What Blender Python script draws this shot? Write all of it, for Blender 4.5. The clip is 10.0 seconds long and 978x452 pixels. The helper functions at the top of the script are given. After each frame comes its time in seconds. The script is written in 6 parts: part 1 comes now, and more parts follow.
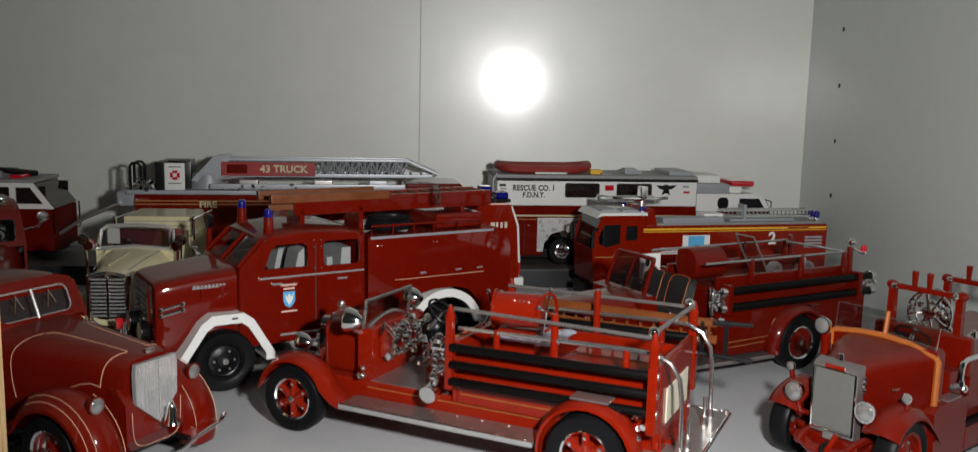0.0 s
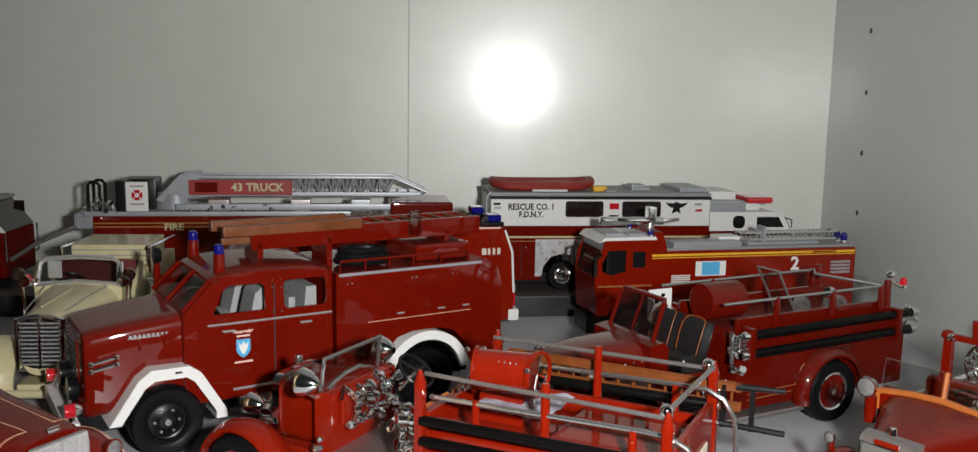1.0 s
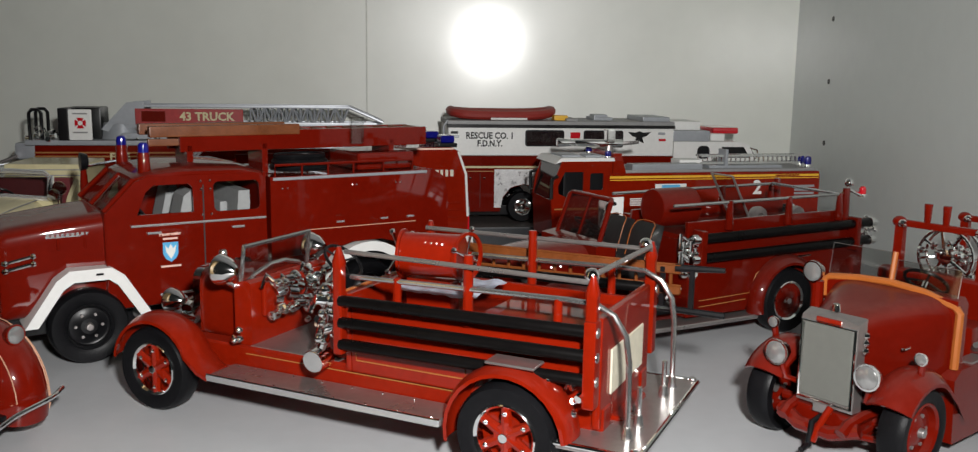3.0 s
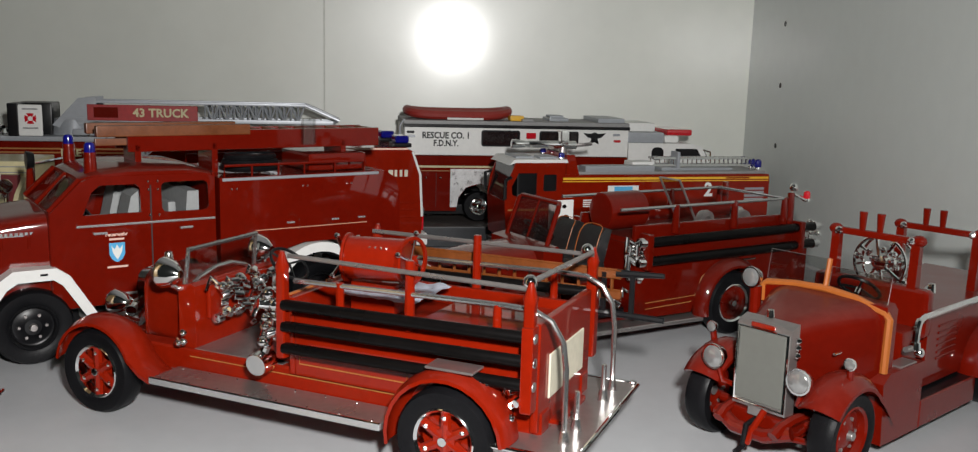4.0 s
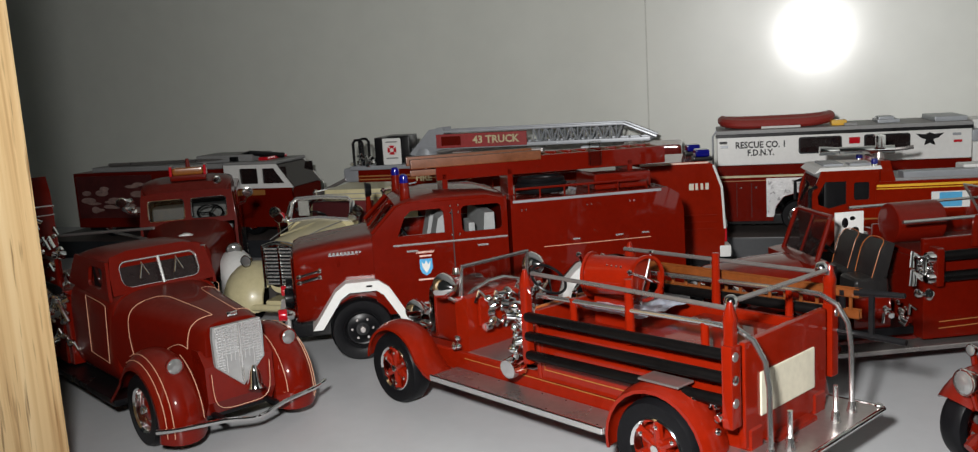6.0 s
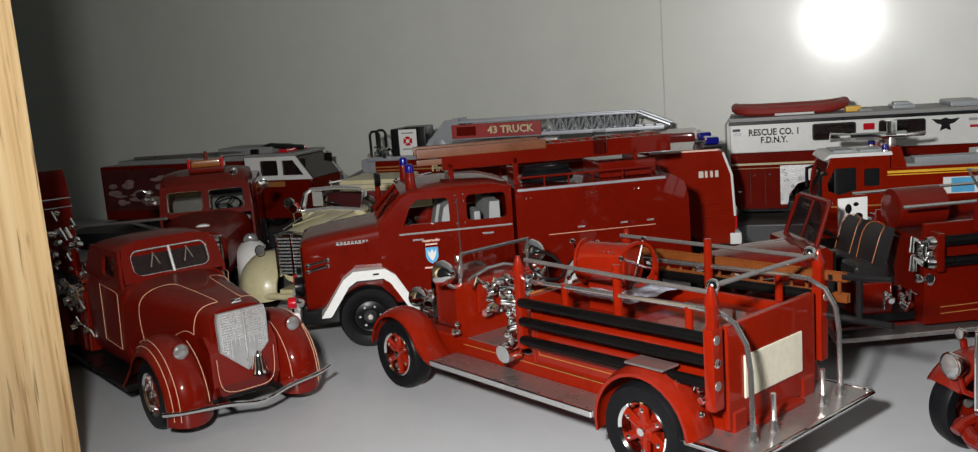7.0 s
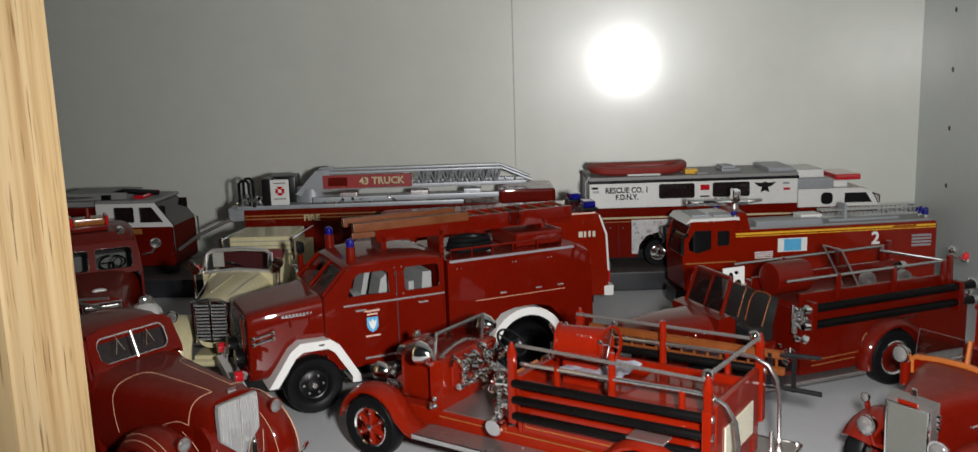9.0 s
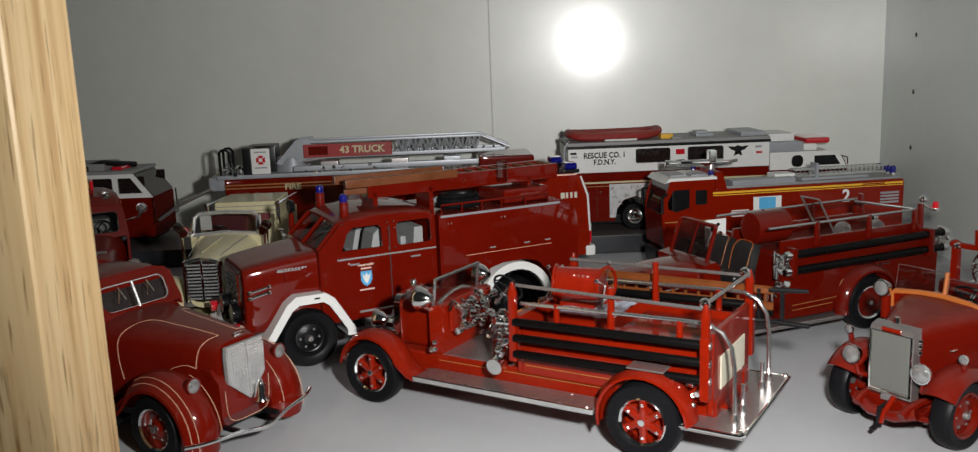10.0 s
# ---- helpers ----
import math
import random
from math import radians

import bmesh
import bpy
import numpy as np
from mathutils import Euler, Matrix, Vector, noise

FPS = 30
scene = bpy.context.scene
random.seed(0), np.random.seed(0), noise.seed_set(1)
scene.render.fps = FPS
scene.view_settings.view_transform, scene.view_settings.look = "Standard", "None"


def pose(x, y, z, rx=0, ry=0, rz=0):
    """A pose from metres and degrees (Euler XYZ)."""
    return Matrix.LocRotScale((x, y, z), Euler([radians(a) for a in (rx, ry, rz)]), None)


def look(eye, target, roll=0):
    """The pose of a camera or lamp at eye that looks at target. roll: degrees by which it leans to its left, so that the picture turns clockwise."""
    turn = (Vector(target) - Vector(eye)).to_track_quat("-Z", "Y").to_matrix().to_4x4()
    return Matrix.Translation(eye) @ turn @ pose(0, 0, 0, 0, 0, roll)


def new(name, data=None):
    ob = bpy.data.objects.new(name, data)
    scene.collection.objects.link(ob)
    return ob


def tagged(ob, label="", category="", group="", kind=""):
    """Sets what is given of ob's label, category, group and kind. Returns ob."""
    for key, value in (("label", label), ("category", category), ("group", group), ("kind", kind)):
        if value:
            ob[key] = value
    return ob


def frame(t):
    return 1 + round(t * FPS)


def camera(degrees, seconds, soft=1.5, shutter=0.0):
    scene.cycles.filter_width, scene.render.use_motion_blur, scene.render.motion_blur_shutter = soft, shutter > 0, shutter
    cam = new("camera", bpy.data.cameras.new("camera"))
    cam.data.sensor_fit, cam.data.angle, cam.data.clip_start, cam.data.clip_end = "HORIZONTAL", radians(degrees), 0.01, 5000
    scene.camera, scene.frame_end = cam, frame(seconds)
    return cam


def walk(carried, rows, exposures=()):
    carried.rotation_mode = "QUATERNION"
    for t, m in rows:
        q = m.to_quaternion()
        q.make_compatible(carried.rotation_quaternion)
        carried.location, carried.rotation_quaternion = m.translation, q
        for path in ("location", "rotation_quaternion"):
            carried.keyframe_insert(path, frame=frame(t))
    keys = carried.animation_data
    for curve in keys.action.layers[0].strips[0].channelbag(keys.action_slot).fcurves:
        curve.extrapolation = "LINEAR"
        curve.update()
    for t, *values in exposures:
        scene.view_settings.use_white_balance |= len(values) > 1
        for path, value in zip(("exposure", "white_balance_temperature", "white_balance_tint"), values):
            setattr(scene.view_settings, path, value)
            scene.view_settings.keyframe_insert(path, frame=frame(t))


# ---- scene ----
cam = camera(56.3, 10.0, soft=1.2, shutter=0.3)
METRES, EYE, TILT, LEAN, TURN = 0.38, 0.106, 0.0, 0.0, -1.0
ROWS = [
    (0.0, 0.0, 0.0, 0.0, 0.2, -8.37, -1.33),
    (0.5, -0.0032, 0.0052, 0.0491, 0.12, -8.46, -1.4),
    (1.0, 0.018, 0.1197, 0.013, 0.62, -8.37, -1.04),
    (1.5, 0.0304, 0.1454, -0.0457, 0.73, -8.48, -0.45),
    (2.0, 0.0556, 0.1399, -0.0651, 0.54, -8.89, -0.41),
    (2.5, 0.0521, 0.1414, -0.0595, 0.57, -9.26, -0.53),
    (4.0, 0.0704, 0.1361, -0.0485, -2.24, -9.86, -1.64),
    (4.5, 0.0231, 0.1112, -0.0085, -0.48, -9.9, -1.44),
    (5.0, 0.0345, 0.0989, -0.0133, 6.89, -9.9, 0.0),
    (5.5, 0.1133, 0.1067, -0.0247, 16.76, -9.29, 1.94),
    (7.0, 0.2059, 0.1081, -0.0338, 23.66, -9.66, 4.15),
    (7.5, 0.1892, 0.105, 0.0345, 20.95, -9.83, 3.85),
    (8.0, 0.1353, 0.0668, 0.0878, 12.54, -10.24, 2.29),
    (8.5, 0.078, 0.011, 0.1036, 10.18, -10.09, 1.93),
    (9.0, 0.057, -0.0002, 0.055, 8.11, -10.33, 1.78),
    (9.5, 0.0674, -0.0218, 0.0299, 6.74, -10.5, 1.99),
    (10.0, 0.0279, -0.0301, 0.0223, 5.47, -10.94, 2.07),
]
EXPOSURES = [(0.0, -0.25), (1.0, 0.1), (1.5, 0.15), (2.5, 0.02), (4.5, -0.03), (5.0, -0.03), (5.5, 0.02), (7.0, 0.0), (7.5, 0.1), (8.0, 0.25), (8.5, 0.05), (9.0, -0.05), (9.5, -0.15), (10.0, -0.12)]
walk(cam, [(t, pose(0, 0, EYE, TILT, LEAN, TURN) @ pose(METRES * x, METRES * y, METRES * z, 90 + pitch, roll, yaw)) for t, x, y, z, yaw, pitch, roll in ROWS], EXPOSURES)

# ---- lamp, sky and exposure ----
FLASH = (0.044, 0.050, 0.118)
lamp = bpy.data.lights.new("flash_lamp", "SPOT")
lamp.energy, lamp.shadow_soft_size, lamp.color = 4.1, 0.007, (1.0, 0.985, 0.965)
lamp.spot_size, lamp.spot_blend = radians(125), 1.0
lamp_ob = new("flash_lamp", lamp)
lamp_ob.matrix_world = look(FLASH, (0.02, 0.5, 0.08))
world = bpy.data.worlds.new("room_air")
scene.world = world
world.use_nodes = True
world.node_tree.nodes["Background"].inputs[0].default_value = (0.62, 0.68, 0.66, 1)
world.node_tree.nodes["Background"].inputs[1].default_value = 0.02


# ---- materials ----
def rgb(c):
    return (*c, 1)


def material(name, colour, rough=0.5, metal=0.0, coat=0.0, var=0.12, scale=60.0, bump=0.0, bump_scale=900.0,
             dust=0.0, spec=0.5, coat_rough=0.06):
    """A procedural surface: colour varied at two scales, dust settled on faces that look up, fine relief."""
    m = bpy.data.materials.new(name)
    m.use_nodes = True
    nt = m.node_tree
    b = nt.nodes["Principled BSDF"]
    tc = nt.nodes.new("ShaderNodeTexCoord")
    n1 = nt.nodes.new("ShaderNodeTexNoise")
    n1.inputs["Scale"].default_value, n1.inputs["Detail"].default_value = scale, 4
    n2 = nt.nodes.new("ShaderNodeTexNoise")
    n2.inputs["Scale"].default_value, n2.inputs["Detail"].default_value = scale * 9, 3
    nt.links.new(tc.outputs["Object"], n1.inputs["Vector"])
    nt.links.new(tc.outputs["Object"], n2.inputs["Vector"])
    add = nt.nodes.new("ShaderNodeMath")
    add.operation = "ADD"
    nt.links.new(n1.outputs[0], add.inputs[0])
    nt.links.new(n2.outputs[0], add.inputs[1])
    ramp = nt.nodes.new("ShaderNodeMapRange")
    ramp.inputs[1].default_value, ramp.inputs[2].default_value = 0.6, 1.4
    nt.links.new(add.outputs[0], ramp.inputs[0])
    mix = nt.nodes.new("ShaderNodeMix")
    mix.data_type = "RGBA"
    nt.links.new(ramp.outputs[0], mix.inputs[0])
    mix.inputs[6].default_value = rgb([max(0, c * (1 - var)) for c in colour])
    mix.inputs[7].default_value = rgb([min(1, c * (1 + var)) for c in colour])
    out = mix.outputs[2]
    rmap = nt.nodes.new("ShaderNodeMapRange")
    rmap.inputs[1].default_value, rmap.inputs[2].default_value = 0.3, 0.7
    rmap.inputs[3].default_value, rmap.inputs[4].default_value = max(0.02, rough * 0.85), min(1, rough * 1.2)
    nt.links.new(n1.outputs[0], rmap.inputs[0])
    rout = rmap.outputs[0]
    if dust:
        geo = nt.nodes.new("ShaderNodeNewGeometry")
        sep = nt.nodes.new("ShaderNodeSeparateXYZ")
        nt.links.new(geo.outputs["Normal"], sep.inputs[0])
        up = nt.nodes.new("ShaderNodeMapRange")
        up.inputs[1].default_value, up.inputs[2].default_value = 0.35, 1.0
        up.inputs[3].default_value, up.inputs[4].default_value = 0.0, dust
        nt.links.new(sep.outputs["Z"], up.inputs[0])
        speck = nt.nodes.new("ShaderNodeMath")
        speck.operation = "MULTIPLY"
        nt.links.new(up.outputs[0], speck.inputs[0])
        nt.links.new(ramp.outputs[0], speck.inputs[1])
        half = nt.nodes.new("ShaderNodeMath")
        half.operation = "MULTIPLY_ADD"
        nt.links.new(up.outputs[0], half.inputs[0])
        half.inputs[1].default_value = 0.55
        nt.links.new(speck.outputs[0], half.inputs[2])
        dm = nt.nodes.new("ShaderNodeMix")
        dm.data_type = "RGBA"
        nt.links.new(half.outputs[0], dm.inputs[0])
        nt.links.new(out, dm.inputs[6])
        dm.inputs[7].default_value = (0.24, 0.19, 0.16, 1)
        out = dm.outputs[2]
        rm = nt.nodes.new("ShaderNodeMix")
        rm.data_type = "FLOAT"
        nt.links.new(half.outputs[0], rm.inputs[0])
        nt.links.new(rout, rm.inputs[2])
        rm.inputs[3].default_value = 0.85
        rout = rm.outputs[0]
    nt.links.new(out, b.inputs["Base Color"])
    nt.links.new(rout, b.inputs["Roughness"])
    b.inputs["Metallic"].default_value = metal
    b.inputs["Coat Weight"].default_value = coat
    b.inputs["Coat Roughness"].default_value = coat_rough
    b.inputs["Specular IOR Level"].default_value = spec
    if bump:
        n3 = nt.nodes.new("ShaderNodeTexNoise")
        n3.inputs["Scale"].default_value, n3.inputs["Detail"].default_value = bump_scale, 2
        nt.links.new(tc.outputs["Object"], n3.inputs["Vector"])
        bm_ = nt.nodes.new("ShaderNodeBump")
        bm_.inputs["Strength"].default_value, bm_.inputs["Distance"].default_value = bump, 0.0002
        nt.links.new(n3.outputs[0], bm_.inputs["Height"])
        nt.links.new(bm_.outputs[0], b.inputs["Normal"])
    return m


RED = material("red_paint", (0.138, 0.0050, 0.0012), 0.3, coat=0.8, coat_rough=0.03, dust=0.06, spec=0.04, bump=0.012)
RED_BRIGHT = material("bright_red_paint", (0.208, 0.0088, 0.0015), 0.3, coat=0.8, coat_rough=0.03, dust=0.02, spec=0.04, bump=0.012)
RED_DEEP = material("deep_red_paint", (0.108, 0.0040, 0.0010), 0.3, coat=0.9, coat_rough=0.03, dust=0.07, spec=0.04, bump=0.012)
RED_DULL = material("dusty_red_paint", (0.118, 0.0048, 0.0016), 0.35, coat=0.5, coat_rough=0.05, dust=0.08, spec=0.05, bump=0.03)
ORANGE = material("orange_paint", (0.38, 0.105, 0.018), 0.4, dust=0.1)
CREAM = material("cream_paint", (0.58, 0.52, 0.31), 0.32, coat=0.3, dust=0.12)
WHITE = material("white_paint", (0.78, 0.78, 0.76), 0.35, var=0.05)
SILVER = material("silver_paint", (0.36, 0.38, 0.41), 0.36, metal=0.3, var=0.08, dust=0.1)
GREY = material("grey_paint", (0.27, 0.27, 0.27), 0.5, dust=0.1)
CHROME = material("chrome", (0.94, 0.94, 0.93), 0.075, metal=1.0, var=0.05, bump=0.05, bump_scale=500)
BRIGHT = material("bright_metal", (0.80, 0.80, 0.79), 0.2, metal=0.75, var=0.06, bump=0.05)
POLISHED = material("polished_tube", (0.58, 0.58, 0.57), 0.16, metal=0.92, var=0.05, bump=0.03)
STEEL = material("dull_steel", (0.40, 0.37, 0.36), 0.30, metal=0.8, var=0.12, bump=0.05)
BLACK = material("black_plastic", (0.006, 0.006, 0.007), 0.3, spec=0.3, var=0.3)
RUBBER = material("tyre_rubber", (0.006, 0.006, 0.007), 0.4, spec=0.13, var=0.3, bump=0.2, bump_scale=1600)
DARK = material("dark_interior", (0.03, 0.02, 0.02), 0.7)
SEAT_GREY = material("grey_seat", (0.32, 0.33, 0.33), 0.6)
LEATHER = material("black_leather", (0.015, 0.014, 0.014), 0.3, var=0.3, bump=0.2)
WOOD_LADDER = material("varnished_ladder_wood", (0.15, 0.040, 0.007), 0.4, var=0.3, scale=150)
BLUE = material("blue_lens", (0.005, 0.006, 0.17), 0.12, coat=0.6)
HOSE = material("black_hose_rubber", (0.004, 0.0035, 0.0035), 0.3, spec=0.12, var=0.3)
RED_LENS = material("red_lens", (0.55, 0.01, 0.02), 0.1, coat=0.6)
GOLD = material("gold_line", (0.33, 0.14, 0.035), 0.4)
YELLOW = material("yellow_paint", (0.80, 0.45, 0.03), 0.4)
PINK = material("pale_line", (0.80, 0.55, 0.45), 0.45)
FINE_LINE = material("fine_gilt_line", (0.62, 0.34, 0.22), 0.4)
LIGHT_BLUE = material("light_blue_sticker", (0.10, 0.42, 0.72), 0.4)
SMOKED = material("smoked_pane", (0.018, 0.012, 0.012), 0.06, var=0.3)
PAPER = material("pale_plaque", (0.62, 0.58, 0.46), 0.6)
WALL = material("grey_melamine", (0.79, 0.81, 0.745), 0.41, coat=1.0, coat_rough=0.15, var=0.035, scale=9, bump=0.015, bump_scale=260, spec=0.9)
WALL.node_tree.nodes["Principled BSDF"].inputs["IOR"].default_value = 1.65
# Same melamine as the back panel, darkened to imitate light falling off sideways.
SIDE_WALL = material("dimmed_side_melamine", (0.64, 0.675, 0.655), 0.34, var=0.03, scale=14, bump=0.03, bump_scale=300, spec=0.4)
# Back tone raised, shelf tone lowered: near-far flash falloff is evened out in colour.
SHELF = material("dimmed_shelf_melamine", (0.49, 0.50, 0.515), 0.34, var=0.04, scale=22, bump=0.03, bump_scale=400, spec=0.4)
JOINT = material("pale_joint", (0.62, 0.63, 0.58), 0.45, spec=0.4)


def glass_material(name, tint, rough=0.03, gloss=0.09):
    m = bpy.data.materials.new(name)
    m.use_nodes = True
    nt = m.node_tree
    nt.nodes.remove(nt.nodes["Principled BSDF"])
    tr = nt.nodes.new("ShaderNodeBsdfTransparent")
    tr.inputs[0].default_value = rgb(tint)
    gl = nt.nodes.new("ShaderNodeBsdfGlossy")
    gl.inputs["Roughness"].default_value = rough
    mx = nt.nodes.new("ShaderNodeMixShader")
    mx.inputs[0].default_value = gloss
    nt.links.new(tr.outputs[0], mx.inputs[1])
    nt.links.new(gl.outputs[0], mx.inputs[2])
    nt.links.new(mx.outputs[0], nt.nodes["Material Output"].inputs[0])
    return m


GLASS = glass_material("clear_pane", (0.86, 0.86, 0.85))
TINTED = glass_material("smoky_windscreen", (0.60, 0.55, 0.54), 0.4, 0.05)


def oak_material():
    m = material("oak", (0.50, 0.30, 0.13), 0.42, var=0.2, scale=30, bump=0.1)
    nt = m.node_tree
    b = nt.nodes["Principled BSDF"]
    tc = nt.nodes.new("ShaderNodeTexCoord")
    mp = nt.nodes.new("ShaderNodeMapping")
    mp.inputs["Scale"].default_value = (160, 160, 5)
    w = nt.nodes.new("ShaderNodeTexNoise")
    w.inputs["Scale"].default_value, w.inputs["Detail"].default_value = 1.6, 6
    w.inputs["Distortion"].default_value = 0.9
    cr = nt.nodes.new("ShaderNodeValToRGB")
    e = cr.color_ramp.elements
    e[0].position, e[0].color = 0.30, (0.50, 0.29, 0.12, 1)
    e[1].position, e[1].color = 0.66, (0.84, 0.62, 0.34, 1)
    mid = e.new(0.46)
    mid.color = (0.75, 0.52, 0.26, 1)
    nt.links.new(tc.outputs["Object"], mp.inputs[0])
    nt.links.new(mp.outputs[0], w.inputs["Vector"])
    nt.links.new(w.outputs[0], cr.inputs[0])
    mp2 = nt.nodes.new("ShaderNodeMapping")
    mp2.inputs["Scale"].default_value = (900, 900, 55)
    pores = nt.nodes.new("ShaderNodeTexNoise")
    pores.inputs["Scale"].default_value, pores.inputs["Detail"].default_value = 1.0, 2
    nt.links.new(tc.outputs["Object"], mp2.inputs[0])
    nt.links.new(mp2.outputs[0], pores.inputs["Vector"])
    pr = nt.nodes.new("ShaderNodeMapRange")
    pr.inputs[1].default_value, pr.inputs[2].default_value, pr.inputs[4].default_value = 0.60, 0.72, 0.75
    nt.links.new(pores.outputs[0], pr.inputs[0])
    pm = nt.nodes.new("ShaderNodeMix")
    pm.data_type = "RGBA"
    nt.links.new(pr.outputs[0], pm.inputs[0])
    nt.links.new(cr.outputs[0], pm.inputs[6])
    pm.inputs[7].default_value = (0.20, 0.095, 0.03, 1)
    nt.links.new(pm.outputs[2], b.inputs["Base Color"])
    return m


OAK = oak_material()


# ---- mesh helpers, in millimetres ----
MM = 0.001


def link(name, bm, mat, parent=None, label="", smooth=True):
    me = bpy.data.meshes.new(name)
    bmesh.ops.recalc_face_normals(bm, faces=bm.faces[:])
    for v in bm.verts:
        v.co *= MM
    bm.to_mesh(me)
    bm.free()
    me.materials.append(mat)
    if smooth:
        me.shade_smooth()
        me.set_sharp_from_angle(angle=radians(32))
    ob = new(name, me)
    areas = [p.area for p in me.polygons]
    if smooth and areas and max(areas) > 8 * sum(areas) / len(areas):
        # broad flat panels keep one normal, so that only their rounded edges curve
        keep = ob.modifiers.new("flat_panels", "WEIGHTED_NORMAL")
        keep.keep_sharp, keep.weight = True, 90
    if parent is not None:
        ob.parent = parent
    return tagged(ob, label)


def part(name, bm, mat, parent, label="", smooth=True):
    """One mesh object under a thing or under a part."""
    return link(name, bm, mat, parent, label, smooth)


def bevel(bm, width, seg=2, angle=30):
    if width <= 0:
        return bm
    edges = [e for e in bm.edges if len(e.link_faces) == 2 and e.calc_face_angle(0) > radians(angle)]
    bmesh.ops.bevel(bm, geom=edges, offset=width, segments=seg, profile=0.6, affect="EDGES", clamp_overlap=True)
    return bm


def box(x0, x1, y0, y1, z0, z1, bev=0.0, seg=2, bm=None):
    b = bmesh.new()
    r = bmesh.ops.create_cube(b, size=1.0)
    for v in r["verts"]:
        v.co = Vector(((x0 + x1) / 2 + v.co.x * (x1 - x0), (y0 + y1) / 2 + v.co.y * (y1 - y0), (z0 + z1) / 2 + v.co.z * (z1 - z0)))
    bevel(b, bev, seg)
    return merge(bm, b)


def merge(bm, b):
    if bm is None:
        return b
    me = bpy.data.meshes.new("tmp")
    b.to_mesh(me)
    b.free()
    bm.from_mesh(me)
    bpy.data.meshes.remove(me)
    return bm


def prism(pts, y0, y1, bev=0.0, seg=2, taper=0.0, ztaper=None, bm=None):
    """A side profile of (x, z) points pushed out from y0 to y1; above ztaper the sides lean in by taper a millimetre."""
    b = bmesh.new()
    lo = [b.verts.new((x, y0, z)) for x, z in pts]
    hi = [b.verts.new((x, y1, z)) for x, z in pts]
    b.faces.new(lo)
    b.faces.new(hi[::-1])
    n = len(pts)
    for i in range(n):
        b.faces.new((lo[i], lo[(i + 1) % n], hi[(i + 1) % n], hi[i]))
    if ztaper is not None:
        mid = (y0 + y1) / 2
        for v in b.verts:
            if v.co.z > ztaper:
                v.co.y -= math.copysign((v.co.z - ztaper) * taper, v.co.y - mid)
    bevel(b, bev, seg)
    return merge(bm, b)


def loft(sections, n=28, power=3.0, caps=True, bm=None):
    """A skin through upright sections (x, half width, bottom, top[, power]) with rounded corners."""
    b = bmesh.new()
    rings = []
    for sct in sections:
        x, hw, z0, z1 = sct[:4]
        p = sct[4] if len(sct) > 4 else power
        ring = []
        for i in range(n):
            a = 2 * math.pi * i / n
            c, s = math.cos(a), math.sin(a)
            ring.append(b.verts.new((x, hw * math.copysign(abs(c) ** (2 / p), c), (z0 + z1) / 2 + (z1 - z0) / 2 * math.copysign(abs(s) ** (2 / p), s))))
        rings.append(ring)
    for r0, r1 in zip(rings, rings[1:]):
        for i in range(n):
            b.faces.new((r0[i], r0[(i + 1) % n], r1[(i + 1) % n], r1[i]))
    if caps:
        b.faces.new(rings[0])
        b.faces.new(rings[-1][::-1])
    return merge(bm, b)


def cyl(p0, p1, r0, r1=None, n=14, bm=None, bev=0.0):
    b = bmesh.new()
    p0, p1 = Vector(p0), Vector(p1)
    d = p1 - p0
    m = Matrix.Translation((p0 + p1) / 2) @ d.to_track_quat("Z", "Y").to_matrix().to_4x4()
    bmesh.ops.create_cone(b, cap_ends=True, segments=n, radius1=r0, radius2=r0 if r1 is None else r1, depth=d.length, matrix=m)
    bevel(b, bev, 2, 50)
    return merge(bm, b)


def ball(c, r, sx=1.0, sy=1.0, sz=1.0, bm=None, n=14):
    b = bmesh.new()
    bmesh.ops.create_uvsphere(b, u_segments=n, v_segments=max(6, n // 2 + 1), radius=r)
    for v in b.verts:
        v.co = Vector((c[0] + v.co.x * sx, c[1] + v.co.y * sy, c[2] + v.co.z * sz))
    return merge(bm, b)


def tube(pts, r, n=8, closed=False, bm=None, flat=1.0):
    """A round rod along points."""
    b = bmesh.new()
    P = [Vector(p) for p in pts]
    rings = []
    N = len(P)
    side = None
    for i, p in enumerate(P):
        a = P[(i - 1) % N] if closed or i > 0 else p
        c = P[(i + 1) % N] if closed or i < N - 1 else p
        t = (c - a).normalized()
        if side is None:
            side = t.orthogonal().normalized()
        side = (side - t * side.dot(t)).normalized()
        up = t.cross(side)
        rings.append([b.verts.new(p + r * (math.cos(2 * math.pi * k / n) * side + flat * math.sin(2 * math.pi * k / n) * up)) for k in range(n)])
    pairs = list(zip(rings, rings[1:])) + ([(rings[-1], rings[0])] if closed else [])
    for r0, r1 in pairs:
        for k in range(n):
            b.faces.new((r0[k], r0[(k + 1) % n], r1[(k + 1) % n], r1[k]))
    if not closed:
        b.faces.new(rings[0])
        b.faces.new(rings[-1][::-1])
    return merge(bm, b)


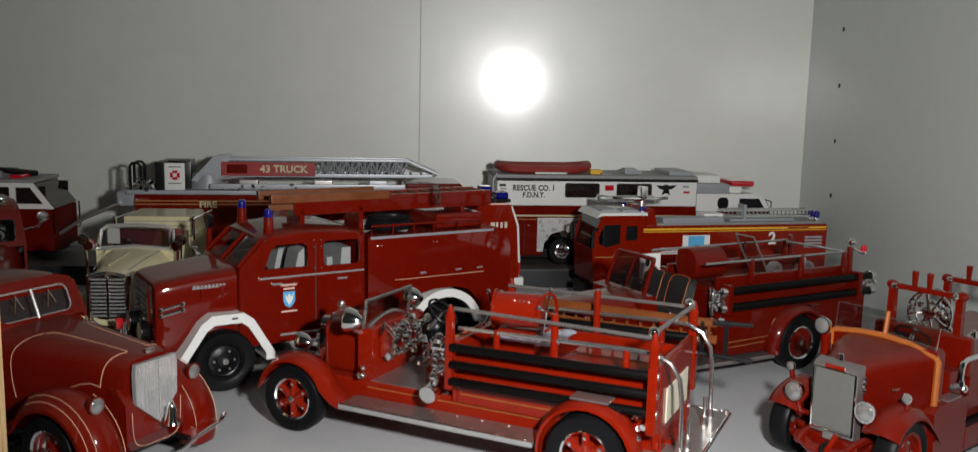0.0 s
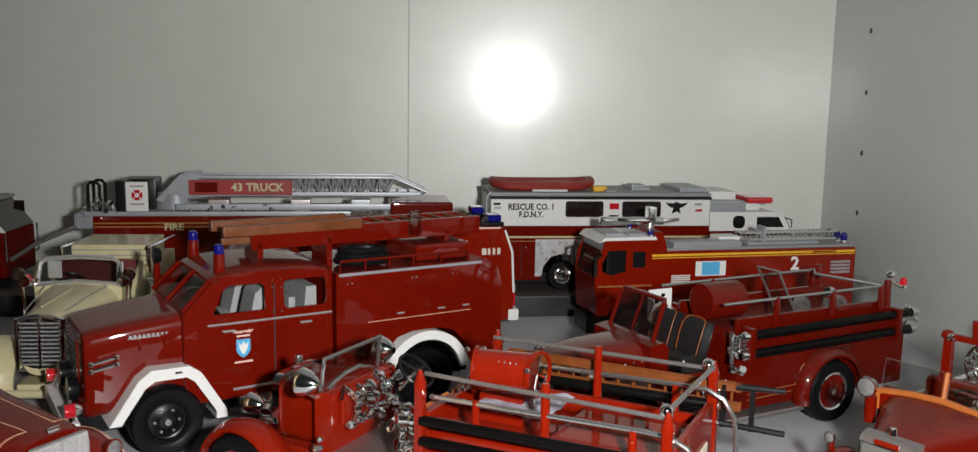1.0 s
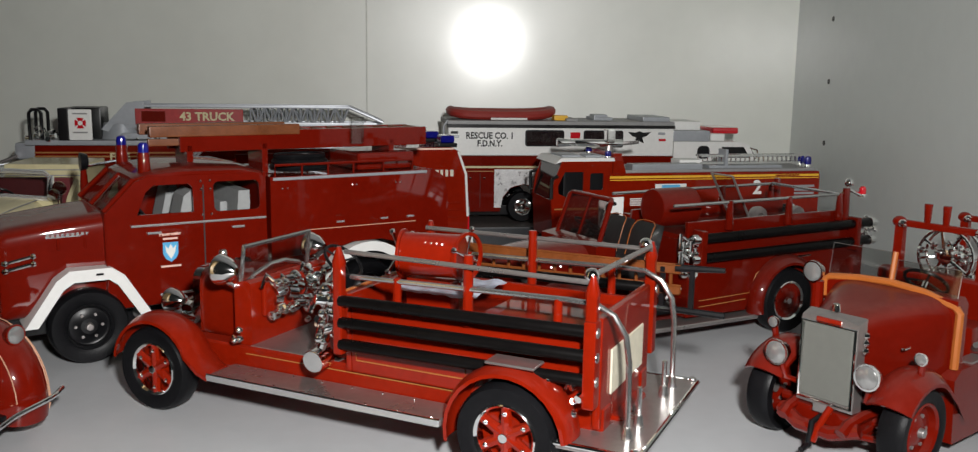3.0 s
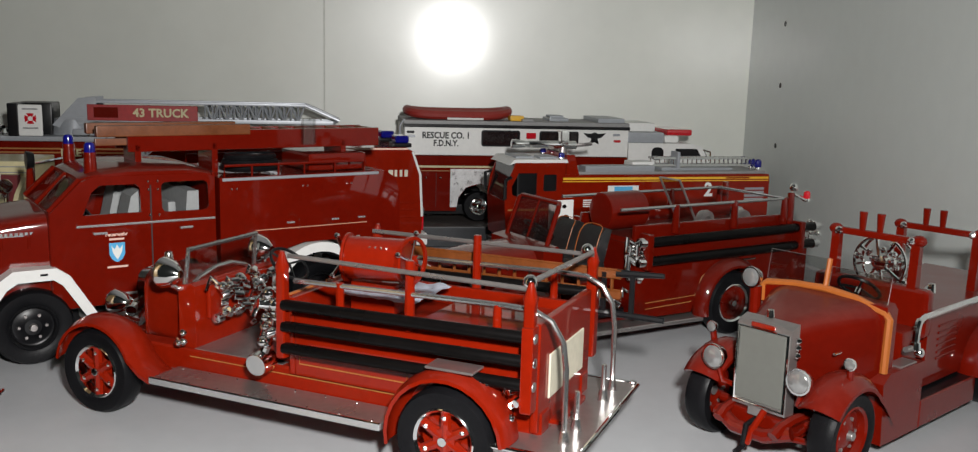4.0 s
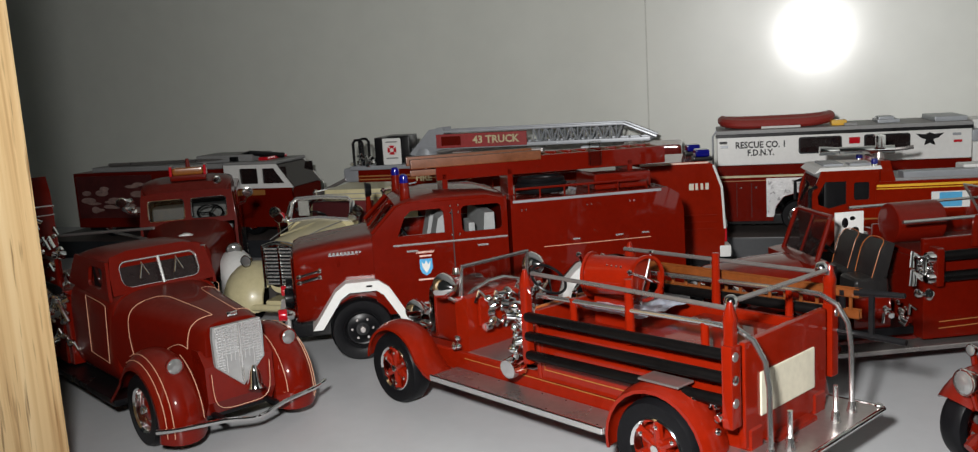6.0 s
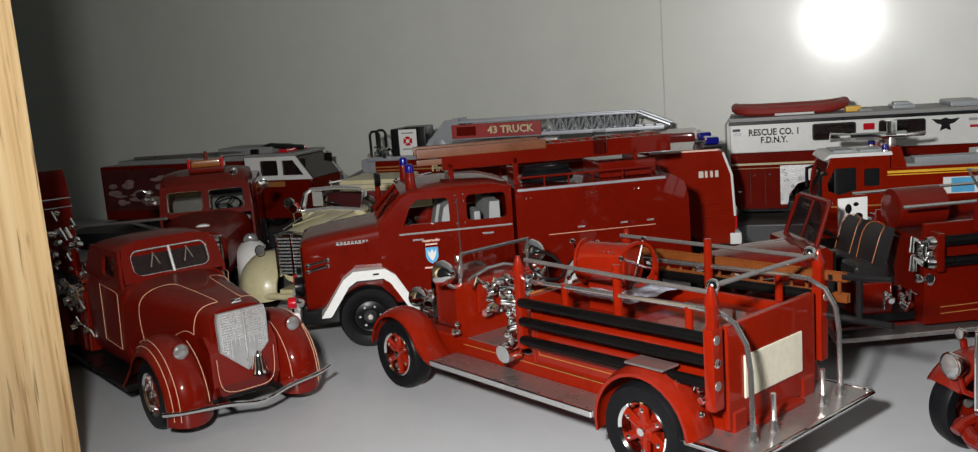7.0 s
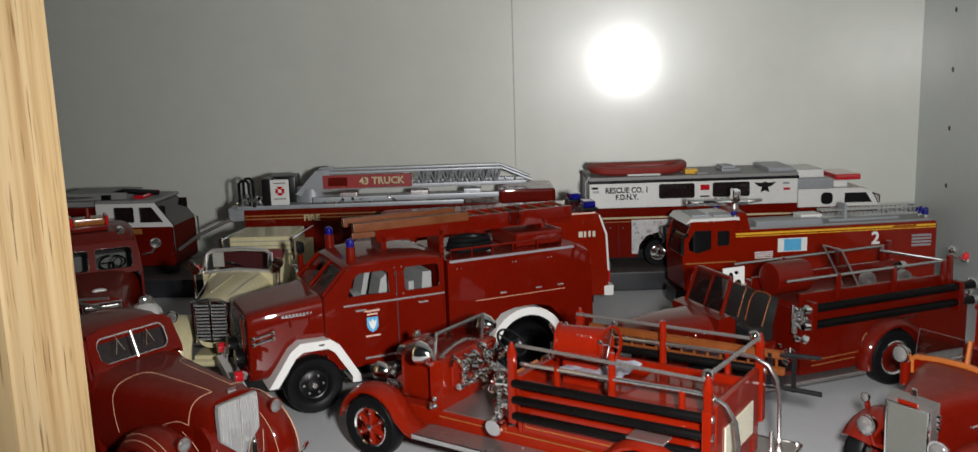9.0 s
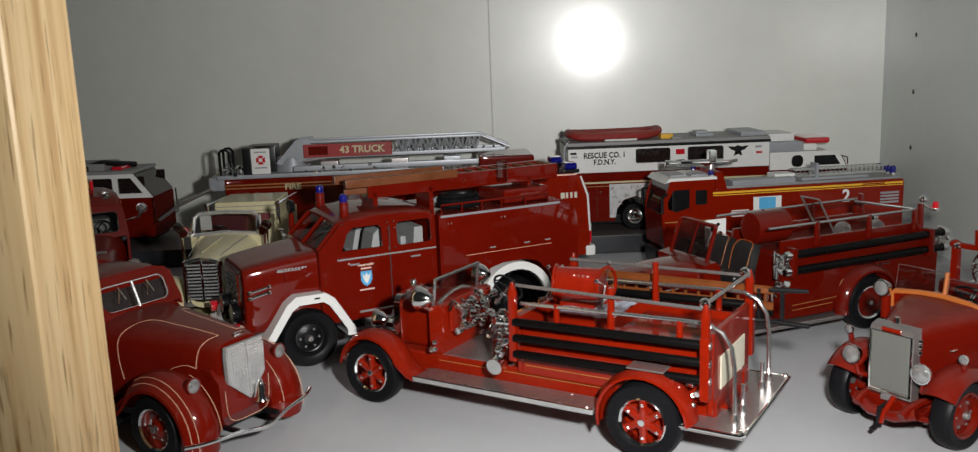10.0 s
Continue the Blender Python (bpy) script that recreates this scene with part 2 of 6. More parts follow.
def spline(pts, n=5):
    """A smooth line through points."""
    P = [Vector(p) for p in pts]
    out = []
    for i in range(len(P) - 1):
        a, b, c, d = P[max(0, i - 1)], P[i], P[i + 1], P[min(len(P) - 1, i + 2)]
        for q in range(n):
            f = q / n
            out.append(0.5 * ((2 * b) + (c - a) * f + (2 * a - 5 * b + 4 * c - d) * f * f + (3 * b - a - 3 * c + d) * f ** 3))
    return out + [P[-1]]


def arc(cx, cz, r, a0, a1, y, n=12):
    return [(cx + r * math.cos(radians(a0 + (a1 - a0) * i / n)), y, cz + r * math.sin(radians(a0 + (a1 - a0) * i / n))) for i in range(n + 1)]


def lathe(profile, cx, y, cz, n=32, bm=None):
    """Turn (radius, offset along y) points round the axis through (cx, cz); a closed ring if the profile closes."""
    b = bmesh.new()
    rings = [[b.verts.new((cx + r * math.cos(2 * math.pi * k / n), y + o, cz + r * math.sin(2 * math.pi * k / n))) for k in range(n)] for r, o in profile]
    for r0, r1 in zip(rings, rings[1:]):
        for k in range(n):
            b.faces.new((r0[k], r0[(k + 1) % n], r1[(k + 1) % n], r1[k]))
    return merge(bm, b)


def strip(outer, inner, y0, y1, bev=0.0, bm=None):
    """A bent plate between two (x, z) lines of equally many points, from y0 to y1."""
    return prism(list(outer) + list(inner)[::-1], y0, y1, bev, bm=bm)


def fender_line(cx, cz, r, a0, a1, n=10):
    return [(cx + r * math.cos(radians(a0 + (a1 - a0) * i / n)), cz + r * math.sin(radians(a0 + (a1 - a0) * i / n))) for i in range(n + 1)]


def fender(cx, cz, r, a0, a1, y0, y1, thick=0.9, crown=1.2, tail=(), n=14, bm=None):
    """A rounded mudguard: an arc swept over the wheel, crowned across its width, with an optional tail of (x, z) points."""
    b = bmesh.new()
    line = fender_line(cx, cz, r, a0, a1, n) + list(tail)
    m = 7
    top, low = [], []
    for i, (x, z) in enumerate(line):
        xa, za = line[max(0, i - 1)]
        xb, zb = line[min(len(line) - 1, i + 1)]
        d = Vector((xb - xa, 0, zb - za)).normalized()
        nrm = Vector((-d.z, 0, d.x))
        if nrm.dot(Vector((x - cx, 0, z - cz))) < 0:
            nrm = -nrm
        rt, rl = [], []
        for k in range(m):
            f = 2 * k / (m - 1) - 1
            y = y0 + (y1 - y0) * k / (m - 1)
            lift = crown * (1 - abs(f) ** 2.4)
            rt.append(b.verts.new(Vector((x, y, z)) + nrm * lift))
            rl.append(b.verts.new(Vector((x, y, z)) + nrm * (lift - thick)))
        top.append(rt)
        low.append(rl)
    for A, B in zip(top, top[1:]):
        for k in range(m - 1):
            b.faces.new((A[k], A[k + 1], B[k + 1], B[k]))
    for A, B in zip(low, low[1:]):
        for k in range(m - 1):
            b.faces.new((A[k], B[k], B[k + 1], A[k + 1]))
    for k in (0, m - 1):
        for i in range(len(line) - 1):
            b.faces.new((top[i][k], top[i + 1][k], low[i + 1][k], low[i][k]))
    for i in (0, len(line) - 1):
        for k in range(m - 1):
            b.faces.new((top[i][k], low[i][k], low[i][k + 1], top[i][k + 1]))
    return merge(bm, b)


def thing(name, x, y, heading, label, category, group="", z=0.0):
    ob = new(name)
    ob.empty_display_size = 0.01
    ob.matrix_world = pose(x, y, z, 0, 0, heading)
    return tagged(ob, label, category, group)


def text_mesh(s, size, extrude=0.05):
    cu = bpy.data.curves.new("txt", "FONT")
    cu.body, cu.size, cu.extrude, cu.offset = s, size, extrude, size * 0.03
    cu.align_x, cu.align_y = "CENTER", "CENTER"
    cu.resolution_u = 2
    ob = bpy.data.objects.new("txt", cu)
    me = bpy.data.meshes.new_from_object(ob)
    b = bmesh.new()
    b.from_mesh(me)
    bpy.data.objects.remove(ob)
    bpy.data.curves.remove(cu)
    bpy.data.meshes.remove(me)
    return b


def lettering(s, size, x, y, z, mat, parent, side=1, wide=1.0, name="lettering", label=""):
    """Raised letters on a flank: side 1 reads from the left flank, -1 from the right flank."""
    b = text_mesh(s, size)
    for v in b.verts:
        v.co = Vector((x - side * v.co.x * wide, y + side * v.co.z, z + v.co.y))
    return part(name, b, mat, parent, label, smooth=False)


def wheel(parent, x, y, r, w, rim_mat, out=1, spokes=0, name="wheel", rim_ratio=0.62, ring=None, hub_mat=None, z=None):
    """A wheel at axle height r: tyre, rim and hub under it; out is the side that its face looks to."""
    z = r if z is None else z
    o = out * w / 2
    tyre = lathe([(r * rim_ratio, -w / 2), (r * 0.93, -w / 2), (r * 0.985, -w * 0.36), (r, -w * 0.2), (r, w * 0.2), (r * 0.985, w * 0.36),
                  (r * 0.93, w / 2), (r * (rim_ratio + 0.10), w / 2), (r * rim_ratio, w * 0.42), (r * rim_ratio, -w / 2)], x, y, z)
    t = part(name, tyre, RUBBER, parent)
    rr = r * rim_ratio
    k = 1 if out > 0 else -1
    if spokes:
        disc = lathe([(0.01, -k * w * 0.1), (rr, -k * w * 0.1)], x, y, z)
        part("rim_back", disc, rim_mat, t)
        sp = bmesh.new()
        for i in range(spokes):
            a = 2 * math.pi * (i + 0.5) / spokes
            cyl((x, y + o * 0.45, z), (x + rr * 0.95 * math.cos(a), y + o * 0.55, z + rr * 0.95 * math.sin(a)), rr * 0.19, rr * 0.15, 8, bm=sp)
        cyl((x, y, z), (x, y + o * 0.75, z), rr * 0.42, rr * 0.36, 18, bm=sp)
        part("spokes", sp, rim_mat, t)
    else:
        disc = lathe([(rr, k * w * 0.2), (rr * 0.8, k * w * 0.12), (rr * 0.55, k * w * 0.16), (rr * 0.35, k * w * 0.3), (0.01, k * w * 0.32)], x, y, z)
        part("rim", disc, rim_mat, t)
        nuts = bmesh.new()
        for i in range(6):
            a = 2 * math.pi * i / 6
            cyl((x + rr * 0.55 * math.cos(a), y + o * 0.2, z + rr * 0.55 * math.sin(a)), (x + rr * 0.55 * math.cos(a), y + o * 0.5, z + rr * 0.55 * math.sin(a)), rr * 0.07, n=6, bm=nuts)
        part("wheel_nuts", nuts, hub_mat or rim_mat, t)
    lip = lathe([(rr * 1.02, k * w * 0.34), (rr * 1.01, k * w * 0.45), (rr * 0.97, k * w * 0.48), (rr * 0.89, k * w * 0.40), (rr * 0.86, k * w * 0.1)], x, y, z)
    part("rim_ring", lip, ring or rim_mat, t)
    hub = cyl((x, y + o * 0.3, z), (x, y + o * 1.02, z), rr * 0.2, rr * 0.15, 12, bev=rr * 0.03)
    part("hub_cap", hub, hub_mat or CHROME, t)
    if spokes:
        stud = bmesh.new()
        for i in range(spokes):
            a = 2 * math.pi * (i + 0.5) / spokes
            p = (x + rr * 0.7 * math.cos(a), y + o * 0.75, z + rr * 0.7 * math.sin(a))
            ball(p, rr * 0.09, bm=stud, n=6)
        part("studs", stud, CHROME, t)
    return t


def headlamp(parent, x, y, z, r, deep=1.2, mat=None, name="headlight"):
    """A chrome drum lamp that looks forward, with its lens under it."""
    b = loft([(x - r * deep, r * 0.25, z - r * 0.25, z + r * 0.25, 2), (x - r * 0.7, r * 0.75, z - r * 0.75, z + r * 0.75, 2), (x, r, z - r, z + r, 2), (x + r * 0.15, r * 0.97, z - r * 0.97, z + r * 0.97, 2)], n=16)
    o = part(name, b, mat or CHROME, parent)
    l = ball((x + r * 0.12, 0, z), r * 0.86, sx=0.35, n=14)
    lo = part("lens", l, LENS, o)
    o.location.y = y * MM
    return o


LENS = material("lamp_lens", (0.36, 0.36, 0.355), 0.12, metal=0.6, coat=0.6, bump=0.3, bump_scale=1500)

# ---- the cabinet ----
XR, XL, YB, ZC = 206.5, -640.0, 573.0, 345.0


def structure(name, bm, mat, label, category):
    return tagged(link(name, bm, mat), label, category, kind="structure")


structure("shelf_board", box(XL - 16, XR + 16, 197, YB + 8, -18, 0), SHELF, "pale grey melamine shelf board with fine dust, tone lowered against flash falloff", "shelf")
back = structure("wall_back", box(XL, XR, YB, YB + 8, 0, ZC), WALL, "glossy grey-green cabinet back panel with a thin joint", "wall")
part("joint_strip", box(-35.2, -34.4, YB - 0.12, YB + 0.1, 0, ZC), JOINT, back)
structure("wall_west", box(XL - 16, XL, 197, YB + 8, 0, ZC), SIDE_WALL, "grey melamine cabinet side panel, darkened to stand for light falling off", "wall")
structure("ceiling", box(XL - 16, XR + 16, 197, YB + 8, ZC, ZC + 18), SHELF, "underside of the shelf board above", "ceiling")

east = structure("wall_east", box(XR, XR + 16, 197, YB + 8, 0, ZC), SIDE_WALL, "grey melamine cabinet side panel with shelf pin holes, darkened to stand for light falling off", "wall")
for i in range(9):
    part("pin_hole", cyl((XR - 0.25, 523, 51.1 + 31.4 * i), (XR + 0.2, 523, 51.1 + 31.4 * i), 1.35, n=12), DARK, east)
    cup = cyl((XR - 0.35, 523, 51.1 + 31.4 * i), (XR - 0.22, 523, 51.1 + 31.4 * i), 0.9, n=12)
    part("pin_hole", cup, BLACK, east)
structure("cabinet_stile", box(-176, -102.4, 169.0, 196.0, -60, ZC + 30, 1.4, 3), OAK, "light oak face-frame stile with open grain", "post")

# ---- model fire engines ----
MODELS = "model fire engines on the shelf"


def stud_row(parent, x0, x1, n, y, z, r, mat, name="rivets"):
    b = bmesh.new()
    for i in range(n):
        ball((x0 + (x1 - x0) * i / (n - 1), y, z), r, bm=b, n=6)
    return part(name, b, mat, parent)


def beacon(parent, x, y, z, r, h, mat, base=None, name="beacon"):
    b = cyl((x, y, z), (x, y, z + h * 0.3), r * 1.15, r * 1.05, 14, bev=r * 0.1)
    o = part(name, b, base or CHROME, parent)
    dome = loft([(0, r, -r, r, 2), (h * 0.45, r * 0.97, -r * 0.97, r * 0.97, 2), (h * 0.62, r * 0.75, -r * 0.75, r * 0.75, 2), (h * 0.7, r * 0.3, -r * 0.3, r * 0.3, 2)], n=14)
    for v in dome.verts:
        v.co = Vector((x + v.co.y, y + v.co.z, z + h * 0.3 + v.co.x))
    part("dome", dome, mat, o)
    return o


def steering(parent, x, y, z, r, tilt=55):
    rim = bmesh.new()
    c, s = math.cos(radians(tilt)), math.sin(radians(tilt))
    pts = [(x - c * 0 + r * math.cos(a) * s, y + r * math.sin(a), z + r * math.cos(a) * c) for a in [2 * math.pi * i / 24 for i in range(24)]]
    tube(pts, 0.42, 6, closed=True, bm=rim)
    for a in (0.5, 2.6, 4.7):
        tube([(x, y, z), (x + r * math.cos(a) * s, y + r * math.sin(a), z + r * math.cos(a) * c)], 0.3, 5, bm=rim)
    o = part("steering_wheel", rim, BLACK, parent)
    part("steering_column", cyl((x, y, z), (x + 8 * c, y, z - 8 * s), 0.6, n=8), CHROME, o)
    return o


def valve_cluster(parent, x, y, z, n, size, seed, names=("gauge", "knob", "pipe"), spread=(3, 2, 5)):
    """A knot of chrome gauges, caps and pipe elbows, each a part."""
    rng = random.Random(seed)
    for i in range(n):
        p = (x + rng.uniform(-spread[0], spread[0]), y + rng.uniform(-spread[1], spread[1]), z + rng.uniform(-spread[2], spread[2]))
        k = rng.random()
        r = size * rng.uniform(0.55, 1.0)
        if k < 0.45:
            b = cyl(p, (p[0] + rng.uniform(-1, 1) * r, p[1] + rng.choice((-1, 1)) * r * 1.1, p[2] + rng.uniform(-.6, .6) * r), r * 0.8, r * 0.7, 12, bev=r * 0.12)
            part(names[0], b, CHROME, parent)
        elif k < 0.75:
            part(names[1], ball(p, r * 0.75, n=10), CHROME, parent)
        else:
            b = tube([p, (p[0] + r * 1.5, p[1], p[2] + r), (p[0] + r * 2, p[1] + r * 0.6, p[2] - r)], r * 0.32, 7)
            part(names[2], b, CHROME, parent)


def ladder(parent, x0, x1, y, z, width, mat, rungs, upright=True, r=0.55, name="ladder", dark=None):
    """Two rails with rungs along x; upright ladders stand on edge."""
    o = None
    for k in (0, 1):
        dz, dy = (k * width, 0) if upright else (0, (k - 0.5) * width)
        ob = part(name if o is None else "rail", box(x0, x1, y + dy - r * 0.7, y + dy + r * 0.7, z + dz - r, z + dz + r, r * 0.25, 1), mat, parent if o is None else o)
        o = o or ob
    for i in range(rungs):
        x = x0 + (x1 - x0) * (i + 0.5) / rungs
        b = cyl((x, y, z), (x, y, z + width), r * 0.5, n=7) if upright else cyl((x, y - width / 2, z), (x, y + width / 2, z), r * 0.5, n=7)
        part("rung", b, mat, o)
    return o


# ---- the open pumper in the middle ----
def open_pumper():
    t = thing("pumper_truck", .0419, .2526, 153.3, "bright red open-cab vintage model pumper with chrome rails and black hoses", "model truck", MODELS)
    part("chassis", box(-20, 112, -9, 9, 8, 13.5, 0.8), RED_BRIGHT, t)
    ax = bmesh.new()
    cyl((0, -21, 10.8), (0, 21, 10.8), 1.6, bm=ax)
    cyl((95.6, -21, 10.6), (95.6, 21, 10.6), 1.4, bm=ax)
    part("axles", ax, RED_BRIGHT, t)
    for k in (1, -1):
        wheel(t, 95.6, k * 23, 10.7, 6.2, RED_BRIGHT, k, 6, ring=CHROME)
        wheel(t, 0, k * 22.4, 11.2, 7.6, RED_BRIGHT, k, 6, ring=CHROME)
        y0, y1 = (17.5, 26.6) if k > 0 else (-26.6, -17.5)
        part("front_fender", fender(95.6, 10.8, 12.4, 8, 158, y0, y1, 0.8, 1.5, tail=((80.5, 12.5), (77.5, 11.4))), RED_BRIGHT, t)
        part("rear_fender", fender(0, 11.2, 13.6, -12, 175, y0, y1, 0.8, 1.2), RED_BRIGHT, t)
        tread = part("fender_tread", box(-6, 5, k * 22 - 3, k * 22 + 3, 25.9, 26.5, 0.2, 1), STEEL, t)
        board = part("running_board", box(14.5, 77.5, min(k * 16.5, k * 26.2), max(k * 16.5, k * 26.2), 10.8, 12.4, 0.3, 1), STEEL, t, "ribbed steel running board")
        part("board_edge", box(14.5, 77.8, k * 26.4 - 0.35, k * 26.4 + 0.35, 10.9, 12.7, 0.25, 1), CHROME, board)
        stud_row(board, 17, 75, 8, k * 25.4, 12.45, 0.3, CHROME)
        stud_row(board, 17, 75, 8, k * 18.0, 12.45, 0.3, CHROME)
        part("frame_rail", box(-18, 100, min(k * 11, k * 16.3), max(k * 11, k * 16.3), 11, 17.2, 0.5, 1), RED_BRIGHT, t)
        part("gold_line", box(16, 74, k * 16.4 - 0.12, k * 16.4 + 0.12, 15.3, 15.5), GOLD, t)
    # bonnet, radiator, cowl
    part("bonnet", loft([(93.5, 10.2, 15, 32.6, 5), (88, 10.9, 15, 33.0, 5), (78, 12.6, 15, 33.2, 5), (73.5, 14.2, 15, 33.2, 5)], n=36), RED_BRIGHT, t)
    rad = part("radiator", loft([(96.6, 9.4, 13, 32.4, 6), (96.2, 10.4, 12.6, 33.6, 6), (93.6, 10.6, 12.6, 33.8, 6)], n=36), CHROME, t)
    part("radiator_core", box(96.5, 97.0, -8.4, 8.4, 15, 31.5, 0.6), GREY, rad)
    part("radiator_cap", cyl((95, 0, 34.4), (95, 0, 36.6), 1.5, 1.0, bev=0.3), CHROME, rad)
    part("cowl", prism([(78, 15), (78, 32.6), (74.5, 33.4), (72.8, 32.8), (72.8, 15)], -15.4, 15.4, 1.2, 3), RED_BRIGHT, t)
    for k in (1, -1):
        h = headlamp(t, 79.5, k * 18, 36.2, 3.9)
        part("bracket", tube([(76.5, k * 13, 32), (77, k * 16.5, 32), (77.5, k * 18, 33.2)], 0.6), CHROME, t)
        headlamp(t, 102.5, k * 11.5, 24.5, 3.3)
        part("bracket", tube([(96, k * 10, 20), (99.5, k * 11.5, 21)], 0.7), CHROME, t)
    valve_cluster(t, 101, 4, 22, 14, 2.0, 5, ("siren", "bell", "bracket"), (2.5, 6, 3))
    part("front_bar", tube([(108, -19, 13.5), (109.8, -8, 13.2), (109.8, 8, 13.2), (108, 19, 13.5)], 0.7), CHROME, t)
    part("crank", tube([(97, 0, 11), (110, 0, 10), (111, 0, 7.5)], 0.6), BLACK, t)
    for k in (1, -1):
        b = box(108, 109.5, k * 20.5 - 2, k * 20.5 + 2, 12.2, 15.0, 0.3)
        part("fender_lamp", b, CHROME, t)
    # windscreen
    ws = bmesh.new()
    fr = [(77.8, 13.4, 28), (77.6, 13.4, 32), (76.5, 13.2, 41.3), (76.5, -13.2, 41.3), (77.6, -13.4, 32), (77.8, -13.4, 28)]
    tube(fr, 0.62, 8, bm=ws)
    tube([(77.8, 13.2, 30.6), (76.9, 9, 33.6), (76.7, 3, 35.2), (76.7, -3, 35.2), (76.9, -9, 33.6), (77.8, -13.2, 30.6)], 0.58, 8, bm=ws)
    w = part("windscreen_frame", ws, POLISHED, t)
    part("pane", prism([(77.2, 33.4), (77.4, 33.4), (76.6, 41.0), (76.4, 41.0)], -12.4, 12.4), GLASS, w)
    # cab
    part("cab_floor", box(47, 73.2, -15.8, 15.8, 15.4, 17.4, 0.3), STEEL, t)
    part("dashboard", box(71.2, 72.7, -12, 12, 24, 32.6, 0.6), RED_BRIGHT, t)
    valve_cluster(t, 68.2, 2, 29, 46, 1.9, 11, ("gauge", "knob", "lever"), (1.8, 11, 4.5))
    valve_cluster(t, 64, -6, 20, 16, 1.6, 31, ("pedal", "knob", "lever"), (4, 5, 2))
    steering(t, 59, -4, 36.5, 5.4, 50)
    part("gear_lever", tube([(60, 3, 17), (58, 3.5, 27), (57.5, 3.5, 29)], 0.45), CHROME, t)
    for y in (-8, 8):
        sb = part("seat", box(45, 55, y - 6.6, y + 6.6, 17.4, 24.5, 1.6, 3), RED_BRIGHT, t, "red seat with tan piping")
        part("seat_back", prism([(45.5, 24), (48.5, 24), (46, 34), (43.8, 34)], y - 6.4, y + 6.4, 1.0, 2), RED_BRIGHT, sb)
        part("piping", tube([(48.6, y - 6, 24.8), (46.2, y - 6, 34), (46.2, y + 6, 34), (48.6, y + 6, 24.8)], 0.5), ORANGE, sb)
    valve_cluster(t, 46.5, 20.2, 30, 26, 2.2, 21, ("gauge", "valve", "pipe"), (1.8, 1.6, 6.5))
    part("pump_outlet", cyl((49, 18.5, 19.5), (49, 23.4, 19.0), 2.9, 2.7, 18, bev=0.4), CHROME, t)
    part("outlet_arm", tube([(49, 21, 20), (47, 21, 24), (46.6, 20.4, 27)], 1.0), CHROME, t)
    valve_cluster(t, 75, 18.5, 21, 4, 1.4, 9, ("handle", "knob", "pipe"), (0.8, 0.8, 2))
    # body
    part("side_panel", box(-15.8, 42.4, 15.6, 17.4, 16, 33.2, 0.5), RED_BRIGHT, t)
    part("side_panel", box(-15.8, 42.4, -17.4, -15.6, 16, 33.2, 0.5), RED_BRIGHT, t)
    part("rear_panel", box(-17.6, -15.8, -17.4, 17.4, 13, 36.5, 0.5), RED_BRIGHT, t)
    part("front_panel", box(42.4, 44, -17.4, 17.4, 16, 34.5, 0.5), RED_BRIGHT, t)
    part("bed_floor", box(-15.8, 42.4, -15.6, 15.6, 20, 28.6, 0.3), RED_BRIGHT, t)
    for k in (1, -1):
        part("pinstripe", tube([(13, k * 17.5, 19), (41, k * 17.5, 19), (41, k * 17.5, 23), (13, k * 17.5, 23)], 0.16, 5, closed=True), GOLD, t)
    part("rear_locker", box(-15, 14, -14, 14, 28.4, 31.5, 0.6), RED_BRIGHT, t)
    part("rear_plaque", box(-18.1, -17.6, -11, 12, 19.0, 28.8, 0.2, 1), PAPER, t, "bare cream panel on the tailboard")
    # racks with hoses
    for k in (1, -1):
        u = k * 21
        part("rack_plate", box(-18.0, -15.4, u - 1.6, u + 2.0 if k > 0 else u + 1.6, 19, 37, 0.5), RED_BRIGHT, t)
        for x in (43, -16.5):
            post = part("rack_post", loft([(0, 1.3, -1.3, 1.3, 4), (19.6, 1.2, -1.2, 1.2, 4), (21, 1.5, -1.5, 1.5, 2.5), (24.4, 0.5, -0.5, 0.5, 2)], n=12), RED_BRIGHT, t)
            for v in post.data.vertices:
                c = v.co.copy()
                v.co = Vector((x * MM + c.y, u * MM + c.z, 21.5 * MM + c.x))
        part("rack_post", cyl((12.5, k * 17.6, 31), (12.5, k * 17.6, 46.5), 1.2, 1.0, 10, bev=0.3), RED_BRIGHT, t)
        for x in (30, -8):
            part("rack_stub", cyl((x, k * 17.6, 32), (x, k * 17.6, 39.5), 1.0, 0.9, 10), RED_BRIGHT, t)
        for z in (34.0, 29.0, 24.0):
            if k < 0 and z < 30:
                continue
            hb = part("hose", cyl((42.5, u + k * 0.6, z - 0.2), (-15.8, u + k * 0.6, z + 0.6), 1.3, n=14, bev=0.3), HOSE, t, "black rubber suction hose")
            part("hose_cap", cyl((-15.8, u + k * 0.6, z + 0.6), (-18.2, u + k * 0.6, z + 0.6), 1.35, 1.1, 12, bev=0.3), CHROME if z == 29.0 else STEEL, hb)
        part("upper_rail", cyl((43, k * 18.6, 44.4), (-17, k * 20, 44.2), 0.55, n=10), STEEL, t)
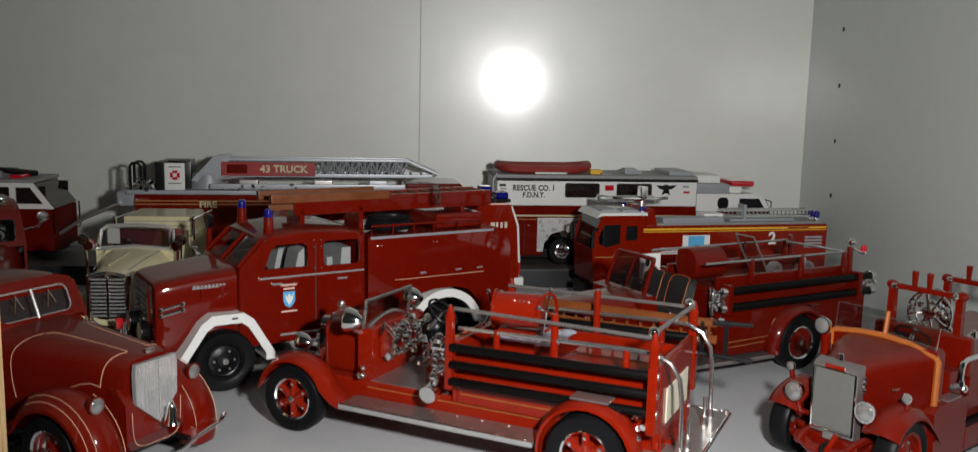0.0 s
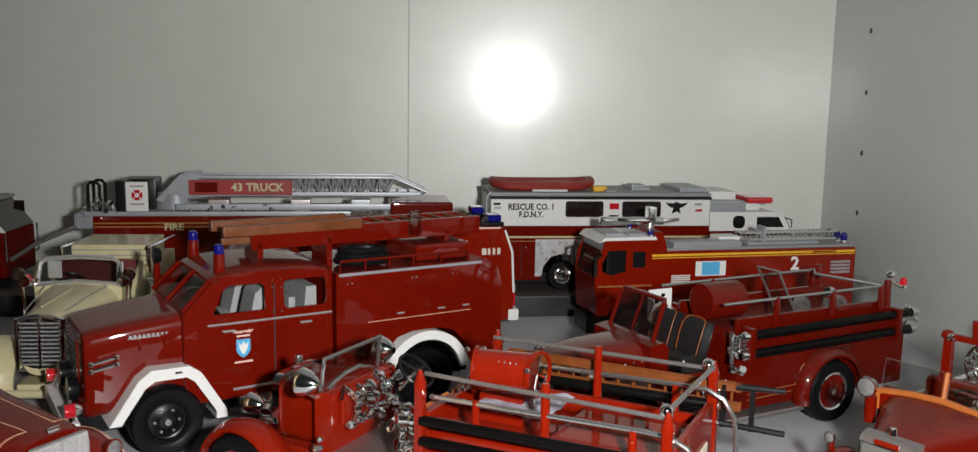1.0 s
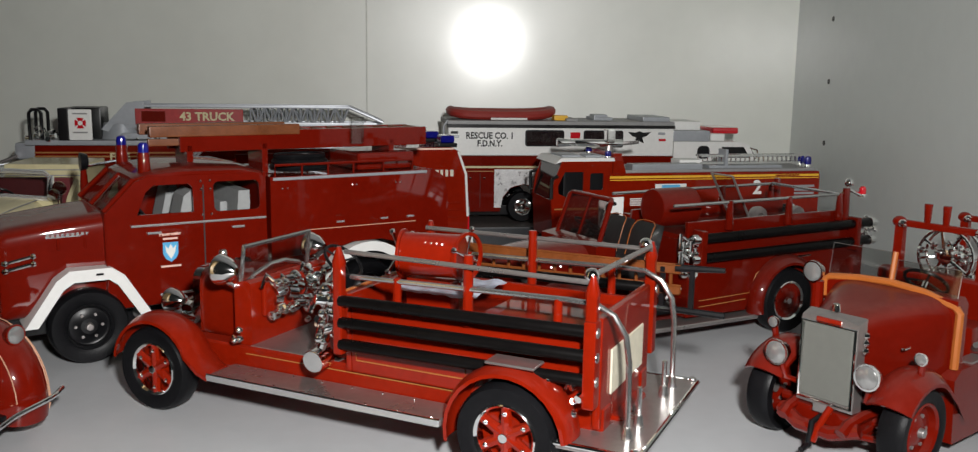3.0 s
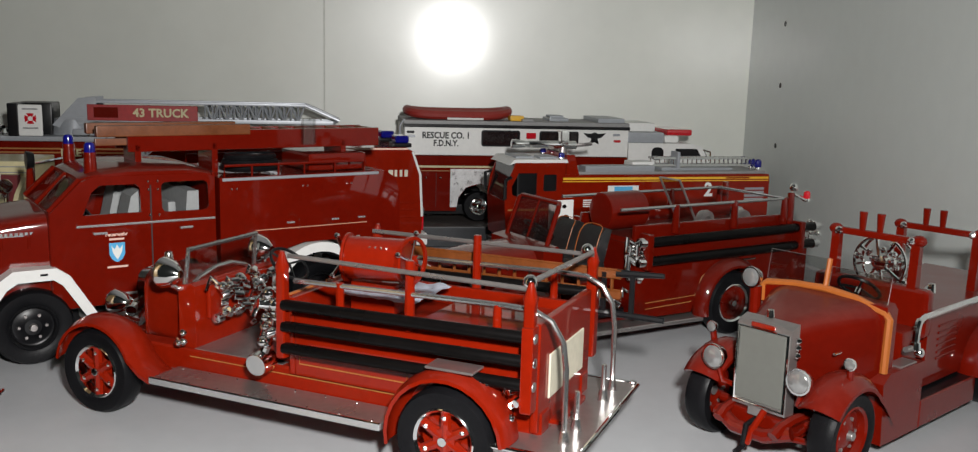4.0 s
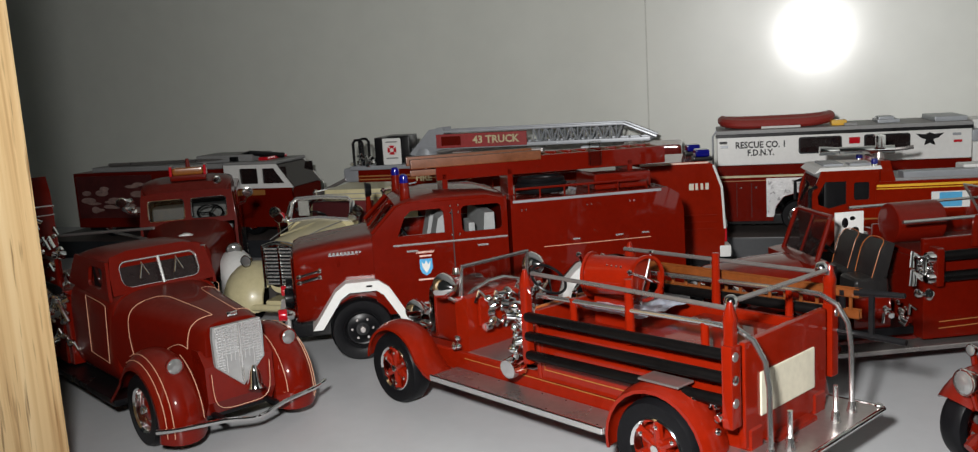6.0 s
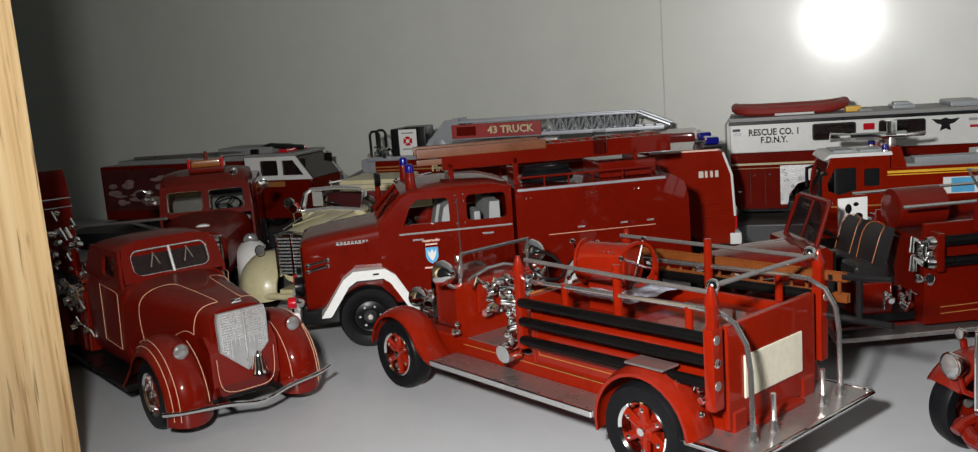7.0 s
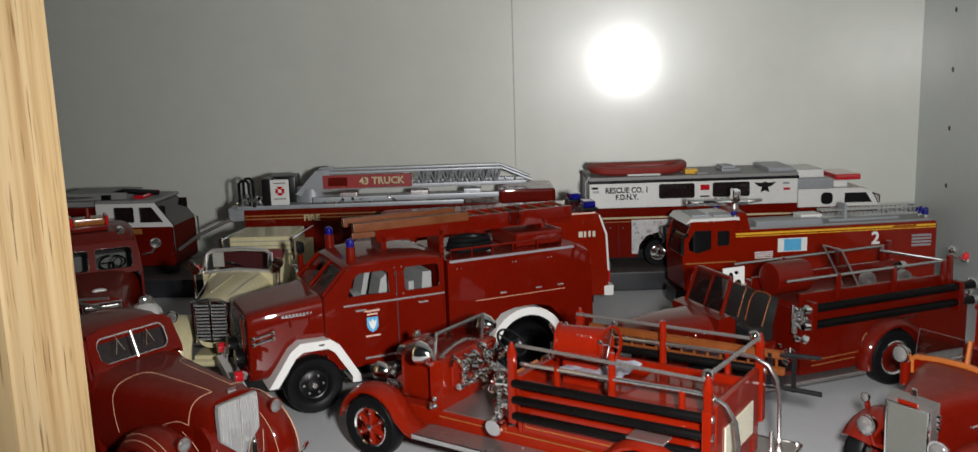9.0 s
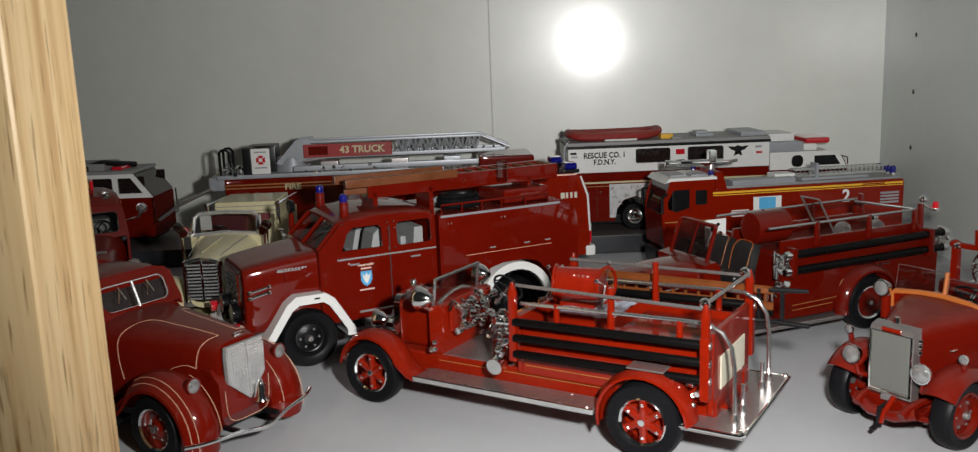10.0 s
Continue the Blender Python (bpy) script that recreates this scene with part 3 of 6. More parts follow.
        part("grab_rail", tube([(42, k * 17.8, 38.6), (-10, k * 17.8, 39.6), (-16, k * 17.8, 39.4), (-20, k * 17.8, 37.5), (-22.6, k * 17.8, 33.5), (-23.4, k * 17.8, 28), (-23.6, k * 17.8, 13)], 0.62, 10), POLISHED, t)
        for y in (10, 17.8):
            part("step_foot", cyl((-23.6, k * y, 12.3), (-23.6, k * y, 15), 1.3, 0.8, 10), POLISHED, t)
        part("step_handle", cyl((-23.6, k * 10, 12.3), (-23.6, k * 10, 21), 0.6, n=8), POLISHED, t)
        part("rear_lamp", ball((-15.5, u - k * 2.0, 45.4), 1.6, n=12), CHROME, t)
    part("tail_strut", cyl((-17, -18, 45.2), (-16, 18, 45.6), 0.6, n=8), STEEL, t)
    step = part("rear_step", box(-28, -8, -25, 25, 10.8, 12.4, 0.5), STEEL, t, "worn steel tailboard step")
    part("step_edge", tube([(-9, 25.2, 12.2), (-27.4, 25.2, 12.2), (-28.2, 24.4, 12.2), (-28.2, -24.4, 12.2), (-27.4, -25.2, 12.2), (-9, -25.2, 12.2)], 0.55), CHROME, step)
    for k in (1, -1):
        part("step_corner", ball((-27, k * 24.2, 12.8), 1.0, sz=0.6, n=10), CHROME, step)
    valve_cluster(t, -12, 22, 20, 9, 1.5, 44, ("valve", "knob", "pipe"), (4, 1, 4))
    # hose reel across the bed
    reel = part("hose_reel", cyl((24, -2, 41.5), (38, 1, 41.5), 5.2, n=28), RED_BRIGHT, t, "red drum reel with a row of studs")
    part("reel_disc", cyl((37.8, 1, 41.5), (38.6, 1.2, 41.5), 6.0, n=28, bev=0.3), RED_BRIGHT, reel)
    part("reel_disc", lathe([(6.0, 0), (6.0, 0.7), (5.2, 0.7), (5.2, 0), (6.0, 0)], 0, 0, 0, 28), RED_BRIGHT, reel)
    reel.children[-1].matrix_basis = pose(.0232, -.0022, .0415, 0, 0, 80)
    sp = bmesh.new()
    for a in (0.4, 1.97, 3.54, 5.11):
        tube([(23.0, -2.2, 41.5), (23.0, -2.2 + 6.2 * math.cos(a), 41.5 + 6.2 * math.sin(a))], 0.32, 7, bm=sp)
        ball((23.0, -2.2 + 6.8 * math.cos(a), 41.5 + 6.8 * math.sin(a)), 0.7, bm=sp, n=8)
        tube([(39.0, 1.2, 41.5), (39.0, 1.2 + 6.2 * math.cos(a + 0.6), 41.5 + 6.2 * math.sin(a + 0.6))], 0.4, 7, bm=sp)
        ball((39.0, 1.2 + 6.8 * math.cos(a + 0.6), 41.5 + 6.8 * math.sin(a + 0.6)), 0.75, bm=sp, n=8)
    part("reel_spokes", sp, CHROME, reel)
    for i in range(7):
        part("reel_stud", ball((26.5 + i * 1.5, 3.2, 45.0), 0.32, n=6), CHROME, reel)
    part("reel_stand", box(25, 37, -3, 2, 28.6, 36, 0.5), RED_BRIGHT, reel)
    # wooden ladder and pike poles on the far rack
    ladder(t, 40, -23, -22.6, 34.6, 5.0, WOOD_LADDER, 15, True, 0.9)
    part("pike_pole", cyl((38, -22.4, 30.5), (-34, -22.4, 29.7), 0.8, n=8), BLACK, t, "black pike pole under the ladder")
    part("pole_tip", cyl((-22, -22.6, 39.8), (-33.5, -22.6, 40.4), 1.0, 0.6, 8), BLACK, t)
    for x in (-19, -26):
        part("pole_hanger", box(x - 0.6, x + 0.6, -22.9, -21.9, 29, 40, 0.1, 1), BLACK, t)
    return t


pumper = open_pumper()


def crumpled_cover():
    """Folded pale hose cover lying in the pumper's bed."""
    b = bmesh.new()
    n, m = 26, 18
    g = [[None] * (m + 1) for _ in range(n + 1)]
    for i in range(n + 1):
        for j in range(m + 1):
            x, y = i / n * 20, (j / m - 0.5) * 19
            h = 1.5 * abs(noise.noise((x * 0.17, y * 0.12, 3.1))) + 0.18 * noise.noise((x * 0.6, y * 0.5, 9.0))
            g[i][j] = b.verts.new((x, y, 2.0 + h))
    for i in range(n):
        for j in range(m):
            b.faces.new((g[i][j], g[i + 1][j], g[i + 1][j + 1], g[i][j + 1]))
    bmesh.ops.solidify(b, geom=b.faces[:], thickness=0.35)
    ob = link("hose_cover", b, PALE_CLOTH)
    c, s = math.cos(radians(153.3)), math.sin(radians(153.3))
    ob.matrix_world = pose(.0419 + c * .0155, .2526 + s * .0155, .0325, 0, 0, 153.3)
    return tagged(ob, "crumpled pale blue-grey cover folded in the pumper bed", "cover")


PALE_CLOTH = material("pale_grey_cloth", (0.68, 0.74, 0.84), 0.35, coat=0.3, bump=0.1)
crumpled_cover()


# ---- the tanker with white arches ----
def flank_panel(outline, holes, y, thick):
    """A flat flank from an (x, z) outline with holes cut through; returns a bmesh."""
    b = bmesh.new()
    loops = [outline] + holes
    edges = []
    for lp in loops:
        vs = [b.verts.new((x, y, z)) for x, z in lp]
        edges += [b.edges.new((vs[i], vs[(i + 1) % len(vs)])) for i in range(len(vs))]
    bmesh.ops.triangle_fill(b, use_beauty=True, use_dissolve=False, edges=edges)
    bmesh.ops.solidify(b, geom=b.faces[:], thickness=thick)
    return b


def rounded(x0, x1, z0, z1, r, n=4):
    pts = []
    for cx, cz, a0 in ((x1 - r, z1 - r, 0), (x0 + r, z1 - r, 90), (x0 + r, z0 + r, 180), (x1 - r, z0 + r, 270)):
        for i in range(n + 1):
            a = radians(a0 + 90 * i / n)
            pts.append((cx + r * math.cos(a), cz + r * math.sin(a)))
    return pts


def tanker():
    t = thing("tanker_truck", -.0970, .3279, 212, "red German model tanker with white wheel arches and blue beacons", "model truck", MODELS)
    part("chassis", box(-112, 24, -10, 10, 7, 14, 0.6), BLACK, t)
    for k in (1, -1):
        wheel(t, 0, k * 19.4, 10.9, 7.2, BLACK, k, rim_ratio=0.6, ring=BLACK, hub_mat=STEEL)
        wheel(t, -88, k * 19.0, 10.9, 8.0, BLACK, k, rim_ratio=0.6, ring=BLACK, hub_mat=BLACK)
        oc = [(16.8, 12.5), (8.2, 25.2), (4.6, 27.8), (-6.5, 27.8), (-10, 25.2), (-17.5, 12.5), (-17.5, 10)]
        ic = [(13.4, 12.5), (6.4, 22.6), (3.6, 24.4), (-5.6, 24.4), (-8, 22.6), (-14.2, 12.5), (-14.2, 10)]
        ya, yb = (11, 23.6) if k > 0 else (-23.6, -11)
        part("front_arch", strip(oc, ic, ya, yb, 0.5), WHITE, t, "white angular mudguard")
        part("arch_label", box(-4.2, -2.2, k * 23.7 - 0.1, k * 23.7 + 0.1, 25.9, 26.5), BLACK, t)
        arc_o = fender_line(-88, 11, 17.2, 10, 170, 16)
        arc_i = fender_line(-88, 11, 14.0, 10, 170, 16)
        part("rear_arch", strip(arc_o, arc_i, ya if k > 0 else -23.4, yb if k < 0 else 23.4, 0.3), WHITE, t, "white rounded mudguard")
        part("arch_lining", strip(fender_line(-88, 11, 14.0, 0, 180, 12), fender_line(-88, 11, 13.2, 0, 180, 12), -22 if k < 0 else 10, -10 if k < 0 else 22), BLACK, t)
    part("bumper", box(24, 28.4, -21.5, 21.5, 10.2, 14.8, 0.7), WHITE, t, "white front bumper")
    for k in (1, -1):
        part("bumper_lamp", cyl((25.0, k * 19.5, 18.2), (28.0, k * 19.5, 18.2), 2.1, bev=0.4), RED_LENS, t)
        part("lamp_stem", cyl((26, k * 19.5, 14.6), (26, k * 19.5, 16.6), 0.9, n=10), CHROME, t)
        part("fog_lamp", cyl((22.4, k * 9, 21.5), (25.6, k * 9, 21.5), 3.4, 3.8, 20, bev=0.5), BLACK, t)
        part("bumper_iron", box(12, 25, k * 8 - 1.2, k * 8 + 1.2, 9.6, 13, 0.3), BLACK, t)
        headlamp(t, 25.2, k * 14.5, 17.2, 2.8)
        part("step_board", box(-34, -18.5, k * 19 - 3, k * 19 + 3, 10.5, 12, 0.3), STEEL, t)
    part("side_tank", box(-46, -22, 15, 21, 9, 15, 0.8), GREY, t)
    # bonnet
    part("bonnet", loft([(22.2, 14.8, 13, 37.4, 8), (21.4, 16.2, 13, 38.8, 8), (19, 16.8, 13, 39.8, 8), (8, 17.4, 14, 41.4, 8), (-6, 18.6, 15, 43.0, 8), (-10, 19.2, 15, 43.4, 8)], n=56), RED, t)
    part("nose_grille", box(21.9, 22.6, -9.5, 9.5, 17, 36, 0.6), RED, t)
    for i in range(8):
        part("grille_slot", box(22.5, 22.9, -8, 8, 19 + i * 2, 19.8 + i * 2, 0.1, 1), BLACK, t)
    for k in (1, -1):
        for i in range(9):
            x = -1.4 + i * 1.3
            part("name_bar", box(x - 0.45, x + 0.45, k * 17.9 - 0.25, k * 17.9 + 0.25, 36.9, 37.8, 0.08, 1), BRIGHT, t)
        part("name_rail", box(-2, 9.6, k * 17.8 - 0.2, k * 17.8 + 0.2, 36.6, 36.9), BRIGHT, t)
        for x in (-0.6, 6.4):
            part("bonnet_catch", box(x - 0.4, x + 0.4, k * 17.9 - 0.4, k * 17.9 + 0.4, 33.0, 36.6, 0.15, 1), RED, t)
        for z in (29.8, 32.0):
            part("tow_bar", tube([(20, k * 17.2, z - 1.6), (13.0, k * 18.0, z)], 0.6, 8), CHROME, t)
            part("bar_end", ball((20, k * 17.3, z - 1.6), 0.95, n=8), CHROME, t)
            part("bar_end", ball((13, k * 18.1, z), 0.95, n=8), CHROME, t)
    # cab shell with windows through it
    side_out = [(-5.8, 15), (-5.8, 43.0), (-14.4, 51.6), (-18, 53.0), (-50, 53.0), (-53.4, 51.6), (-53.4, 15)]
    w1 = [(-14.5, 42.0), (-17.2, 48.4), (-19.5, 50.4), (-29.6, 50.4), (-30.8, 49.2), (-30.8, 42.0)]
    w2 = rounded(-51.2, -37.0, 41.6, 50.6, 1.6)
    for k in (1, -1):
        b = flank_panel(side_out, [w1, w2], 0, 1.0)
        for v in b.verts:
            v.co.y = k * (21.6 - abs(v.co.y)) - k * max(0, v.co.z - 42) * 0.10
        part("cab_side", b, RED, t)
        part("belt_trim", box(-53, -12.5, k * 21.9 - 0.35, k * 21.9 + 0.35, 38.5, 39.2, 0.2, 1), BRIGHT, t)
        for x in (-19, -44):
            part("door_handle", box(x - 2, x + 2, k * 22 - 0.5, k * 22 + 0.5, 36.2, 36.9, 0.2, 1), BRIGHT, t)
        em = part("crest", prism([(-25.7, 33.4), (-21.3, 33.4), (-21.3, 29.9), (-22.1, 28.4), (-23.5, 27.5), (-24.9, 28.4), (-25.7, 29.9)], k * 21.7 - 0.12, k * 21.7 + 0.12), LIGHT_BLUE, t, "blue crest with a white eagle shape")
        part("crest_figure", prism([(-25.1, 32.6), (-24.2, 31.5), (-23.5, 32.9), (-22.8, 31.5), (-21.9, 32.6), (-22.2, 30.6), (-22.8, 29.4), (-23.5, 28.4), (-24.2, 29.4), (-24.8, 30.6)], k * 21.85 - 0.1, k * 21.85 + 0.1), WHITE, em)
        lettering("Feuerwehr", 1.5, -23.5, k * 21.75, 35.9, PINK, em, k, 0.95)
        for x0, x1, z in ((-25.6, -21.4, 34.5), (-26.4, -20.6, 26.2)):
            part("crest_caption", box(x0, x1, k * 21.75 - 0.08, k * 21.75 + 0.08, z - 0.28, z + 0.28), PINK, em)
        for x in (-33.2, -36.0):
            for z in (51.0, 48.6, 41.0):
                part("hinge", ball((x, k * (21.7 - max(0, z - 42) * 0.1), z), 0.36, sz=1.2, n=8), CHROME, t)
        for x in (-60, -84, -100):
            for dx in (0, 1.6):
                part("locker_stud", ball((x + dx, k * 21.8, 47.4), 0.4, n=8), CHROME, t)
        part("door_seam", box(-33.9, -33.5, k * 21.62 - 0.05, k * 21.62 + 0.05, 16, 50), DARK, t)
        part("sill_trim", box(-52, -20, k * 21.8 - 0.3, k * 21.8 + 0.3, 17.4, 18.2, 0.1, 1), BRIGHT, t)
    part("cab_roof", loft([(-14.4, 17.8, 50.4, 52.6, 4), (-18, 19.8, 50.6, 54.6, 3), (-28, 20.6, 50.6, 55.8, 3), (-46, 20.6, 50.6, 55.4, 3), (-53.4, 19.8, 50.0, 53.4, 3)], n=32), RED, t)
    part("cab_back", box(-53.6, -52.6, -20.6, 20.6, 15, 53, 0.3), RED, t)
    part("cab_front", prism([(-5.6, 15), (-6.8, 15), (-6.8, 43.2), (-5.6, 43.2)], -21, 21, 0.3), RED, t)
    for y in (-19.4, 0, 19.4):
        part("windscreen_post", tube([(-5.8, y, 43.2), (-14.6, y * 0.94, 52.0)], 0.9, 8), RED, t)
    part("windscreen", prism([(-6.2, 43.4), (-6.5, 43.4), (-14.9, 51.8), (-14.6, 51.8)], -18.6, 18.6), GLASS, t)
    part("wiper", tube([(-6.0, 5, 43.6), (-12.6, 9, 52.2)], 0.3, 6), CHROME, t)
    part("cab_floor", box(-52.5, -7, -20.4, 20.4, 14.5, 16.5), DARK, t)
    steering(t, -18, 9, 41, 5, 35)
    for y in (-10, 10):
        s1 = part("cab_seat", box(-32, -22, y - 6, y + 6, 30, 36, 1.5, 2), SEAT_GREY, t, "pale grey cab seat")
        part("seat_back", prism([(-30, 35), (-27, 35), (-29.5, 46), (-32, 48), (-33, 46)], y - 5.6, y + 5.6, 1.2, 2), SEAT_GREY, s1)
    rb = part("rear_bench", box(-50.5, -41, -17, 17, 30, 36, 1.2, 2), SEAT_GREY, t, "pale grey rear bench")
    part("seat_back", prism([(-49.5, 36), (-45, 36), (-46, 47), (-49.5, 47)], -17, 17, 0.8, 2), SEAT_GREY, rb)
    part("seat_back", box(-42.5, -40, 5, 17, 36, 44, 0.8, 2), SEAT_GREY, rb)
    for k in (1, -1):
        part("beacon_post", cyl((-18.5, k * 15, 52), (-18.5, k * 15, 58.4), 2.0, 1.7, 14, bev=0.2), RED, t)
        beacon(t, -18.5, k * 15, 58.4, 1.6, 4.4, BLUE, RED)
    part("spot_lamp", cyl((-7, -22.5, 54), (-9.4, -22.5, 54), 3.1, 2.4, 16, bev=0.4), BLACK, t)
    part("lamp_post", cyl((-8, -22.5, 44), (-8, -22.5, 52), 1.4, 0.9, 10), RED, t)
    # rear box
    bx = prism([(-54.6, 15), (-54.6, 51.2), (-113, 51.2), (-117.4, 48.5), (-119, 43), (-119.4, 15), (-106, 15), (-104, 22), (-99, 27), (-93, 28.5), (-83, 28.5), (-77, 27), (-72, 22), (-70, 15)], -21.8, 21.8, 0.8, 2)
    part("body_box", bx, RED, t)
    for k in (1, -1):
        part("top_trim", box(-110.5, -55.4, k * 21.9 - 0.4, k * 21.9 + 0.4, 50.0, 51.0, 0.2, 1), SILVER, t)
        part("lower_trim", box(-106, -66, k * 21.85 - 0.12, k * 21.85 + 0.12, 33.5, 33.75), FINE_LINE, t)
        for x in (-78, -94, -104):
            part("locker_handle", box(x - 1.4, x + 1.4, k * 22 - 0.4, k * 22 + 0.4, 35.2, 35.8, 0.15, 1), BRIGHT, t)
        rl = bmesh.new()
        tube([(-57, k * 19.5, 51), (-57, k * 19.5, 54.6), (-106, k * 19.5, 54.6), (-106, k * 19.5, 51)], 0.45, 6, bm=rl)
        for x in (-66, -75, -84, -95):
            tube([(x, k * 19.5, 51), (x, k * 19.5, 54.6)], 0.35, 6, bm=rl)
        part("roof_rail", rl, RED, t)
    hose = bmesh.new()
    for j in range(3):
        tube([(-69 + (9 - 0.6 * j) * math.cos(a), 10 + (7 - j) * math.sin(a), 53 + j * 1.7) for a in [2 * math.pi * i / 28 for i in range(28)]], 1.1, 8, closed=True, bm=hose)
    part("hose_coil", hose, RUBBER, t, "coiled black hose on the roof")
    part("roof_box", box(-110, -88, -10, 14, 51, 57.0, 1.2, 2), RED, t)
    # ladder on its gallows over the roof
    for x in (-34, -58, -104):
        part("ladder_support", box(x - 1, x + 1, -6, 8, 51 if x < -53 else 54, 61, 0.3), RED, t)
    lad = part("roof_ladder", box(-118, -31, 6.4, 8.0, 58.6, 65.0, 0.4), RED, t, "long roof ladder with varnished brown top rails")
    part("rail", box(-118, -31, -8.0, -6.4, 58.6, 65.0, 0.4), RED, lad)
    part("ladder_rail", box(-70, -22, 5.4, 8.4, 63.4, 66.8, 0.4), WOOD_LADDER, lad)
    part("ladder_rail", box(-70, -22, -8.4, -5.4, 63.4, 66.8, 0.4), WOOD_LADDER, lad)
    part("ladder_rail", box(-52, -22, 4.6, 6.2, 60.6, 62.8, 0.3), WOOD_LADDER, lad)
    for i in range(16):
        part("rung", cyl((-116 + i * 6, -6, 64.4), (-116 + i * 6, 6, 64.4), 0.6, n=7), WOOD_LADDER, lad)
    cl = bmesh.new()
    tube([(-88, 9, 60), (-88, 9, 68.6), (-92.5, 9, 68.6), (-92.5, 9, 60)], 0.5, 6, bm=cl)
    box(-92.3, -88.2, 8.9, 9.1, 59.6, 68.4, bm=cl)
    part("clear_clip", cl, GLASS, t, "clear plastic clip over the ladder")
    return t


tanker()

# ---- the coupe-cab engine beside the post ----
def coupe_engine():
    t = thing("coupe_fire_engine", -.0992, .2471, -27, "dusty red streamlined model fire engine with cream pinstripes and silver grille", "model truck", MODELS)
    part("chassis", box(-118, 12, -10, 10, 6.5, 12, 0.6), BLACK, t)
    for k in (1, -1):
        wheel(t, 0, k * 19.2, 10.2, 6.4, RED, k, rim_ratio=0.64, ring=CHROME, hub_mat=CHROME)
        wheel(t, -92, k * 18.6, 10.4, 7, RED, k, rim_ratio=0.64, ring=CHROME)
        ya, yb = (10.5, 23.4) if k > 0 else (-23.4, -10.5)
        f = part("front_fender", fender(0.5, 8.5, 14.2, -16, 150, ya, yb, 1.0, 4.0, tail=((-17.5, 11), (-21, 8.5)), n=18), RED, t)
        part("fender_skirt", box(12.2, 14.6, min(k * 10.6, k * 23), max(k * 10.6, k * 23), 6.0, 9.0, 0.8, 2), RED, f)
        h = headlamp(t, 12.8, k * 17, 24.0, 2.5, mat=RED)
        for i in range(3):
            y = k * (15.2 + i * 1.7)
            part("pinstripe", tube([(15.9 - 0.5 * i, y, 11.2), (15.3 - 0.4 * i, y, 15), (13.4 - 0.3 * i, y, 18.6)], 0.12, 5), FINE_LINE, t)
        for y in (22.3, 20.9):
            part("pinstripe", tube([(x, k * y, z) for x, z in fender_line(0.5, 8.5, 15.9 if y > 22 else 17.3, -8, 118, 12)], 0.12, 5), FINE_LINE, t)
        part("pinstripe", tube([(x, k * 12.6, z) for x, z in fender_line(0.5, 8.5, 17.4, 4, 70, 8)], 0.12, 5), FINE_LINE, t)
        part("pinstripe", tube([(16.6, k * 12.0, 9.4), (16.4, k * 22, 9.0)], 0.12, 5), FINE_LINE, t)
    # bonnet and grille
    skin = [(13.6, 8.4, 12, 33.4, 4.5), (11, 9.6, 11, 34.4, 4), (0, 11.2, 11, 35.6, 3.6), (-14, 13.6, 11, 36.6, 3.4), (-27, 16.6, 10, 37.4, 3.4), (-31, 17.4, 10, 37.6, 3.4)]
    part("bonnet", loft(skin, n=40), RED_DULL, t)

    def on_skin(x, k, u=None, z=None):
        """A point on the bonnet's skin at x, by its offset from the middle or by its height."""
        i = next(j for j in range(len(skin) - 1) if skin[j + 1][0] <= x)
        f = (x - skin[i][0]) / (skin[i + 1][0] - skin[i][0])
        hw, z0, z1, p = [skin[i][q] + (skin[i + 1][q] - skin[i][q]) * f for q in (1, 2, 3, 4)]
        mid, hh = (z0 + z1) / 2, (z1 - z0) / 2
        if z is None:
            return (x, k * u, mid + hh * (1 - min(1, u / hw) ** p) ** (1 / p) + 0.08)
        return (x, k * (hw * (1 - min(1, abs(z - mid) / hh) ** p) ** (1 / p) + 0.08), z)

    for k in (1, -1):
        top_line = [on_skin(-20.5, k, z=20), on_skin(-21.5, k, z=26), on_skin(-22, k, z=32)]
        top_line += [on_skin(-20.5, k, u=11.5), on_skin(-17, k, u=6), on_skin(-8, k, u=4.6), on_skin(6, k, u=3.6), on_skin(9.6, k, u=3.6)]
        part("bonnet_line", tube(spline(top_line), 0.12, 5), FINE_LINE, t)
        part("bonnet_line", tube(spline([on_skin(9.6, k, u=3.6), on_skin(8.6, k, u=7), on_skin(7.6, k, z=32), on_skin(7, k, z=29), on_skin(6.6, k, z=26)]), 0.12, 5), FINE_LINE, t)
        part("bonnet_line", tube(spline([on_skin(6.6, k, z=26), on_skin(3, k, z=26.6), on_skin(-1, k, z=25.6), on_skin(-5, k, z=23.6), on_skin(-7, k, z=21.6)]), 0.12, 5), FINE_LINE, t)
    part("nose_apron", prism([(8, 8), (13.0, 8), (15.6, 12), (15.4, 22), (12, 26), (8, 26)], -10, 10, 2.0, 3), RED, t)
    gp = [(7.0, 32.6), (7.4, 30), (7.2, 21.6), (0.0, 15.2), (-7.2, 21.6), (-7.4, 30), (-7.0, 32.6)]
    g = bmesh.new()
    vs = [[g.verts.new((x + (0.9 if abs(y) < 1 else 0), y, z)) for y, z in gp] for x in (15.0, 16.3)]
    g.faces.new(vs[0]); g.faces.new(vs[1][::-1])
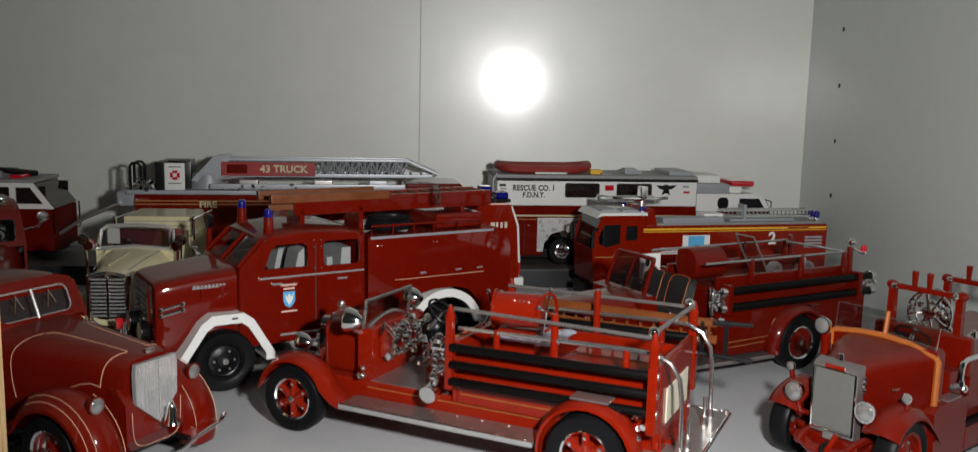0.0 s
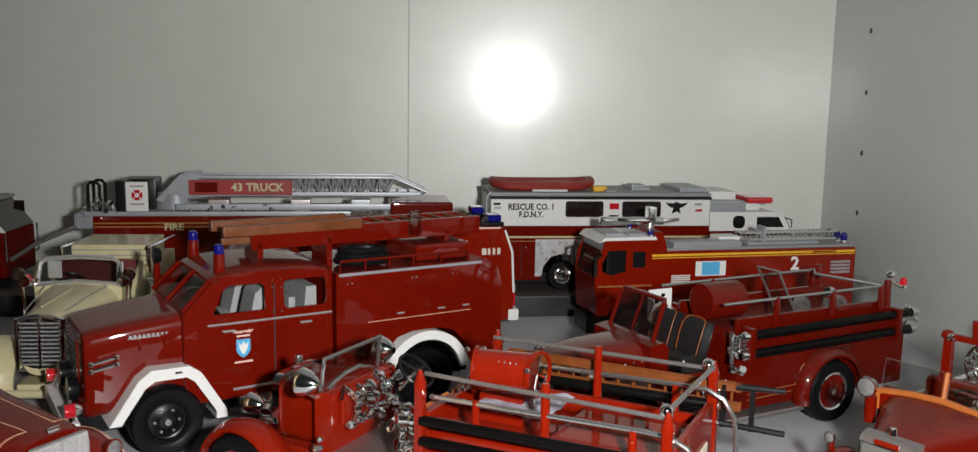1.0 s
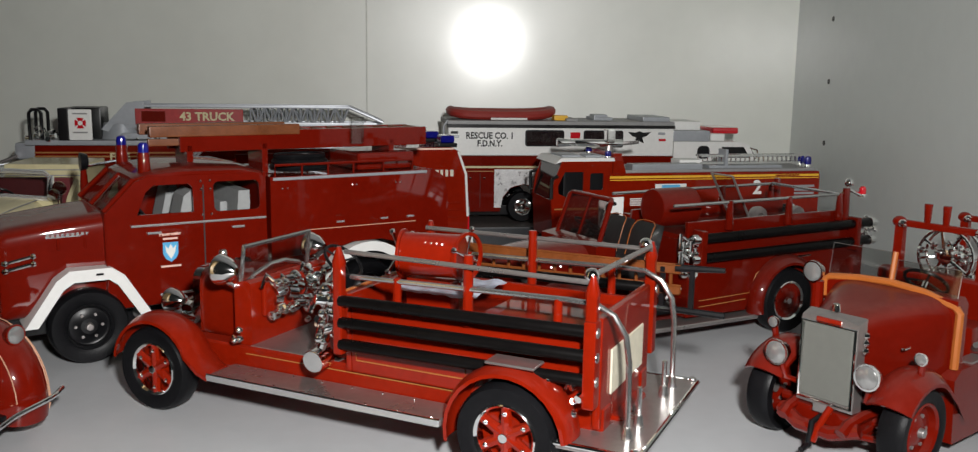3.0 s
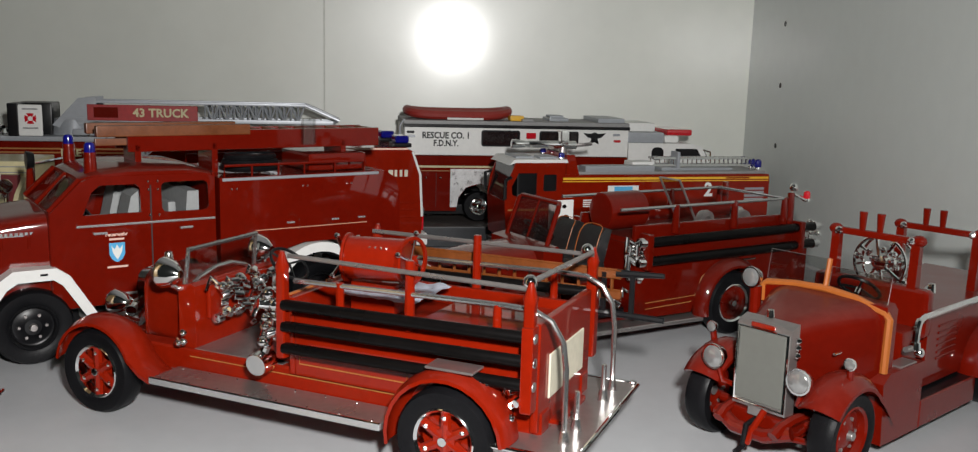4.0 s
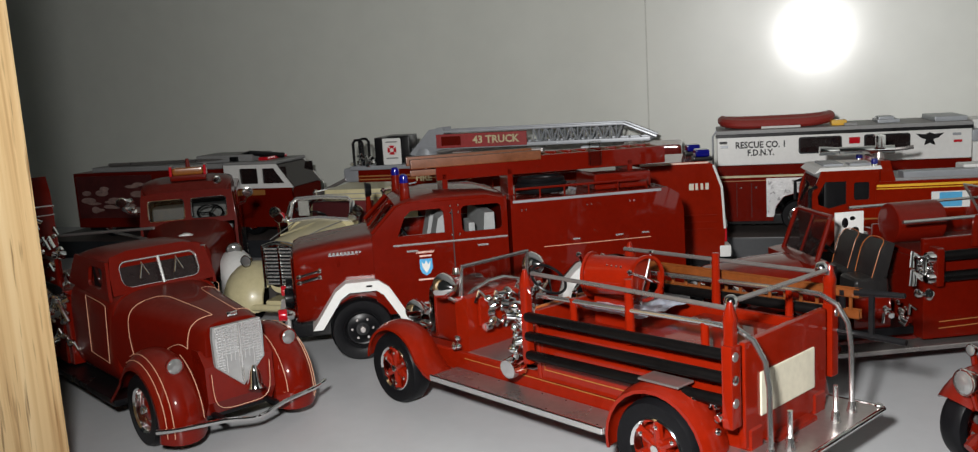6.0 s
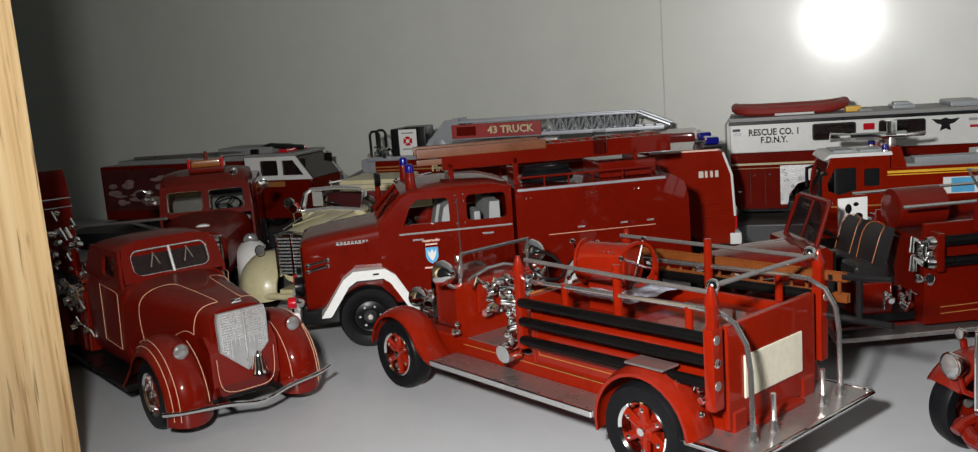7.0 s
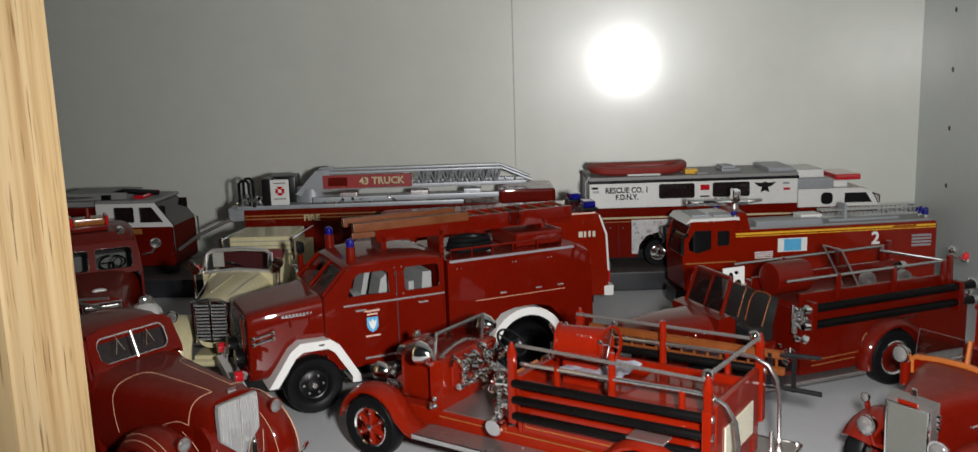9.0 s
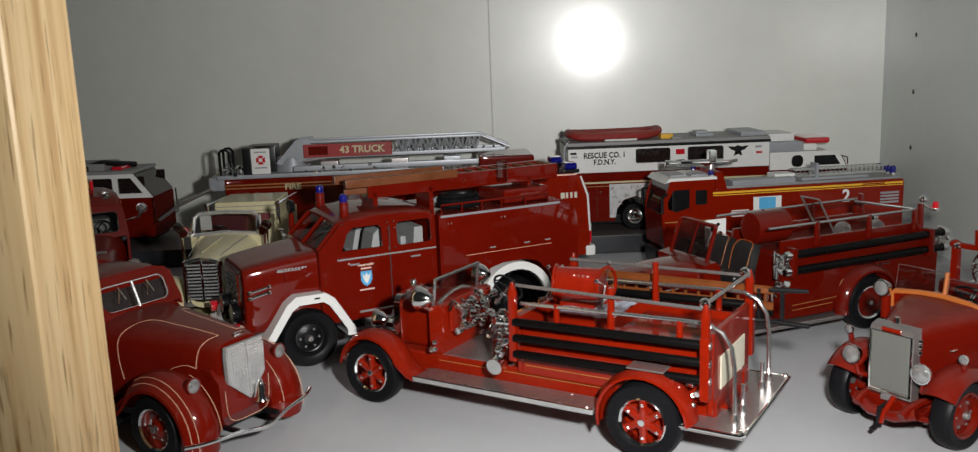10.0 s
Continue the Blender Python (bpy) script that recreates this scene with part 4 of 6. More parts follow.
    for i in range(7):
        g.faces.new((vs[0][i], vs[0][(i + 1) % 7], vs[1][(i + 1) % 7], vs[1][i]))
    bevel(g, 0.3)
    gr = part("grille", g, GREY, t, "fine silver grille in a shield shape")
    part("grille_rib", box(16.4, 17.4, -0.4, 0.4, 16, 32.6, 0.15, 1), BRIGHT, gr)
    for i in range(22):
        z = 32.2 - i * 0.74
        hw = 6.8 if z > 21.8 else max(0.6, 6.8 * (z - 15.4) / 6.4)
        part("grille_bar", box(16.35, 16.65, -hw, hw, z - 0.16, z + 0.16), BRIGHT, gr)
    for i in range(5):
        for k in (1, -1):
            y = k * (1.5 + i * 1.25)
            part("grille_bar", box(16.4, 16.75, y - 0.12, y + 0.12, 15.8 + abs(y) * 0.92, 32.2), BRIGHT, gr)
    part("badge", box(13.6, 14.4, -1.6, 1.6, 34.2, 35.4, 0.3), CHROME, t)
    bell = part("bell", loft([(0, 2.6, -2.6, 2.6, 2), (1.4, 2.0, -2.0, 2.0, 2), (4.6, 1.5, -1.5, 1.5, 2), (6.2, 0.5, -0.5, 0.5, 2)], n=16), CHROME, t, "small chrome bell")
    for v in bell.data.vertices:
        c = v.co.copy()
        v.co = Vector((0.0192 + c.y, 0.0022 + c.z, 0.0145 + c.x))
    part("bell_arm", cyl((15.5, 2.2, 19.4), (19.2, 2.2, 19.4), 0.7, n=8), CHROME, t)
    part("apron_line", tube(spline([(16.1, 8.6, 20), (16.2, 7.4, 11), (16.2, 1, 9.6), (16.2, -7.4, 11), (16.1, -8.6, 20)]), 0.12, 5), FINE_LINE, t)
    part("bumper", tube(spline([(16.5, 25.2, 9.2), (19.2, 20, 9.0), (21.4, 9, 8.6), (23.2, 0, 7.4), (21.4, -9, 8.6), (19.2, -20, 9.0), (16.5, -25.2, 9.2)], 4), 1.1, 10, flat=0.55), CHROME, t, "bowed chrome bumper")
    for k in (1, -1):
        part("bumper_iron", box(11, 19.5, k * 8 - 0.6, k * 8 + 0.6, 7.6, 8.8), BLACK, t)
        part("door_line", tube([(-31, k * 18.05, 34), (-33, k * 18.1, 34.6), (-47, k * 18.1, 35.4), (-48, k * 18.1, 17), (-33, k * 18.1, 16.2), (-31, k * 18.05, 34)], 0.12, 5), FINE_LINE, t)
    # cab
    part("cab_body", loft([(-29.5, 16.8, 8, 37.2, 5), (-32, 17.8, 8, 37.8, 5), (-48, 18, 8, 38, 5), (-64, 17.6, 8, 38, 5), (-66, 16.8, 8, 37, 5)], n=40), RED_DULL, t)
    part("cab_top", loft([(-33.6, 12.5, 43.6, 45.8, 4), (-36.5, 14.6, 43.0, 47.6, 3), (-42, 15.6, 42.8, 48.9, 2.8), (-54, 15.8, 42.6, 48.6, 2.8), (-61, 14.8, 42, 47.4, 2.8), (-65.5, 13.2, 37, 44, 3)], n=36), RED_DULL, t)
    part("cab_rear", prism([(-56, 36), (-56, 45), (-64, 43), (-66, 37)], -15.6, 15.6, 1.4, 2), RED_DULL, t)
    # windscreen surround and cab sides with openings through them
    def screen_x(z):
        return -29.4 - (z - 37) * 0.42

    b = bmesh.new()
    panes = [rounded(-12.2, 12.2, 38.2, 45.8, 2.4)]
    ed = []
    for lp in [[(-15.6, 36.4), (15.6, 36.4), (15.2, 42), (14.2, 47.2), (9, 48.6), (-9, 48.6), (-14.2, 47.2), (-15.2, 42)]] + panes:
        vs = [b.verts.new((screen_x(z) - (y / 15.6) ** 2 * 1.2, y, z)) for y, z in lp]
        ed += [b.edges.new((vs[n], vs[(n + 1) % len(vs)])) for n in range(len(vs))]
    bmesh.ops.triangle_fill(b, use_beauty=True, use_dissolve=False, edges=ed)
    bmesh.ops.solidify(b, geom=b.faces[:], thickness=0.9)
    part("cab_front", b, RED_DULL, t)
    for lp in panes:
        part("windscreen_frame", tube([(screen_x(z) - (y / 15.6) ** 2 * 1.2 + 0.35, y, z) for y, z in lp], 0.3, 6, closed=True), BRIGHT, t)
    part("windscreen", prism([(screen_x(37.6) - 1.2, 37.6), (screen_x(37.6) - 1.5, 37.6), (screen_x(46.6) - 1.5, 46.6), (screen_x(46.6) - 1.2, 46.6)], -13.4, 13.4), SMOKED, t)
    part("screen_bar", tube([(screen_x(38) + 0.4, 0, 38), (screen_x(46) + 0.4, 0, 46)], 0.5, 8), BRIGHT, t)
    for y in (-5.4, 5.4):
        part("wiper", tube([(screen_x(45) + 0.3, y, 45), (screen_x(41) + 0.2, y + 1.6, 41)], 0.22, 6), CHROME, t)
        part("wiper", tube([(screen_x(44) + 0.3, y, 44.2), (screen_x(40.4) + 0.2, y - 1.4, 40.4)], 0.22, 6), CHROME, t)
    for k in (1, -1):
        b = flank_panel([(-29.8, 35), (-30.2, 37.4), (-33.6, 46.4), (-60, 46.4), (-65.4, 37)], [rounded(-47, -35.6, 38.2, 44.4, 1.6)], 0, 1.0)
        for v in b.verts:
            v.co.y = k * (16.9 - abs(v.co.y)) - k * max(0, v.co.z - 38) * 0.14
        part("cab_side", b, RED_DULL, t)
    for k in (1, -1):
        part("side_window", box(-47.5, -35, k * 14.6 - 0.2, k * 14.6 + 0.2, 37.6, 45, 0.1, 1), SMOKED, t)
        part("running_board", box(-84, -20, min(k * 14, k * 22.5), max(k * 14, k * 22.5), 6.4, 8.4, 0.4), BLACK, t)
    # rear body and pump panel
    part("rear_body", prism([(-70, 9), (-70, 33), (-112, 33), (-120, 30), (-122, 9), (-106, 9), (-103, 18), (-97, 22), (-88, 22), (-81, 18), (-78, 9)], -19, 19, 1.6, 3), RED, t)
    part("pump_panel", box(-70, -66, -18.4, 18.4, 9, 34, 0.6), RED, t)
    for k in (1, -1):
        valve_cluster(t, -69, k * 19.6, 24, 24, 2.0, 60 + k, ("gauge", "valve", "pipe"), (4.5, 1.2, 9))
        part("hose", cyl((-66, k * 20.6, 34.6), (-120, k * 20.6, 34.6), 1.6, n=12), RUBBER, t)
        part("rear_fender", fender(-92, 10, 13.4, 0, 178, min(k * 17.5, k * 23), max(k * 17.5, k * 23), 0.9, 2.0), RED, t)
        part("post", cyl((-72, k * 17.8, 33), (-72, k * 17.8, 44), 1.0, 0.7, 10), RED, t)
        part("rail", cyl((-72, k * 17.8, 43.4), (-118, k * 17.8, 43.4), 0.6, n=8), STEEL, t)
    tower = part("equipment_tower", prism([(-92, 33), (-91, 64), (-88, 70), (-85, 64), (-83, 33)], -22, -13, 1.2, 2), RED_DULL, t, "tall red equipment tower with chrome bands")
    for z in (44, 47, 57, 60):
        part("chrome_band", box(-91.6, -84.4, -22.5, -12.5, z - 0.4, z + 0.4, 0.3, 1), CHROME, tower)
    valve_cluster(t, -82, -18, 44, 34, 1.9, 64, ("valve", "knob", "pipe"), (4, 5, 14))
    valve_cluster(t, -70, -21, 30, 12, 2.4, 65, ("valve", "knob", "pipe"), (4, 2, 5))
    part("ladder_pole", cyl((-58, 10, 51), (-118, -14, 46), 0.5, n=7), STEEL, t)
    return t


coupe_engine()


# ---- the engine with the orange windscreen ----
def radiator_engine():
    t = thing("radiator_fire_engine", .1088, .2512, 217.1, "red open model engine with plain steel radiator and orange windscreen frame", "model truck", MODELS)
    for k in (1, -1):
        wheel(t, 0, k * 16.4, 10.0, 5.8, RED, k, rim_ratio=0.66, ring=RED, hub_mat=STEEL)
        wheel(t, -78, k * 17.0, 10, 6.5, RED, k, rim_ratio=0.66, ring=RED)
        lo, hi = sorted((k * 10.4, k * 20.4))
        part("front_fender", fender(-0.5, 9.6, 11.6, 34, 140, lo, hi, 0.8, 2.6, tail=((-12.5, 14.5), (-17, 9.5)), n=16), RED, t)
        part("rear_fender", fender(-78, 10, 12.0, 0, 176, min(k * 13, k * 20.6), max(k * 13, k * 20.6), 0.8, 1.2, n=14), RED, t)
        headlamp(t, 2.2, k * 18.0, 26.6, 1.5)
        part("lamp_stem", cyl((1.0, k * 17.6, 22), (1.4, k * 18.0, 25.4), 0.8, n=8), RED, t)
        headlamp(t, 10.4, k * 11.1, 22.4, 3.1)
        part("lamp_bracket", tube([(5, k * 8, 15), (8.0, k * 10, 16.4), (8.4, k * 11.0, 20)], 0.7, 8), RED, t)
        part("spring", tube([(12, k * 7.5, 9.5), (4, k * 7.5, 7.4), (-8, k * 7.5, 9.5)], 1.0, 8), RED, t)
        part("spring_leaf", tube([(10.5, k * 7.5, 8.4), (4, k * 7.5, 6.2), (-6, k * 7.5, 8.0)], 0.7, 8), RED, t)
        part("frame_horn", tube([(-14, k * 8, 11.5), (6, k * 7.6, 11.2), (10.5, k * 7.4, 10.4), (12.6, k * 7.2, 9)], 1.3, 8), RED, t)
        lo, hi = sorted((k * 13.5, k * 18.2))
        part("side_apron", prism([(-15.5, 3.4), (-14, 18.5), (-17, 20.6), (-34, 20.6), (-34, 3.4)], lo, hi, 0.9, 3), RED, t)
        part("apron_step", box(-31, -23, min(k * 13.9, k * 17.8), max(k * 13.9, k * 17.8), 20.5, 21.0, 0.15, 1), STEEL, t)
        part("running_board", box(-66, -34, min(k * 11, k * 17.8), max(k * 11, k * 17.8), 8.6, 10.2, 0.3, 1), BLACK, t, "black running board")
        part("board_edge", box(-66, -34, k * 18.0 - 0.4, k * 18.0 + 0.4, 3.4, 10.4, 0.3, 1), RED, t)
    part("front_axle", cyl((0, -15, 9), (0, 15, 9), 1.2, n=10), RED, t)
    part("cross_member", tube([(9.0, -9.6, 9.6), (10.6, -4, 7.6), (10.6, 4, 7.6), (9.0, 9.6, 9.6)], 1.7, 10), RED, t)
    part("steering_rod", tube([(4, -13, 7), (6, 0, 6.4), (4, 13, 7)], 0.8, 8), RED, t)
    part("crank_handle", tube([(8, 0, 10), (12.0, 0, 9.4), (12.8, 0, 4.6), (15.6, 0, 3.8)], 0.7, 8), BLACK, t)
    part("crank_guide", tube([(8.6, 2.2, 12.6), (11.6, 1.4, 8.6), (12.2, 0.6, 5.2)], 0.8, 8), RED_BRIGHT, t)
    part("chassis", box(-100, 8, -8, 8, 7.5, 11.5, 0.5), RED, t)
    rad = part("radiator", prism([(4.4, 12.2), (7.9, 12.2), (7.9, 31.2), (7.4, 32.2), (4.4, 33.2)], -6.9, 6.9, 0.9, 3), STEEL, t, "plain steel radiator")
    part("radiator_core", box(7.8, 8.3, -6.1, 6.1, 13.7, 30.6, 0.3, 1), RAD_CORE, rad)
    part("radiator_frame", tube([(8.2, -6.4, 13.2), (8.2, 6.4, 13.2), (8.2, 6.4, 31.0), (8.2, -6.4, 31.0)], 0.42, 7, closed=True), CHROME, rad)
    part("radiator_top", tube([(7.0, -6.8, 31.4), (6.8, -4, 32.2), (6.7, 0, 32.6), (6.8, 4, 32.2), (7.0, 6.8, 31.4)], 0.5, 8), STEEL, rad)
    part("radiator_cap", cyl((5.7, 0, 33.6), (5.7, 0, 35.4), 1.1, 0.8, bev=0.2), CHROME, rad)
    part("drain_tap", box(7.4, 9.0, -2.0, 2.2, 10.8, 13.0, 0.3), STEEL, rad)
    part("badge_plate", box(7.9, 8.5, -3.0, 3.0, 31.4, 32.4, 0.1, 1), RED_BRIGHT, rad)
    for z in (19, 26.6, 28.4, 30):
        part("bonnet_catch", ball((6.4, 7.9, z), 0.8, n=8), CHROME, t)
    part("bonnet", loft([(4.6, 7.0, 12, 32.8, 4.0), (0, 8.6, 12, 33.8, 4.0), (-8, 12.0, 12, 35.4, 4.2), (-16.6, 15.6, 11, 36.4, 4.6)], n=40), RED_DULL, t)
    part("bonnet_handle", box(-5.6, -2.4, 11.2, 12.0, 26, 26.6, 0.2, 1), CHROME, t)
    part("scuttle", prism([(-16.4, 11), (-16.4, 36.0), (-19.6, 36.6), (-21.5, 34.8), (-21.5, 11)], -16.2, 16.2, 1.0, 2), RED, t)
    wf = bmesh.new()
    tube([(-16.6, 16.6, 20.5), (-16.8, 16.6, 33.2), (-17.0, 15.6, 34.4), (-17.2, 8, 36.4), (-17.2, 0, 37.2), (-17.2, -8, 36.8), (-17.0, -15.6, 35.8), (-16.8, -16.6, 35.0), (-16.7, -16.6, 31)], 0.95, 8, bm=wf)
    tube([(-17.2, 0, 37), (-18.4, 0, 44.4)], 0.65, 8, bm=wf)
    part("windscreen_frame", wf, ORANGE, t, "orange windscreen frame")
    for y0, y1, top in ((0.7, 15.6, 42.6), (-16.0, -0.7, 44.2)):
        part("windscreen_pane", prism([(-17.2, 36.4), (-17.4, 36.4), (-18.6, top), (-18.4, top)], y0, y1, 0.0), GLASS, t)
        part("pane_edge", tube([(-17.3, y0, 36.8), (-18.5, y0, top), (-18.5, y1, top), (-17.3, y1, 36.4)], 0.09, 5), STEEL, t)
    headlamp(t, -11.4, -16.8, 37.5, 2.8)
    part("lamp_post", cyl((-13.4, -16.4, 28), (-13.4, -16.6, 35), 1.5, n=10), RED, t)
    steering(t, -24, 5, 37.4, 5, 50)
    # cab seats, side wall, body
    part("cab_floor", box(-36, -21, -14.6, 14.6, 10.4, 12, 0.2), BLACK, t)
    sb = part("bench_seat", box(-40, -31, -13.8, 13.8, 12, 27, 1.4, 2), RED, t)
    part("seat_back", box(-43, -38.5, -15.4, 15.4, 24, 36.5, 1.9, 3), RED, sb)
    part("rear_body", prism([(-43, 11), (-43, 30.6), (-104, 30.6), (-104, 12), (-91, 12), (-88.5, 19), (-83, 22.6), (-74, 22.6), (-68.5, 19), (-66, 11)], -14.4, 14.4, 0.8, 2), RED, t)
    for i in range(6):
        part("vent_slot", box(-60, -49, 14.3, 14.7, 17 + i * 1.7, 17.6 + i * 1.7, 0.1, 1), RED_DULL, t)
    for k in (1, -1):
        part("body_rail", cyl((-36, k * 16.4, 30.8), (-101, k * 16.0, 31.0), 0.8, n=8), BRIGHT, t)
        part("side_pipe", tube(spline([(-36, k * 16.4, 30.8), (-32.6, k * 16.6, 30.2), (-31.2, k * 16.8, 28), (-31.0, k * 16.8, 25)]), 0.9, 8), CHROME, t)
        part("pipe_foot", cyl((-31, k * 16.8, 23.6), (-31, k * 16.8, 25.6), 1.5, 1.2, 12, bev=0.2), CHROME, t)
        part("pipe_lever", tube([(-31, k * 16.6, 24), (-27, k * 16.4, 24.2)], 0.7, 8), STEEL, t)
        part("valve", ball((-33.4, k * 17.0, 22.4), 1.3, n=10), CHROME, t)
    # ladder gallows
    for x, h in ((-40.4, 47.6), (-77, 45.6)):
        for k in (1, -1):
            part("gallows_post", prism([(x - 1.4, 30), (x + 1.4, 30), (x + 0.9, h), (x - 0.9, h)], k * 10.6 - 1.1, k * 10.6 + 1.1, 0.4), RED, t)
            part("gallows_shoulder", ball((x, k * 11.0, h + 0.6), 1.5, sy=1.3, n=10), RED, t)
            part("gallows_knob", ball((x + 1.3, k * 9.6, h + 0.4), 1.1, n=8), CHROME, t)
        part("gallows_bar", box(x - 0.8, x + 0.8, -11.6, 11.6, h - 0.5, h + 1.3, 0.4), RED, t)
        for y in (-3.9, 0.8):
            part("gallows_peg", cyl((x, y, h + 0.8), (x, y, h + 6.0), 0.75, 1.05, 10, bev=0.15), RED, t)
    # chrome reel between the gallows, studded with couplings
    hub = part("reel_hub", cyl((-52, -2, 39.6), (-47, -2, 39.6), 2.0, n=14, bev=0.3), CHROME, t)
    rng = random.Random(12)
    for x in (-52.0, -47.6):
        part("reel_rim", tube([(x, -2 + 7 * math.cos(a), 39.6 + 7 * math.sin(a)) for a in [2 * math.pi * i / 28 for i in range(28)]], 0.4, 6, closed=True), CHROME, hub)
    for i in range(8):
        a = 2 * math.pi * i / 8 + 0.2
        part("reel_spoke", tube([(-47.6, -2, 39.6), (-47.6, -2 + 6.8 * math.cos(a), 39.6 + 6.8 * math.sin(a))], 0.45, 6), CHROME, hub)
    for i in range(26):
        a, r = rng.uniform(0, 6.28), rng.uniform(1.5, 6.4)
        part("reel_coupling", ball((rng.uniform(-49, -45.6), -2 + r * math.cos(a), 39.6 + r * math.sin(a)), rng.uniform(0.55, 1.1), n=8), CHROME, hub)
    for i in range(5):
        p = (rng.uniform(-56, -44), rng.uniform(-9, 11), 33.2)
        part("coupling", cyl(p, (p[0], p[1], p[2] + 2.4), 1.2, 0.9, 10, bev=0.2), CHROME, t)
    part("reel_stand", box(-53, -46, -5, 1, 30.4, 34, 0.5), RED, t)
    part("deck_pipe", cyl((-62, 6, 33), (-48, 10, 33.6), 0.8, n=8), BRIGHT, t)
    return t


RAD_CORE = material("radiator_core_grey", (0.125, 0.128, 0.115), 0.5, var=0.06, bump=0.04, bump_scale=2500)
radiator_engine()


# ---- the open engine with black seats ----
def seat_engine():
    t = thing("open_fire_engine", .1205, .3657, 207, "dark red open model engine with black bucket seats and twin hoses", "model truck", MODELS)
    part("chassis", box(-34, 104, -9, 9, 6, 11, 0.5), RED_DEEP, t)
    for k in (1, -1):
        wheel(t, 0, k * 17.8, 11.0, 6.4, RED_DULL, k, rim_ratio=0.6, ring=CHROME)
        wheel(t, 86, k * 16.6, 10.6, 6, RED_DULL, k, rim_ratio=0.6, ring=CHROME)
        ya, yb = (min(k * 14.5, k * 21.6), max(k * 14.5, k * 21.6))
        part("rear_fender", fender(0, 11, 13.2, -14, 168, ya, yb, 0.9, 2.2), RED_DEEP, t)
        part("front_fender", fender(86, 10.6, 13.0, -10, 165, ya, yb, 0.9, 3.0, tail=((70, 8),)), RED_DEEP, t)
        part("running_board", box(13, 70, min(k * 12, k * 20.5), max(k * 12, k * 20.5), 6.4, 7.8, 0.3, 1), STEEL, t)
        headlamp(t, 97.5, k * 13.5, 26, 3.4)
    part("bonnet", loft([(104, 8.4, 10, 30.6, 3.6), (101, 9.6, 10, 32.4, 3.4), (88, 11, 10, 34.0, 3.2), (74, 13.4, 10, 34.4, 3.4)], n=36), RED_DEEP, t)
    part("grille", box(103.6, 104.8, -6.5, 6.5, 13, 29, 1.0, 2), CHROME, t)
    for k in (1, -1):
        for i in range(5):
            part("bonnet_stud", ball((76 + i * 3.2, k * 12.6, 28.6), 0.4, n=6), CHROME, t)
        part("bonnet_badge", box(84, 90, k * 12.2 - 0.5, k * 12.2 + 0.5, 24.6, 26.2, 0.2, 1), CHROME, t)
    part("cowl", prism([(75, 10), (75, 34), (70, 34.8), (68, 33), (68, 10)], -15.4, 15.4, 1.2, 2), RED_DEEP, t)
    wf = bmesh.new()
    tube([(71.5, 11.6, 34), (67.2, 11.2, 46.4), (66.4, 10.4, 47), (66.4, -10.4, 47), (67.2, -11.2, 46.4), (71.5, -11.6, 34)], 0.8, 8, bm=wf)
    tube([(70.8, 0, 35.2), (66.6, 0, 46.8)], 0.6, 8, bm=wf)
    part("windscreen_frame", wf, RED_DEEP, t)
    part("windscreen", prism([(71.0, 35.2), (71.3, 35.2), (67.0, 46.6), (66.7, 46.6)], -10.8, 10.8), TINTED, t)
    part("cab_floor", box(42, 68, -14, 14, 10, 12.5, 0.2), BLACK, t)
    part("dashboard", box(66, 68.4, -13.5, 13.5, 22, 33, 0.6), BLACK, t)
    steering(t, 62, -7, 36, 5.4, 55)
    for y in (-7.4, 7.4):
        s1 = part("bucket_seat", box(49, 60, y - 5.4, y + 5.4, 22, 28, 2.0, 3), LEATHER, t, "glossy black bucket seat")
        part("seat_back", prism([(50.4, 27), (54.4, 27), (52, 36), (49.8, 38.8), (47.6, 38)], y - 5.4, y + 5.4, 1.8, 3), LEATHER, s1)
        part("seat_piping", tube(spline([(54.6, y - 5, 28), (52.3, y - 5.2, 36), (50.2, y - 3.6, 39), (50.2, y + 3.6, 39), (52.3, y + 5.2, 36), (54.6, y + 5, 28)]), 0.13, 6), ORANGE, s1)
        part("seat_base", box(48.5, 60.5, y - 5.6, y + 5.6, 12, 22, 0.8), RED_DEEP, s1)
    # Flat blotched plate stands in for a spotted dog figure.
    pl = part("white_plate", box(41, 51, -18.2, -17.4, 30.5, 43.2, 0.3), WHITE, t, "white plate with black blotches standing in for a dalmatian figure")
    for x, z, w, h in ((47.6, 39.6, 1.2, 1.7), (44.2, 36.8, 1.6, 1.3), (48.4, 34.4, 0.9, 1.6), (45, 41, 1.0, 0.7)):
        part("plate_mark", ball((x, -17.4, z), 1.0, sx=w, sy=0.2, sz=h, n=10), BLACK, pl)
    valve_cluster(t, 40, 17.6, 28, 22, 2.1, 91, ("gauge", "valve", "pipe"), (3, 1.6, 7))
    valve_cluster(t, 47, 14, 17, 12, 1.8, 92, ("valve", "knob", "pipe"), (5, 2.5, 3))
    # body
    part("body", prism([(41, 9), (41, 33), (-34, 33), (-38, 30), (-38, 9), (-16, 9), (-13.6, 17), (-8, 22.8), (0, 24.4), (8, 22.8), (13.6, 17), (16, 9)], -17.2, 17.2, 1.0, 2), RED_DEEP, t)
    part("body_line", tube([(36, 17.35, 14), (14.8, 17.35, 14.6), (12.2, 17.35, 20.6), (7.6, 17.35, 23.6)], 0.15, 5), GOLD, t)
